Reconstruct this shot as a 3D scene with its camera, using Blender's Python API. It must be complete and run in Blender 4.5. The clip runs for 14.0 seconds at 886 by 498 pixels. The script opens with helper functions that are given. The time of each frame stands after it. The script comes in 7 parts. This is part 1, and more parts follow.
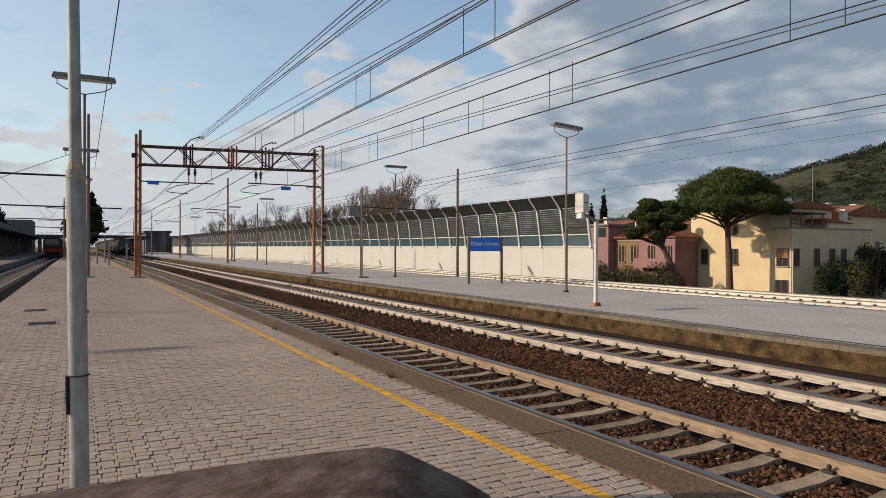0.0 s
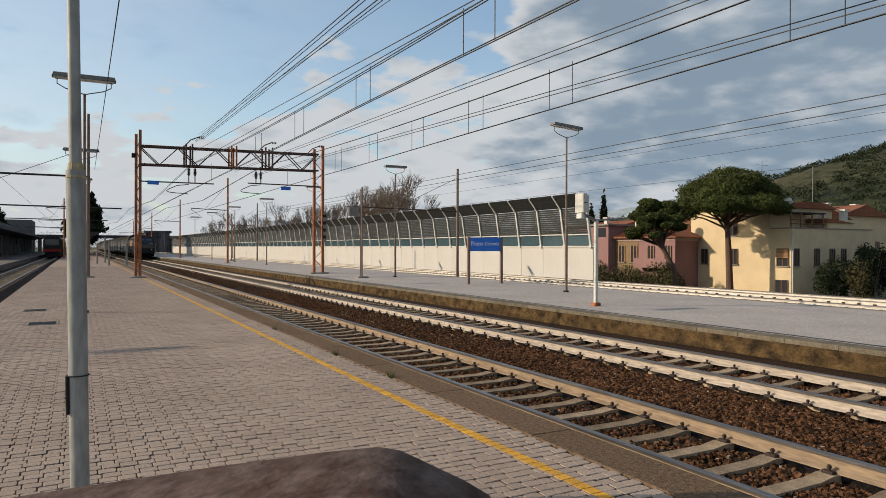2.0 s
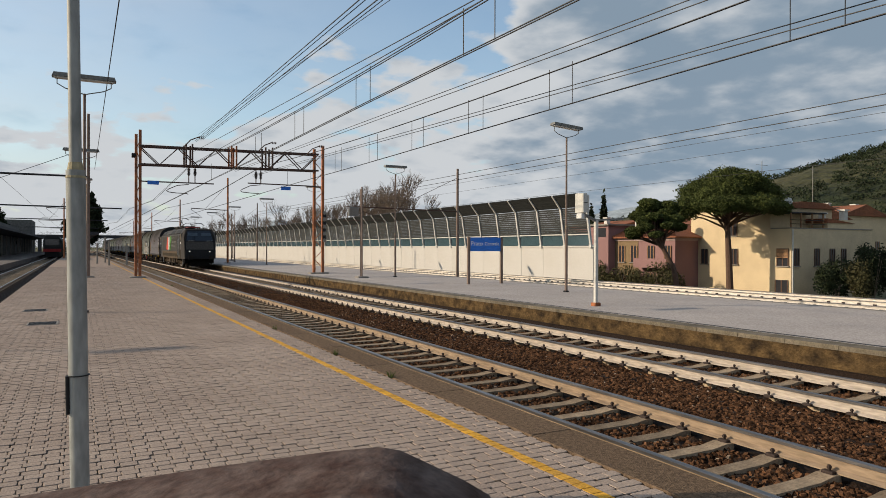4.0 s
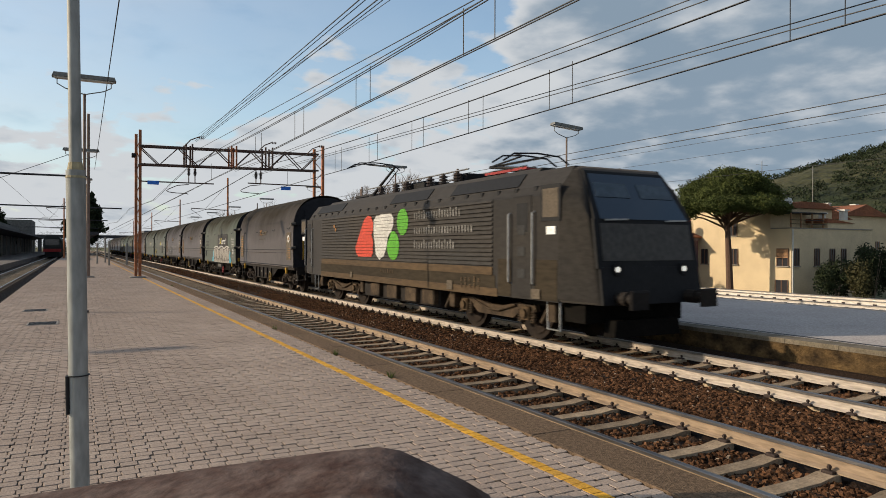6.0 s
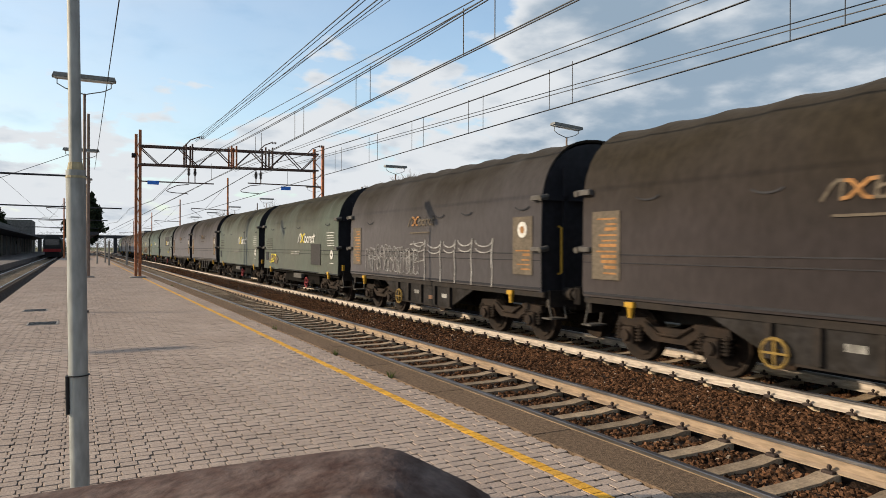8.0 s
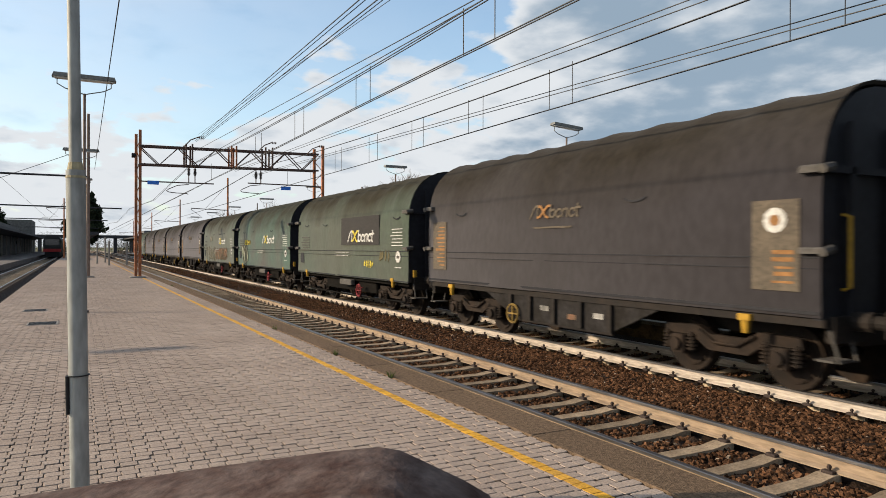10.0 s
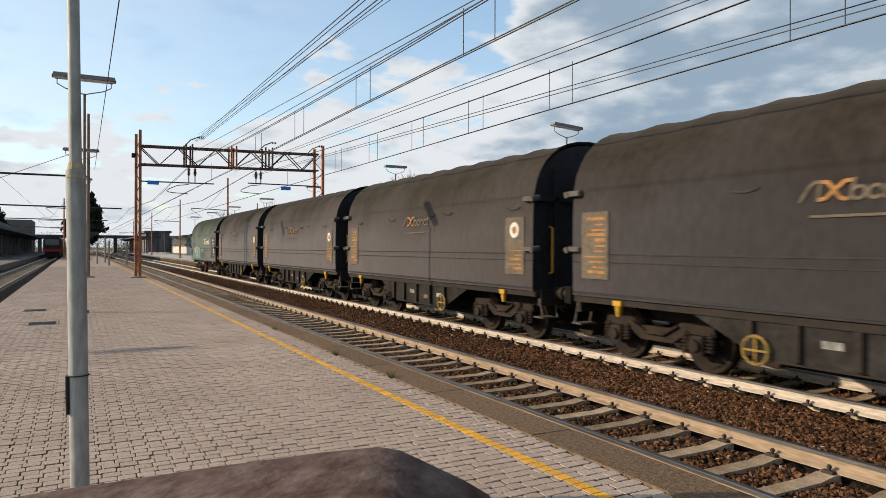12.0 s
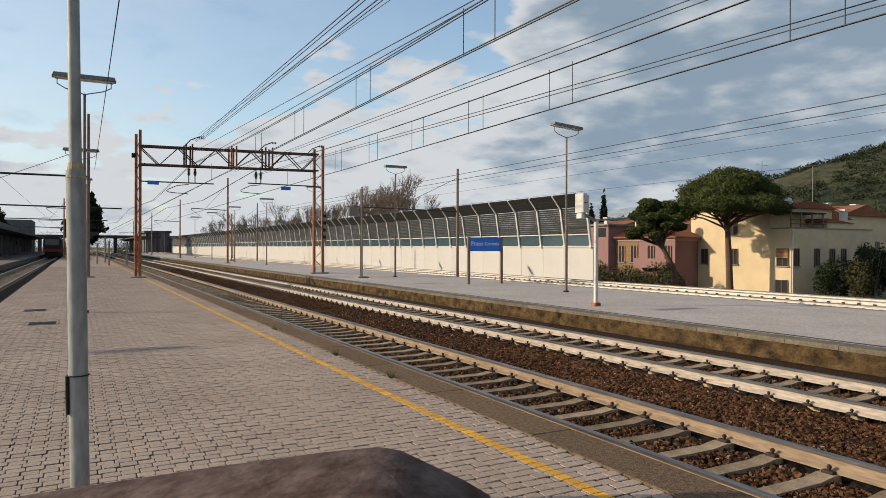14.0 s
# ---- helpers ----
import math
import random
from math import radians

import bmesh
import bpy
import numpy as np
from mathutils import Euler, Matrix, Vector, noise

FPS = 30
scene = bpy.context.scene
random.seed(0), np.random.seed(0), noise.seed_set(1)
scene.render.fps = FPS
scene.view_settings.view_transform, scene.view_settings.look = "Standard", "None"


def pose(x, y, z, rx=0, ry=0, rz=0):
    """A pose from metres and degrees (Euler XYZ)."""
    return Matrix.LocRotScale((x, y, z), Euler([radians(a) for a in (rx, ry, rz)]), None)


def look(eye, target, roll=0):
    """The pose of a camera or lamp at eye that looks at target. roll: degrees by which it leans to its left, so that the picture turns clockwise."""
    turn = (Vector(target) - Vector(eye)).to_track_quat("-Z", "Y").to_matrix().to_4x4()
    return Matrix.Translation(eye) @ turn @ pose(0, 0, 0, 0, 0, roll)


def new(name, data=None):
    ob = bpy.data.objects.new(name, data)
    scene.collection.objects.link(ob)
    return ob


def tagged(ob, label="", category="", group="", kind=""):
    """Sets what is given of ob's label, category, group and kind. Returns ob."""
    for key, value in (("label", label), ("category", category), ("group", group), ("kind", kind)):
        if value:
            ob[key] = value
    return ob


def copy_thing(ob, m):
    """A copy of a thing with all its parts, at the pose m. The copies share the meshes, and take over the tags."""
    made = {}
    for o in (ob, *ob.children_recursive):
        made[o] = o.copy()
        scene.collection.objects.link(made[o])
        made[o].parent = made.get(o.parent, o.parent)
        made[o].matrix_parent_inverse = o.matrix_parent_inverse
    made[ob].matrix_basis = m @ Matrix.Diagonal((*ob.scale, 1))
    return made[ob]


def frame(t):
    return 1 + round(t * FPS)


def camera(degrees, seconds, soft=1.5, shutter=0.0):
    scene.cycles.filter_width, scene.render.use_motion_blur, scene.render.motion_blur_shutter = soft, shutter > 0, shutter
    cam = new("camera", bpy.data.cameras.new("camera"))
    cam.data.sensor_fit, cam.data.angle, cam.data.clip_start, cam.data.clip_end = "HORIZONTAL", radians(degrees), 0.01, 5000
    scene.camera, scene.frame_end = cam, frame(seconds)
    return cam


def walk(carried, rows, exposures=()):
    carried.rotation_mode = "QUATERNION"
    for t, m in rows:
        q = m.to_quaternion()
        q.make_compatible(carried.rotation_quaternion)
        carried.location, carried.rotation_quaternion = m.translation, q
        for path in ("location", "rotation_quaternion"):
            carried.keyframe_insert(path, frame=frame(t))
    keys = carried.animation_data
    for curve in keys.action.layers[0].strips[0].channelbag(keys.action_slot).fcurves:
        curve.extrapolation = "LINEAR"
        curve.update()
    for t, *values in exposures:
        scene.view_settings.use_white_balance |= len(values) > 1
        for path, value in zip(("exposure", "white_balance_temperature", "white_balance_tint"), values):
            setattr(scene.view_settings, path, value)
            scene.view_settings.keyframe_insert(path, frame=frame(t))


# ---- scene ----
# ---- camera and its walk ----
cam = camera(65.8, 14.0, soft=0.8, shutter=0.09)
EYE = Vector((0.0, 0.0, 1.973))
AIM = EYE + Vector((0.4717, 0.8817, -0.0019))
walk(cam, [(0.0, look(EYE, AIM, 0.17)), (14.0, look(EYE, AIM, 0.17))],
     exposures=[(0.0, 0.0), (5.6, 0.0), (6.2, 0.12), (6.7, 0.30), (8.0, 0.36), (13.3, 0.40), (14.0, 0.12)])

# ---- world, sun ----
SUN_FROM = Vector((-1.0, 0.45, 0.42)).normalized()
SUN_ELEV = math.asin(SUN_FROM.z)
SUN_ROT = math.atan2(SUN_FROM.x, SUN_FROM.y)


def build_world():
    world = bpy.data.worlds.new("sky")
    scene.world = world
    world.use_nodes = True
    nt = world.node_tree
    nt.nodes.clear()
    out = nt.nodes.new("ShaderNodeOutputWorld")
    bg = nt.nodes.new("ShaderNodeBackground")
    sky = nt.nodes.new("ShaderNodeTexSky")
    sky.sky_type = "NISHITA"
    sky.sun_disc = False
    sky.sun_elevation = SUN_ELEV
    sky.sun_rotation = SUN_ROT
    sky.air_density, sky.dust_density, sky.ozone_density = 1.0, 1.4, 1.2
    co = nt.nodes.new("ShaderNodeTexCoord")
    # clouds flattened towards the horizon: direction divided by its height
    sep = nt.nodes.new("ShaderNodeSeparateXYZ")
    nt.links.new(co.outputs["Generated"], sep.inputs[0])

    def calc(op, a, b, clamp=False):
        n = nt.nodes.new("ShaderNodeMath")
        n.operation = op
        n.use_clamp = clamp
        for k, v in enumerate((a, b)):
            if isinstance(v, (int, float)):
                n.inputs[k].default_value = v
            else:
                nt.links.new(v, n.inputs[k])
        return n.outputs[0]

    zz = calc("ADD", calc("MAXIMUM", sep.outputs["Z"], 0.0), 0.30)
    comb = nt.nodes.new("ShaderNodeCombineXYZ")
    nt.links.new(calc("DIVIDE", sep.outputs["X"], zz), comb.inputs[0])
    nt.links.new(calc("DIVIDE", sep.outputs["Y"], zz), comb.inputs[1])
    nt.links.new(calc("MULTIPLY", sep.outputs["Z"], 2.6), comb.inputs[2])

    def clouds(scale, detail, offset, rough=0.55):
        shift = nt.nodes.new("ShaderNodeVectorMath")
        shift.operation = "ADD"
        nt.links.new(comb.outputs[0], shift.inputs[0])
        shift.inputs[1].default_value = offset
        n = nt.nodes.new("ShaderNodeTexNoise")
        n.inputs["Scale"].default_value = scale
        n.inputs["Detail"].default_value = detail
        n.inputs["Roughness"].default_value = rough
        nt.links.new(shift.outputs[0], n.inputs["Vector"])
        return n.outputs["Fac"]

    def ease(value, lo, hi, a=0.0, b=1.0):
        n = nt.nodes.new("ShaderNodeMapRange")
        n.interpolation_type = "SMOOTHSTEP"
        for k, v in enumerate((lo, hi, a, b), 1):
            n.inputs[k].default_value = v
        nt.links.new(value, n.inputs[0])
        return n.outputs[0]

    # bearing from north (+y) towards east (+x)
    bearing = calc("ARCTAN2", sep.outputs["X"], sep.outputs["Y"])
    east = ease(bearing, radians(31), radians(39))
    far_east = ease(bearing, radians(29), radians(47))
    # the cumulus bank stands 14 degrees high over the line and fills the eastern sky
    top = calc("ADD", calc("MULTIPLY", east, 0.40), ease(bearing, radians(4), radians(21), 0.19, 0.262))
    depth = calc("SUBTRACT", top, sep.outputs["Z"])
    puffs = clouds(4.6, 10, CLOUD_A, 0.52)
    dens = calc("ADD", calc("MULTIPLY", depth, 4.2), calc("MULTIPLY", calc("SUBTRACT", puffs, 0.5), 2.5))
    bank = ease(dens, -0.02, 0.34)
    veil = calc("MULTIPLY", clouds(1.6, 6, CLOUD_B), ease(bearing, radians(-8), radians(26), 0.95, 0.30))
    mask = calc("MAXIMUM", bank, calc("MINIMUM", veil, 0.75))
    # thick parts turn blue-grey, the sunlit rims stay white
    shade = clouds(2.6, 8, CLOUD_B, 0.5)
    wisps = clouds(7.5, 8, CLOUD_A, 0.5)
    body = calc("ADD", calc("MULTIPLY", calc("SUBTRACT", shade, 0.5), 1.9), calc("MULTIPLY", calc("SUBTRACT", wisps, 0.5), 1.7))
    thick = calc("ADD", calc("ADD", body, calc("MULTIPLY", far_east, 0.56)), calc("MULTIPLY", ease(dens, 0.1, 0.9), 0.22))
    haze = ease(sep.outputs["Z"], 0.02, 0.16, 0.30, 0.0)
    grey = ease(calc("SUBTRACT", thick, haze), 0.0, 1.0)
    colour = nt.nodes.new("ShaderNodeMix")
    colour.data_type = "RGBA"
    nt.links.new(grey, colour.inputs["Factor"])
    colour.inputs["A"].default_value = CLOUD_LIT
    colour.inputs["B"].default_value = CLOUD_DARK
    mix = nt.nodes.new("ShaderNodeMix")
    mix.data_type = "RGBA"
    nt.links.new(mask, mix.inputs["Factor"])
    tint = nt.nodes.new("ShaderNodeMix")
    tint.data_type = "RGBA"
    tint.blend_type = "MULTIPLY"
    tint.inputs["Factor"].default_value = 1.0
    tint.inputs["B"].default_value = SKY_TINT
    nt.links.new(sky.outputs[0], tint.inputs["A"])
    nt.links.new(tint.outputs["Result"], mix.inputs["A"])
    nt.links.new(colour.outputs["Result"], mix.inputs["B"])
    nt.links.new(mix.outputs["Result"], bg.inputs["Color"])
    bg.inputs["Strength"].default_value = 0.10
    nt.links.new(bg.outputs[0], out.inputs[0])


CLOUD_A, CLOUD_B = (5.4, 1.2, 0.4), (7.3, 2.2, 1.0)
CLOUD_LIT, CLOUD_DARK = (6.0, 6.25, 6.5, 1), (2.35, 3.12, 3.95, 1)
SKY_TINT = (1.72, 1.86, 1.86, 1)
build_world()

sun = new("sun", bpy.data.lights.new("sun", "SUN"))
sun.data.energy, sun.data.angle, sun.data.color = 4.6, radians(0.6), (1.0, 0.82, 0.60)
sun.matrix_world = look((-60, 30, 40), Vector((-60, 30, 40)) - SUN_FROM)


# ---- materials ----
def mat(name, color, rough=0.7, metal=0.0, color2=None, scale=3.0, amount=0.5, fine=40.0, bump=0.2, dist=0.01,
        stretch=(1, 1, 1), rand=0.0, island=0.0, soot=None, emit=None, strength=0.0, spec=0.2, sheen=0.0):
    """Procedural surface: two noises, coarse between two colours and fine grain, with relief."""
    m = bpy.data.materials.new(name)
    m.use_nodes = True
    nt = m.node_tree
    bsdf = nt.nodes["Principled BSDF"]
    bsdf.inputs["Roughness"].default_value = rough
    bsdf.inputs["Metallic"].default_value = metal
    bsdf.inputs["Specular IOR Level"].default_value = spec
    bsdf.inputs["Sheen Weight"].default_value = sheen
    bsdf.inputs["Sheen Roughness"].default_value = 0.5
    bsdf.inputs["Sheen Tint"].default_value = (1.0, 0.90, 0.83, 1)
    c1 = (*color, 1)
    c2 = (*(color2 or [c * 0.6 for c in color]), 1)
    co = nt.nodes.new("ShaderNodeTexCoord")
    mp = nt.nodes.new("ShaderNodeMapping")
    mp.inputs["Scale"].default_value = stretch
    nt.links.new(co.outputs["Object"], mp.inputs[0])
    n1 = nt.nodes.new("ShaderNodeTexNoise")
    n1.inputs["Scale"].default_value, n1.inputs["Detail"].default_value = scale, 6
    n2 = nt.nodes.new("ShaderNodeTexNoise")
    n2.inputs["Scale"].default_value, n2.inputs["Detail"].default_value = fine, 3
    for n in (n1, n2):
        nt.links.new(mp.outputs[0], n.inputs["Vector"])
    r1 = nt.nodes.new("ShaderNodeMapRange")
    r1.inputs[1].default_value, r1.inputs[2].default_value = 0.35, 0.68
    r1.inputs[4].default_value = amount
    nt.links.new(n1.outputs["Fac"], r1.inputs[0])
    mx = nt.nodes.new("ShaderNodeMix")
    mx.data_type = "RGBA"
    mx.inputs["A"].default_value, mx.inputs["B"].default_value = c1, c2
    nt.links.new(r1.outputs[0], mx.inputs["Factor"])
    r2 = nt.nodes.new("ShaderNodeMapRange")
    r2.inputs[1].default_value, r2.inputs[2].default_value = 0.3, 0.7
    r2.inputs[3].default_value, r2.inputs[4].default_value = 0.72, 1.22
    nt.links.new(n2.outputs["Fac"], r2.inputs[0])
    hsv = nt.nodes.new("ShaderNodeHueSaturation")
    tone = mx.outputs["Result"]
    if soot:
        # grime settled on the roof: from its lower to its upper height, with a ragged edge
        lo, hi, dirt = soot
        sp = nt.nodes.new("ShaderNodeSeparateXYZ")
        nt.links.new(co.outputs["Object"], sp.inputs[0])
        ragged = nt.nodes.new("ShaderNodeMath")
        ragged.operation = "MULTIPLY_ADD"
        nt.links.new(n1.outputs["Fac"], ragged.inputs[0])
        ragged.inputs[1].default_value = 1.6
        nt.links.new(sp.outputs["Z"], ragged.inputs[2])
        rs = nt.nodes.new("ShaderNodeMapRange")
        rs.inputs[1].default_value, rs.inputs[2].default_value, rs.inputs[4].default_value = lo + 0.8, hi + 0.8, 0.9
        nt.links.new(ragged.outputs[0], rs.inputs[0])
        mxs = nt.nodes.new("ShaderNodeMix")
        mxs.data_type = "RGBA"
        nt.links.new(rs.outputs[0], mxs.inputs["Factor"])
        nt.links.new(tone, mxs.inputs["A"])
        mxs.inputs["B"].default_value = (*dirt, 1)
        tone = mxs.outputs["Result"]
        # soot mats down the dusty nap
        nap = nt.nodes.new("ShaderNodeMath")
        nap.operation = "MULTIPLY_ADD"
        nt.links.new(rs.outputs[0], nap.inputs[0])
        nap.inputs[1].default_value, nap.inputs[2].default_value = -0.95 * sheen, sheen
        nt.links.new(nap.outputs[0], bsdf.inputs["Sheen Weight"])
    nt.links.new(tone, hsv.inputs["Color"])
    value = r2.outputs[0]
    for on, node, sock in ((rand, "ShaderNodeObjectInfo", "Random"), (island, "ShaderNodeNewGeometry", "Random Per Island")):
        if on:
            src = nt.nodes.new(node)
            rr = nt.nodes.new("ShaderNodeMapRange")
            rr.inputs[3].default_value, rr.inputs[4].default_value = 1 - on, 1 + on
            nt.links.new(src.outputs[sock], rr.inputs[0])
            mul = nt.nodes.new("ShaderNodeMath")
            mul.operation = "MULTIPLY"
            nt.links.new(value, mul.inputs[0])
            nt.links.new(rr.outputs[0], mul.inputs[1])
            value = mul.outputs[0]
    nt.links.new(value, hsv.inputs["Value"])
    nt.links.new(hsv.outputs[0], bsdf.inputs["Base Color"])
    if bump:
        bp = nt.nodes.new("ShaderNodeBump")
        bp.inputs["Strength"].default_value, bp.inputs["Distance"].default_value = bump, dist
        nt.links.new(n2.outputs["Fac"], bp.inputs["Height"])
        nt.links.new(bp.outputs[0], bsdf.inputs["Normal"])
    if emit:
        bsdf.inputs["Emission Color"].default_value = (*emit, 1)
        bsdf.inputs["Emission Strength"].default_value = strength
    return m


M = dict(
    ground=mat("earth_grass", (0.10, 0.11, 0.05), 0.95, color2=(0.16, 0.13, 0.08), scale=0.15, fine=3, amount=0.9),
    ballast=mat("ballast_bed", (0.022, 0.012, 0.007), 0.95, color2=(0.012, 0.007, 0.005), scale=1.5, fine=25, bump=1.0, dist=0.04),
    stone=mat("ballast_stone", (0.088, 0.044, 0.023), 0.9, color2=(0.020, 0.010, 0.006), scale=2.0, fine=60, island=0.85, bump=0.4, spec=0.05),
    stone_pale=mat("pale_ballast_stone", (0.24, 0.19, 0.145), 0.9, color2=(0.13, 0.09, 0.065), scale=2.0, fine=60, island=0.5, bump=0.4, spec=0.05),
    rail_side=mat("rusty_rail", (0.28, 0.21, 0.145), 0.8, color2=(0.20, 0.14, 0.092), scale=2.0, fine=30, bump=0.1, stretch=(1, 0.15, 1)),
    # a paler copy of the rusty rail colour, for the far track
    rail_pale=mat("pale_rail", (0.42, 0.365, 0.31), 0.8, color2=(0.30, 0.245, 0.19), scale=2.0, fine=30, bump=0.1, stretch=(1, 0.15, 1)),
    rail_top=mat("polished_rail_head", (0.22, 0.21, 0.21), 0.38, 0.9, scale=3, fine=20, bump=0.05, stretch=(1, 0.1, 1), amount=0.25),
    sleeper=mat("old_concrete_sleeper", (0.33, 0.255, 0.175), 0.9, color2=(0.17, 0.125, 0.082), scale=3.0, fine=40, rand=0.25, amount=0.9),
    clip=mat("rail_fastening", (0.055, 0.04, 0.035), 0.7, 0.3),
    paver=mat("grey_pink_paver", (0.358, 0.286, 0.235), 0.85, color2=(0.28, 0.218, 0.177), scale=0.7, fine=70, island=0.07, rand=0.0, bump=0.25, amount=0.8, spec=0.08),
    paver_piece=mat("grey_pink_paver_piece", (0.358, 0.286, 0.235), 0.85, color2=(0.28, 0.218, 0.177), scale=0.7, fine=70, rand=0.07, bump=0.25, amount=0.8, spec=0.08),
    paver_far=mat("grey_pink_paving_far", (0.325, 0.258, 0.213), 0.9, color2=(0.26, 0.202, 0.165), scale=0.7, fine=9, bump=0.25, amount=0.8, spec=0.03),
    joint=mat("paver_bed_sand", (0.15, 0.12, 0.096), 0.95, fine=60),
    coping=mat("brown_aggregate_coping", (0.185, 0.128, 0.084), 0.95, color2=(0.055, 0.037, 0.025), scale=24.0, fine=70, bump=1.0, dist=0.01, rand=0.06, spec=0.05, amount=0.7),
    yellow=mat("worn_yellow_paint", (0.62, 0.325, 0.03), 0.75, color2=(0.48, 0.265, 0.055), scale=6, fine=60, island=0.15, amount=0.9),
    asphalt=mat("pale_asphalt", (0.40, 0.358, 0.33), 0.9, color2=(0.33, 0.295, 0.272), scale=0.5, fine=25, amount=0.8, bump=0.3),
    # brown asphalt darkened, with the side canopy's shade put into its colour
    asphalt_shaded=mat("shaded_brown_asphalt", (0.15, 0.125, 0.11), 0.95, color2=(0.10, 0.085, 0.075), scale=0.5, fine=25, amount=0.8, bump=0.3),
    kerb=mat("stone_kerb", (0.25, 0.23, 0.205), 0.85, color2=(0.17, 0.15, 0.125), scale=2, fine=50, rand=0.1),
    mossy=mat("mossy_kerb_stone", (0.17, 0.145, 0.11), 0.9, color2=(0.09, 0.075, 0.05), scale=2, fine=40, rand=0.15, amount=0.9),
    oldwall=mat("lichened_stone_wall", (0.105, 0.068, 0.032), 0.95, color2=(0.022, 0.016, 0.011), scale=4.0, fine=22, amount=1.0, bump=0.8, dist=0.03, stretch=(1, 0.8, 1.1), spec=0.05),
    concrete=mat("pale_concrete_wall", (0.50, 0.485, 0.46), 0.85, color2=(0.40, 0.37, 0.33), scale=0.4, fine=30.0, amount=0.35, bump=0.1),
    panel=mat("dark_barrier_panel", (0.028, 0.030, 0.029), 0.65, color2=(0.020, 0.021, 0.020), scale=0.8, fine=20, stretch=(1, 0.2, 1)),
    panel_light=mat("galvanised_post", (0.56, 0.55, 0.52), 0.5, 0.2, scale=2, fine=30, amount=0.3),
    # brightest rail copy: the glare of sunlit rail sides is put into the colour
    rail_bright=mat("sun_glare_rail", (0.62, 0.575, 0.51), 0.8, color2=(0.46, 0.41, 0.35), scale=2.0, fine=30, bump=0.1, stretch=(1, 0.15, 1)),
    glass_panel=mat("blue_barrier_glass", (0.05, 0.085, 0.10), 0.12, 0.0, scale=1, fine=40, bump=0, amount=0.4, spec=0.6),
    mast=mat("rust_red_mast_paint", (0.40, 0.14, 0.055), 0.75, color2=(0.15, 0.065, 0.04), scale=3, fine=25, amount=0.9),
    truss=mat("dark_rusted_truss", (0.10, 0.062, 0.05), 0.8, color2=(0.06, 0.045, 0.04), scale=3, fine=25),
    lamp_pole=mat("grey_green_pole_paint", (0.29, 0.30, 0.29), 0.55, 0.1, color2=(0.22, 0.225, 0.21), scale=1.5, fine=18, stretch=(1, 1, 0.3), amount=0.7),
    lamp_rust=mat("brown_lamp_pole", (0.20, 0.15, 0.125), 0.7, color2=(0.13, 0.085, 0.06), scale=2, fine=25, stretch=(1, 1, 0.3)),
    lamp_head=mat("grey_lamp_housing", (0.20, 0.20, 0.19), 0.5, 0.2, scale=3, fine=20, amount=0.4),
    diffuser=mat("clear_lamp_cover", (0.62, 0.62, 0.60), 0.3, scale=3, fine=20, amount=0.3),
    collar=mat("yellowed_collar", (0.33, 0.28, 0.17), 0.7, fine=30),
    black=mat("black_iron", (0.025, 0.025, 0.027), 0.6, 0.3),
    wire=mat("overhead_wire", (0.05, 0.05, 0.052), 0.6, 0.5),
    insulator=mat("brown_insulator", (0.05, 0.035, 0.03), 0.3),
    blue=mat("blue_sign_face", (0.045, 0.19, 0.66), 0.45, fine=20, amount=0.3, bump=0.02),
    white=mat("white_paint", (0.78, 0.78, 0.76), 0.5, fine=20, amount=0.25, bump=0.03),
    offwhite=mat("weathered_white_box", (0.56, 0.55, 0.51), 0.6, fine=70, amount=0.35),
    support=mat("worn_brown_ledge", (0.060, 0.034, 0.026), 0.65, color2=(0.135, 0.098, 0.083), scale=55, fine=190, bump=0.5, dist=0.002, amount=0.9, stretch=(1, 1, 1), spec=0.05),
)


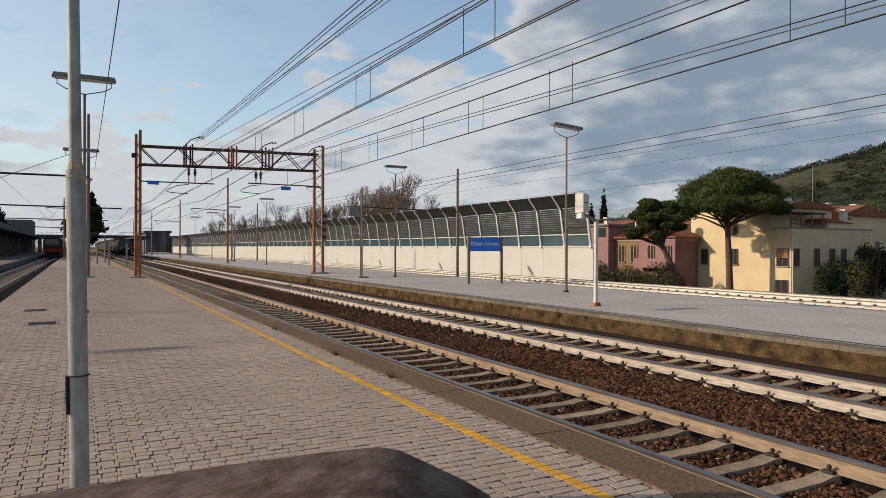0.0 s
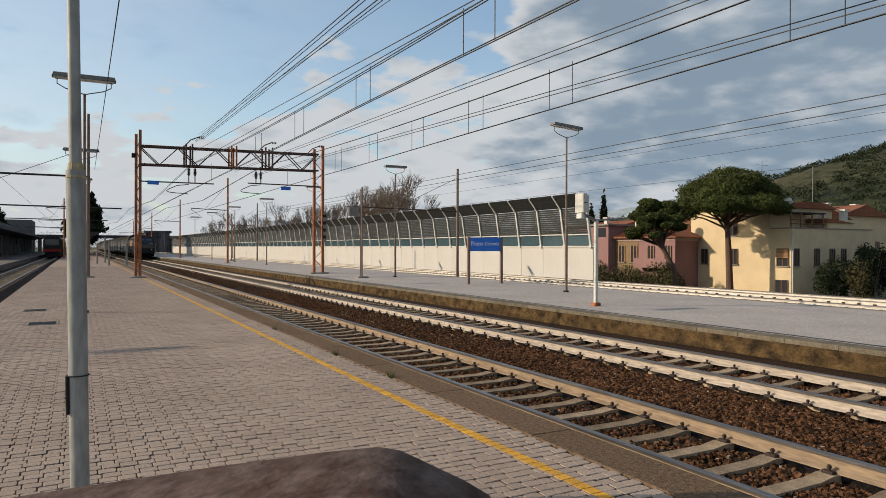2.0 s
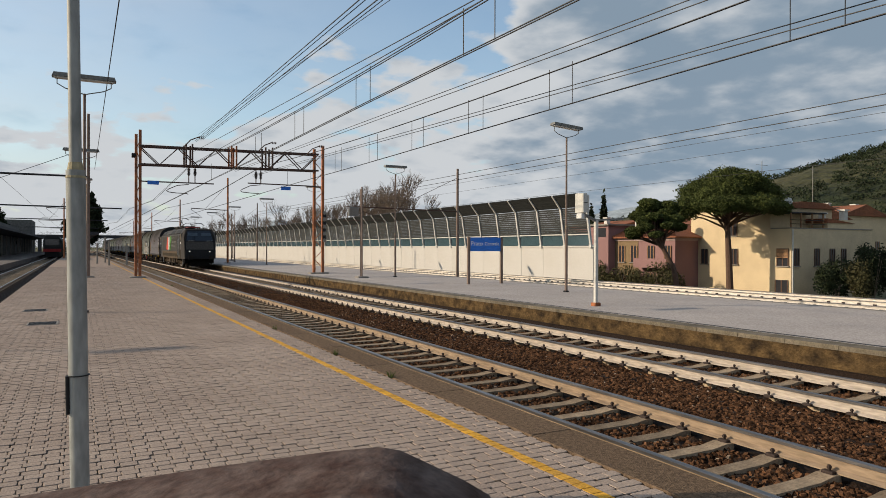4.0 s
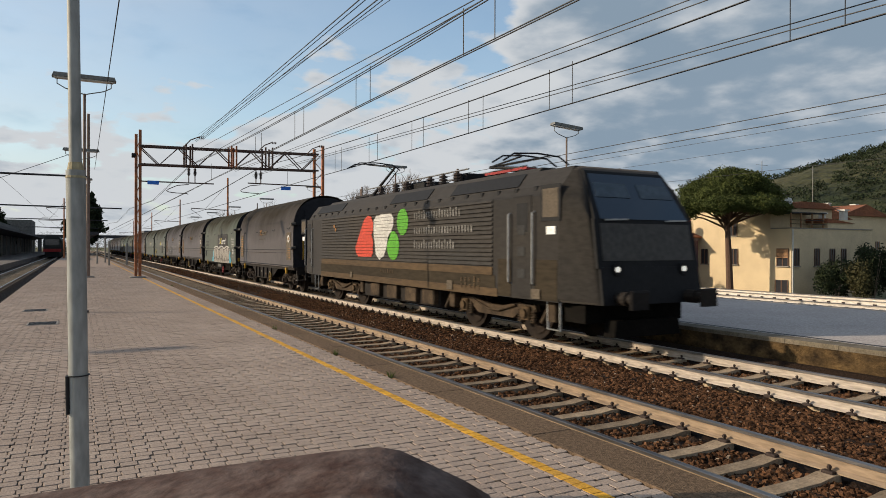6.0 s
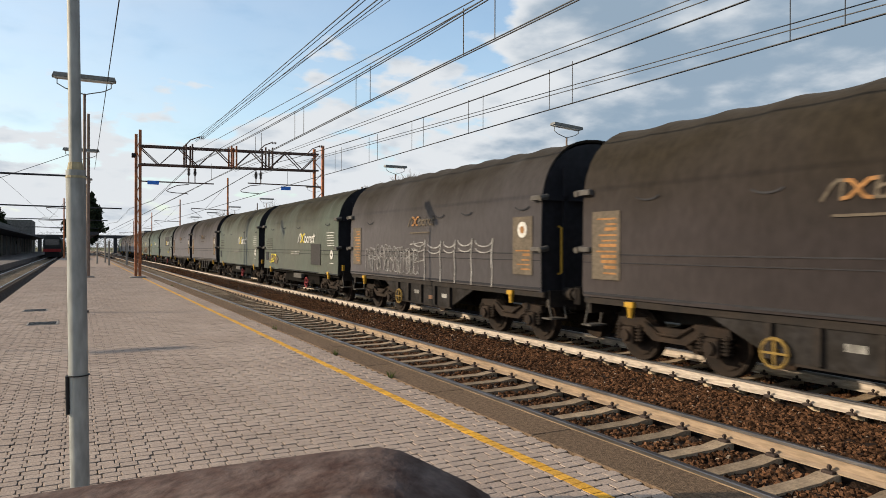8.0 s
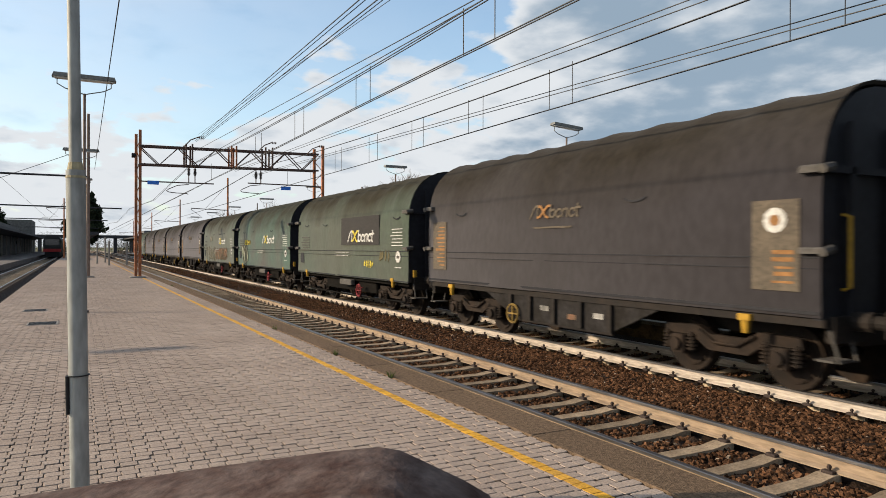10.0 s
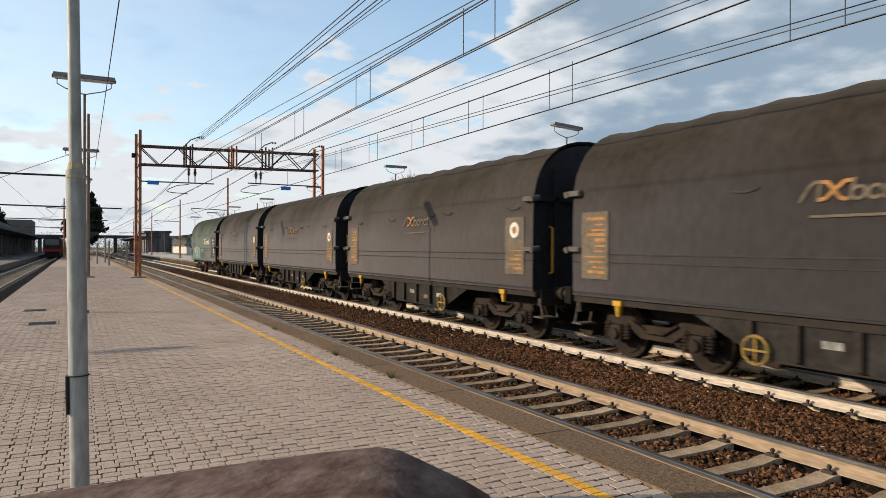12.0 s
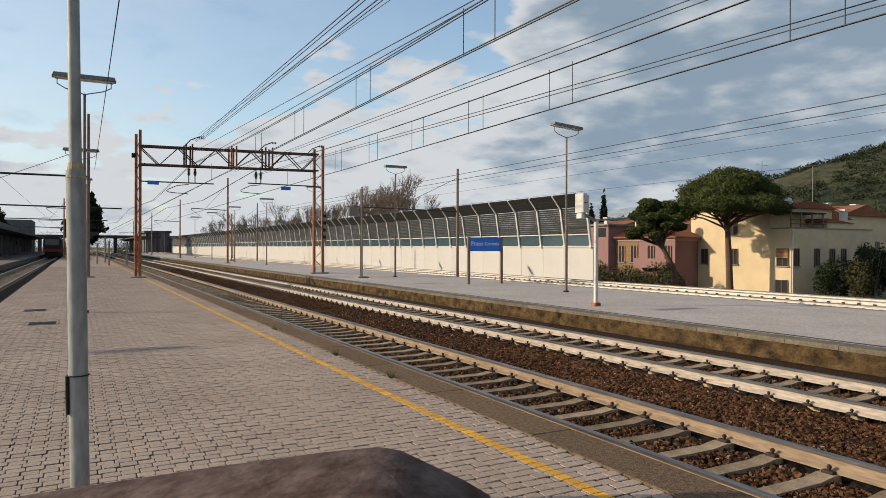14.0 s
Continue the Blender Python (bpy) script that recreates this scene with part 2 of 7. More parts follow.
# ---- mesh code ----
class Mesh:
    """Collects simple solids into one mesh."""

    def __init__(self):
        self.v, self.f, self.m = [], [], []

    def add(self, verts, faces, slot=0):
        k = len(self.v)
        self.v += [tuple(p) for p in verts]
        self.f += [tuple(i + k for i in q) for q in faces]
        self.m += [slot] * len(faces)
        return self

    def box(self, x0, x1, y0, y1, z0, z1, slot=0, cut=0.0):
        if cut:
            c = cut
            ring = lambda z, i: [(x0 + c + i, y0 + i, z), (x1 - c - i, y0 + i, z), (x1 - i, y0 + c + i, z), (x1 - i, y1 - c - i, z),
                                 (x1 - c - i, y1 - i, z), (x0 + c + i, y1 - i, z), (x0 + i, y1 - c - i, z), (x0 + i, y0 + c + i, z)]
            v = ring(z0, 0) + ring(z1 - c, 0) + ring(z1, c * 0.7)
            f = [tuple(range(7, -1, -1)), tuple(range(16, 24))]
            for a in (0, 8):
                f += [(a + i, a + (i + 1) % 8, a + 8 + (i + 1) % 8, a + 8 + i) for i in range(8)]
            return self.add(v, f, slot)
        v = [(x, y, z) for z in (z0, z1) for y in (y0, y1) for x in (x0, x1)]
        return self.add(v, [(0, 2, 3, 1), (4, 5, 7, 6), (0, 1, 5, 4), (2, 6, 7, 3), (0, 4, 6, 2), (1, 3, 7, 5)], slot)

    def tube(self, a, b, r, r2=None, n=10, slot=0, caps=True):
        a, b = Vector(a), Vector(b)
        d = (b - a).normalized()
        u = d.cross(Vector((0, 0, 1)) if abs(d.z) < 0.9 else Vector((1, 0, 0))).normalized()
        w = d.cross(u)
        r2 = r if r2 is None else r2
        v = []
        for p, q in ((a, r), (b, r2)):
            v += [p + (u * math.cos(t) + w * math.sin(t)) * q for t in [2 * math.pi * i / n for i in range(n)]]
        f = [(i, n + i, n + (i + 1) % n, (i + 1) % n) for i in range(n)]
        if caps:
            f += [tuple(range(n)), tuple(range(2 * n - 1, n - 1, -1))]
        return self.add(v, f, slot)

    def path(self, pts, r, n=6, slot=0):
        pts = [Vector(p) for p in pts]
        v, f = [], []
        k = len(pts)
        side = None
        for i, p in enumerate(pts):
            d = (pts[min(i + 1, k - 1)] - pts[max(i - 1, 0)]).normalized()
            if side is None or side.cross(d).length < 1e-4:
                side = Vector((0, 0, 1)) if abs(d.z) < 0.9 else Vector((1, 0, 0))
            u = d.cross(side).normalized()
            w = d.cross(u)
            side = -w
            v += [p + (u * math.cos(t) + w * math.sin(t)) * r for t in [2 * math.pi * j / n for j in range(n)]]
        for i in range(k - 1):
            f += [(i * n + j, (i + 1) * n + j, (i + 1) * n + (j + 1) % n, i * n + (j + 1) % n) for j in range(n)]
        f += [tuple(range(n)), tuple(range(k * n - 1, (k - 1) * n - 1, -1))]
        return self.add(v, f, slot)

    def bar(self, a, b, w, h, slot=0):
        """A square bar from a to b."""
        a, b = Vector(a), Vector(b)
        d = (b - a).normalized()
        u = d.cross(Vector((0, 0, 1)) if abs(d.z) < 0.95 else Vector((0, 1, 0))).normalized() * (w / 2)
        t = u.cross(d).normalized() * (h / 2)
        v = [p + s * u + q * t for p in (a, b) for s, q in ((-1, -1), (1, -1), (1, 1), (-1, 1))]
        return self.add(v, [(0, 1, 2, 3), (7, 6, 5, 4), (0, 4, 5, 1), (1, 5, 6, 2), (2, 6, 7, 3), (3, 7, 4, 0)], slot)

    def prism(self, outline, lo, hi, axis="y", slot=0):
        """An outline of two coordinates drawn out along an axis."""
        n = len(outline)
        put = {"y": lambda p, s: (p[0], s, p[1]), "x": lambda p, s: (s, p[0], p[1]), "z": lambda p, s: (p[0], p[1], s)}[axis]
        v = [put(p, s) for s in (lo, hi) for p in outline]
        f = [(i, (i + 1) % n, n + (i + 1) % n, n + i) for i in range(n)]
        return self.add(v, f + [tuple(range(n - 1, -1, -1)), tuple(range(n, 2 * n))], slot)

    def data(self, name, mats, smooth=False):
        me = bpy.data.meshes.new(name)
        me.from_pydata(self.v, [], self.f)
        for m in (mats if isinstance(mats, (list, tuple)) else [mats]):
            me.materials.append(m)
        if len(set(self.m)) > 1:
            me.polygons.foreach_set("material_index", self.m)
        bm = bmesh.new()
        bm.from_mesh(me)
        bmesh.ops.recalc_face_normals(bm, faces=bm.faces)
        bm.to_mesh(me)
        bm.free()
        if smooth:
            me.polygons.foreach_set("use_smooth", [True] * len(me.polygons))
            me.set_sharp_from_angle(angle=radians(38))
        me.update()
        return me


def empty(name, m=None):
    ob = new(name)
    ob.empty_display_size = 0.2
    if m is not None:
        ob.matrix_world = m
    return ob


def part(name, mesh, material, parent, label="", m=None, smooth=False):
    """One mesh object under a thing or a part; mesh is a Mesh or shared mesh data."""
    me = mesh.data(name, material, smooth) if isinstance(mesh, Mesh) else mesh
    ob = new(name, me)
    ob.parent = parent
    if m is not None:
        ob.matrix_basis = m
    if label:
        tagged(ob, label)
    return ob


def raw(name, verts, faces, material):
    me = bpy.data.meshes.new(name)
    me.from_pydata(verts, [], faces)
    me.materials.append(material)
    me.update()
    return me


def setting(name, mesh, material, label, kind="structure", category="", smooth=False):
    me = mesh.data(name, material, smooth) if isinstance(mesh, Mesh) else mesh
    return tagged(new(name, me), label, category or name.split("_")[0], kind=kind)


# ---- ground and tracks ----
TRACK_NEAR, TRACK_FAR, TRACK_LEFT, TRACK_3, TRACK_4 = 5.66, 9.64, -4.0, 23.65, 27.25
BED = -0.235          # top of the ballast
PLAT = 0.30          # top of the near platform
ISL = 0.34           # top of the island platform
EDGE = TRACK_NEAR - 1.64
FAR_Y = 420.0

g = Mesh()
g.box(-2500, 3500, -1500, 4500, -4.0, -2.6)
setting("ground", g, M["ground"], "flat earth and rough grass beyond the railway")


def ballast(name, x0, x1, rough):
    """A ballast bed with an uneven top."""
    ys = np.concatenate([np.arange(-6, 30, 0.12), np.arange(30, 90, 1.0), np.arange(90, FAR_Y, 10.0)])
    xs = np.arange(x0, x1 + 0.06, 0.12)
    rng = np.random.default_rng(3)
    z = BED + rng.normal(0, rough, (len(ys), len(xs)))
    z[:, 0] = z[:, -1] = -2.7
    v = [(x, y, z[j, i]) for j, y in enumerate(ys) for i, x in enumerate(xs)]
    n = len(xs)
    f = [(j * n + i, j * n + i + 1, (j + 1) * n + i + 1, (j + 1) * n + i) for j in range(len(ys) - 1) for i in range(n - 1)]
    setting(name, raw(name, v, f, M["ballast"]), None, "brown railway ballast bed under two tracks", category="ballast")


ballast("ballast_main", EDGE + 0.02, 11.36, 0.018)


def plain_bed(name, x0, x1):
    b = Mesh()
    b.prism([(x0 - 2.6, -2.7), (x1 + 2.6, -2.7), (x1, BED), (x0, BED)], -10, FAR_Y)
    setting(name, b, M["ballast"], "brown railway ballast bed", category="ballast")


sh = Mesh()
sh.prism([(10.8, BED - 0.02), (11.31, BED - 0.1), (11.31, -0.06), (11.2, -0.07)], -8, 200)
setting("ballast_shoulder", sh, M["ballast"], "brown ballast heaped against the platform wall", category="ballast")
plain_bed("ballast_left", -6.0, -2.3)
plain_bed("ballast_far", 19.4, 29.8)


def stones(name, count, boxes, size, seed, material="stone", label="loose rust-brown ballast stones between the rails"):
    """Loose ballast stones as one mesh: angular eight-cornered lumps."""
    rng = np.random.default_rng(seed)
    base = np.array([(-1, -1, -.7), (1, -1, -.7), (1, 1, -.7), (-1, 1, -.7), (-.7, -.6, .7), (.6, -.8, .8), (.8, .6, .6), (-.6, .8, .7)])
    quads = np.array([(0, 3, 2, 1), (4, 5, 6, 7), (0, 1, 5, 4), (1, 2, 6, 5), (2, 3, 7, 6), (3, 0, 4, 7)])
    vs, fs = [], []
    areas = np.array([(b[1] - b[0]) * (b[3] - b[2]) * b[4] for b in boxes])
    for b, k in zip(boxes, (count * areas / areas.sum()).astype(int)):
        pos = np.stack([rng.uniform(b[0], b[1], k), rng.uniform(b[2], b[3], k), BED + rng.uniform(-0.008, 0.022, k)], 1)
        a, t = rng.uniform(0, 6.28, k), rng.uniform(-0.6, 0.6, k)
        s = rng.uniform(0.6, 1.25, (k, 3)) * size
        p = base[None] * s[:, None] * rng.uniform(0.75, 1.25, (k, 8, 3))
        x = p[..., 0] * np.cos(t)[:, None] + p[..., 2] * np.sin(t)[:, None]
        z = -p[..., 0] * np.sin(t)[:, None] + p[..., 2] * np.cos(t)[:, None]
        y = p[..., 1]
        q = np.stack([x * np.cos(a)[:, None] - y * np.sin(a)[:, None], x * np.sin(a)[:, None] + y * np.cos(a)[:, None], z], 2) + pos[:, None]
        start = len(vs)
        vs += q.reshape(-1, 3).tolist()
        fs += (quads[None] + start + 8 * np.arange(k)[:, None, None]).reshape(-1, 4).tolist()
    tagged(new(name, raw(name, vs, fs, M[material])), label, "ballast", kind="stuff")


stones("ballast_stones", 62000, [(6.75, 8.75, 32, 75, 0.3), (5.0, 6.3, 16, 40, 0.6), (9.0, 10.3, 20, 45, 0.4), (6.75, 8.75, 2, 14, 3.0), (6.75, 8.75, 14, 32, 1.2), (5.0, 6.3, 2, 16, 1.6), (9.0, 10.3, 3, 20, 1.3),
                                 (10.45, 11.0, 5, 24, 1.0), (4.05, 4.8, 2, 12, 0.7)], 0.026, 5)
stones("pale_ballast_stones", 1500, [(6.75, 8.75, 2, 22, 1.2), (5.0, 6.3, 2, 14, 1.5), (9.0, 10.3, 3, 20, 1.0), (10.45, 11.0, 5, 24, 1.0)], 0.021, 6, "stone_pale",
       "scattered pale broken ballast stones")

# ---- rails, sleepers ----
HEAD = [(-0.036, -0.035), (0.036, -0.035), (0.036, -0.006), (0.028, 0.0), (-0.028, 0.0), (-0.036, -0.006)]
WEB = [(-0.07, -0.16), (0.07, -0.16), (0.07, -0.148), (0.012, -0.125), (0.012, -0.045), (0.034, -0.0352), (-0.034, -0.0352),
       (-0.012, -0.045), (-0.012, -0.125), (-0.07, -0.148)]


def sleeper_mesh():
    s = Mesh()
    # concrete block, lower between the rails, its seats sloping inwards
    prof = [(-1.25, -0.35), (1.25, -0.35), (1.25, -0.29), (0.72, -0.28), (0.71, -0.165), (0.60, -0.162), (0.4, -0.188), (-0.4, -0.188), (-0.60, -0.162), (-0.71, -0.165), (-0.72, -0.28), (-1.25, -0.29)]
    s.prism(prof, -0.09, 0.09)
    return s.data("sleeper", M["sleeper"])


def clip_mesh():
    s = Mesh()
    for side in (-1, 1):
        s.box(side * 0.095 - 0.035, side * 0.095 + 0.035, -0.06, 0.06, -0.165, -0.135, cut=0.008)
        s.tube((side * 0.085, 0, -0.14), (side * 0.085, 0, -0.085), 0.018, n=6)
        s.tube((side * 0.085, 0, -0.114), (side * 0.085, 0, -0.096), 0.025, n=6)
    return s.data("rail_fastening", M["clip"])


SLEEPER, CLIP = sleeper_mesh(), clip_mesh()


def track(name, centre, y0, y1, detail, phase, label, steel="rail_side"):
    """Two rails on sleepers; the nearest sleepers are parts, the rest one part."""
    t = tagged(empty(name, pose(centre, 0, 0)), label, "track", kind="structure")
    for side in (-0.7525, 0.7525):
        r = Mesh()
        r.prism([(x + side, z) for x, z in WEB], y0, y1)
        rail = part("rail", r, M[steel], t)
        h = Mesh()
        h.prism([(x + side, z) for x, z in HEAD], y0, y1)
        part("rail_head", h, M["rail_top"], rail, "polished steel running surface")
    y = phase
    rest, restc = Mesh(), Mesh()
    pr = [(-1.25, -0.35), (1.25, -0.35), (1.25, -0.29), (0.72, -0.28), (0.71, -0.165), (0.60, -0.162), (0.4, -0.188), (-0.4, -0.188), (-0.60, -0.162), (-0.71, -0.165), (-0.72, -0.28), (-1.25, -0.29)]
    while y < min(y1, 130):
        if y < detail:
            s = part("sleeper", SLEEPER, None, t, m=pose(0, y, 0, 0, 0, random.uniform(-0.5, 0.5)))
            for side in (-0.7525, 0.7525):
                part("rail_fastening", CLIP, None, s, m=pose(side, 0, 0))
        else:
            rest.prism(pr, y - 0.09, y + 0.09)
            for side in (-0.8475, 0.6575):
                restc.box(side - 0.03, side + 0.03, y - 0.05, y + 0.05, -0.165, -0.105)
        y += 0.6
    if rest.v:
        tagged(part("far_sleepers", rest, M["sleeper"], t), kind="stuff")
        tagged(part("far_fastenings", restc, M["clip"], t), kind="stuff")
    return t


track("track_near", TRACK_NEAR, -8, FAR_Y, 32, 10.61 - 0.6 * 20, "railway track with rusty sunlit rails on old concrete sleepers")
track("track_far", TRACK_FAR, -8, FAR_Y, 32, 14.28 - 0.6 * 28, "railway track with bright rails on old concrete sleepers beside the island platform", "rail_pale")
track("track_left", TRACK_LEFT, 10, FAR_Y, 0, 12.0, "railway track beyond the near platform")
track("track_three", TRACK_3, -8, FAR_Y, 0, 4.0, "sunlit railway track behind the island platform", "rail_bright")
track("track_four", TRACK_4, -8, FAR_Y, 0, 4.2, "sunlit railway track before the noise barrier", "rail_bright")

# ---- near platform ----
p = Mesh()
p.box(-2.05, EDGE - 0.003, -8, 240, -2.7, PLAT - 0.06)
near_platform = setting("platform_near", p, M["joint"], "station platform paved with grey-pink concrete blocks", category="platform")

# ---- island platform ----
p = Mesh()
p.box(11.34, 18.6, -8, 200, -2.7, ISL)
island = setting("platform_island", p, M["asphalt"], "pale asphalt island platform between the tracks", category="platform")
w = Mesh()
w.box(11.30, 11.338, -8, 200, -0.62, ISL - 0.075)
part("retaining_wall", w, M["oldwall"], island, "lichen-stained yellow-brown stone wall")
kerb_me = Mesh().box(-0.21, 0.24, -0.497, 0.497, -0.075, 0.008, cut=0.006).data("kerb_stone", M["mossy"])
for i in range(-4, 110):
    part("kerb_stone", kerb_me, None, island, m=pose(11.50, i * 1.0 + 0.5, ISL, 0, 0, 0))
w = Mesh()
w.box(18.6, 18.95, -8, 200, -2.7, ISL + 0.004)
part("far_kerb", w, M["kerb"], island)
w = Mesh()
w.box(11.85, 11.95, -8, 200, ISL, ISL + 0.004)
part("edge_line", w, M["black"], island, "dark line along the kerb")

# left platform far off
p = Mesh()
p.box(-15, -6.0, 15, 260, -2.7, PLAT)
setting("platform_left", p, M["asphalt_shaded"], "asphalt side platform across a track", category="platform")


# ---- lamps ----
def lamp_post(x, y, z, height, material, head=1.35, thick=0.055, tilt=0.0, step=0.42, lean=0.0, label="tall brown platform lamp post with a flat grey twin-arm head"):
    t = tagged(empty("lamp_post", pose(x, y, z, 0, lean, 0)), label, "lamp post", group="platform lamps")
    m = Mesh()
    m.tube((0, 0, 0), (0, 0, height * step), thick, n=14)
    m.tube((0, 0, height * step), (0, 0, height), thick * 0.66, thick * 0.6, n=14)
    part("pole", m, material, t, smooth=True)
    m = Mesh()
    m.tube((0, 0, height * step - 0.05), (0, 0, height * step + 0.05), thick * 1.05, thick * 0.7, n=14)
    part("collar", m, M["collar"], t)
    m = Mesh()
    m.tube((0, 0, -0.002), (0, 0, 0.05), thick * 2.0, n=10)
    part("base_plate", m, M["black"], t)
    a = radians(tilt)
    c, s = math.cos(a), math.sin(a)
    for e in (-1, 1):
        m = Mesh()
        top = Vector((e * head * 0.42 * c, 0, height + 0.36 - e * head * 0.42 * s))
        m.path([(0, 0, height - 0.02), (e * head * 0.3, 0, height + 0.1), (e * head * 0.42, 0, height + 0.2), top], 0.014)
        part("arm", m, M["lamp_head"], t)
    m = Mesh()
    m.prism([(-0.5 * head, 0.0), (0.5 * head, 0.0), (0.47 * head, 0.10), (-0.47 * head, 0.10)], -0.14, 0.14)
    h = part("lamp_head", m, M["lamp_head"], t, m=pose(0, 0, height + 0.36, 0, tilt, 0))
    m = Mesh()
    m.prism([(-0.45 * head, -0.03), (0.45 * head, -0.03), (0.47 * head, -0.001), (-0.47 * head, -0.001)], -0.11, 0.11)
    part("diffuser", m, M["diffuser"], h)
    return t


near_lamp = lamp_post(0.023, 4.92, PLAT, 5.6, M["lamp_pole"], thick=0.057, step=0.385, lean=-0.8, label="grey-green painted platform lamp post with a yellowed collar")
near_lamp_strap = Mesh()
near_lamp_strap.tube((-0.062, -0.02, 0.62), (-0.062, -0.02, 0.86), 0.012)
near_lamp_strap.tube((0, 0, 0.855), (0, 0, 0.862), 0.066, n=14)
part("cable_strap", near_lamp_strap, M["black"], near_lamp, "black cable conduit with a strap")
for i in range(1, 5):
    lamp_post(0.17, 4.92 + 14.7 * i, PLAT, 5.55, M["lamp_rust"], head=1.45)
# unseen post, added for the shadow its head casts on the near paving
lamp_post(-13.26, 18.5, PLAT, 5.55, M["lamp_rust"])
for i in range(1, 8):
    lamp_post(16.06 if i == 1 else 15.7, 5.6 + 14.7 * i, ISL, 5.75, M["lamp_rust"], tilt=4 if i == 1 else 0)


# ---- gantry and masts ----
def lattice_leg(parent, x, y, z0, z1, gap, material, name="leg"):
    for d in (-gap / 2, gap / 2):
        m = Mesh()
        m.box(x + d - 0.07, x + d + 0.07, y - 0.09, y + 0.09, z0, z1 + (0.25 if d > 0 else 0))
        part(name, m, material, parent)
    m = Mesh()
    z, k = z0 + 0.3, 0
    while z < z1 - 0.6:
        e = 1 if k % 2 else -1
        m.bar((x - e * gap / 2, y - 0.08, z), (x + e * gap / 2, y - 0.08, z + 0.6), 0.035, 0.035)
        z, k = z + 0.6, k + 1
    part("lattice", m, material, parent)
    m = Mesh()
    m.box(x - gap / 2 - 0.3, x + gap / 2 + 0.3, y - 0.35, y + 0.35, z0 - 0.25, z0 + 0.08, cut=0.03)
    part("footing", m, M["kerb"], parent)


def gantry(y, full=True):
    t = tagged(empty("catenary_gantry", pose(0, y, 0)), "rust-red steel lattice gantry carrying the overhead wires over two tracks", "gantry")
    lattice_leg(t, 2.92, 0, PLAT, 8.05, 0.20, M["mast"])
    lattice_leg(t, 13.25, 0.8, ISL, 8.05, 0.55, M["mast"])
    for z in (7.42, 6.42):
        for yy in (-0.25, 0.25):
            m = Mesh()
            m.bar((2.95, yy, z), (13.1, yy + 0.6, z + 0.26), 0.09, 0.10)
            part("chord", m, M["truss"], t)
    n = 10
    rise = lambda x: (x - 2.95) / 10.15 * 0.26
    for i in range(n):
        xa, xb = 2.95 + i * 10.15 / n, 2.95 + (i + 1) * 10.15 / n
        for yy in (-0.25, 0.25):
            oy = yy + (xa - 2.95) / 10.15 * 0.6
            m = Mesh()
            a = (xa, oy, 6.42 + rise(xa)) if i % 2 else (xa, oy, 7.42 + rise(xa))
            b = (xb, oy, 7.42 + rise(xb)) if i % 2 else (xb, oy, 6.42 + rise(xb))
            m.bar(a, b, 0.05, 0.05)
            part("brace", m, M["truss"], t)
        m = Mesh()
        oy = (xa - 2.95) / 10.15 * 0.6
        m.bar((xa, oy - 0.25, 6.42 + rise(xa)), (xa, oy + 0.25, 6.42 + rise(xa)), 0.04, 0.04)
        part("cross_tie", m, M["truss"], t)
    for xx in (5.33, 5.66, 7.78, 8.05, 9.71, 10.11):
        for yy in (-0.3, 0.55):
            m = Mesh()
            m.bar((xx, yy, 6.38 + rise(xx)), (xx, yy, 7.62 + rise(xx)), 0.085, 0.085)
            part("hanger", m, M["mast" if 7 < xx < 9 else "truss"], t)
    for c, lo, hi, up, pair in ((TRACK_NEAR, 3.0, 6.85, 0.0, (5.51, 5.84)), (TRACK_FAR, 8.75, 12.9, 0.16, (9.22, 9.50))):
        m = Mesh()
        m.tube((lo, 0, 5.53 + up), (hi, 0, 5.55 + up * 0.8), 0.035, n=8)
        part("support_tube", m, M["truss"], t)
        for dx in pair:
            m = Mesh()
            m.bar((dx, 0, 5.52 + up), (dx, 0, 6.5), 0.05, 0.05)
            part("dropper_post", m, M["truss"], t)
            m = Mesh()
            for j in range(5):
                m.tube((dx, 0, 6.0 + j * 0.07), (dx, 0, 6.03 + j * 0.07), 0.09, n=10)
            m.tube((dx, 0, 5.95), (dx, 0, 6.36), 0.05)
            part("insulator", m, M["insulator"], t)
        m = Mesh()
        m.path([(c - 0.15, 0, 5.46 + up), (c - 0.75, 0, 5.38 + up), (c - 1.2, 0, 5.16 + up), (c - 1.31, 0, 5.06 + up), (c - 1.2, 0, 5.0 + up),
                (c - 0.8, 0, 4.96 + up), (c - 0.25, 0, 4.95 + up), (c - 0.18, 0, 4.90 + up)], 0.024)
        part("registration_arm", m, M["truss"], t)
    for xx in (3.67, 10.97):
        m = Mesh()
        m.box(xx - 0.29, xx + 0.29, -0.06, -0.03, 5.37, 5.58, cut=0.01)
        part("number_plate_board", m, M["blue"], t, "small blue board")
    for xx in (5.3, 9.4, 12.3):
        m = Mesh()
        m.path([(xx, 0.2, 7.6), (xx + 0.3, 0, 7.95), (xx + 0.75, 0, 8.15)], 0.03)
        for j in range(3):
            m.tube((xx + 0.75 + 0.1 * j, 0, 8.13), (xx + 0.79 + 0.1 * j, 0, 8.13), 0.07)
        part("pulley_arm", m, M["truss"], t)
    m = Mesh()
    m.tube((2.6, 0, 6.9), (2.8, 0, 6.9), 0.13, n=12)
    part("floodlight", m, M["black"], t, "round black lamp on the mast")
    if full:
        for j in range(9):
            m = Mesh()
            m.tube((13.62, 0.7, 2.3 + j * 0.22), (13.62, 0.7, 2.48 + j * 0.22), 0.11, n=10)
            part("weight", m, M["black"] if j % 2 else M["kerb"], t)
    return t


gantry(40.4)


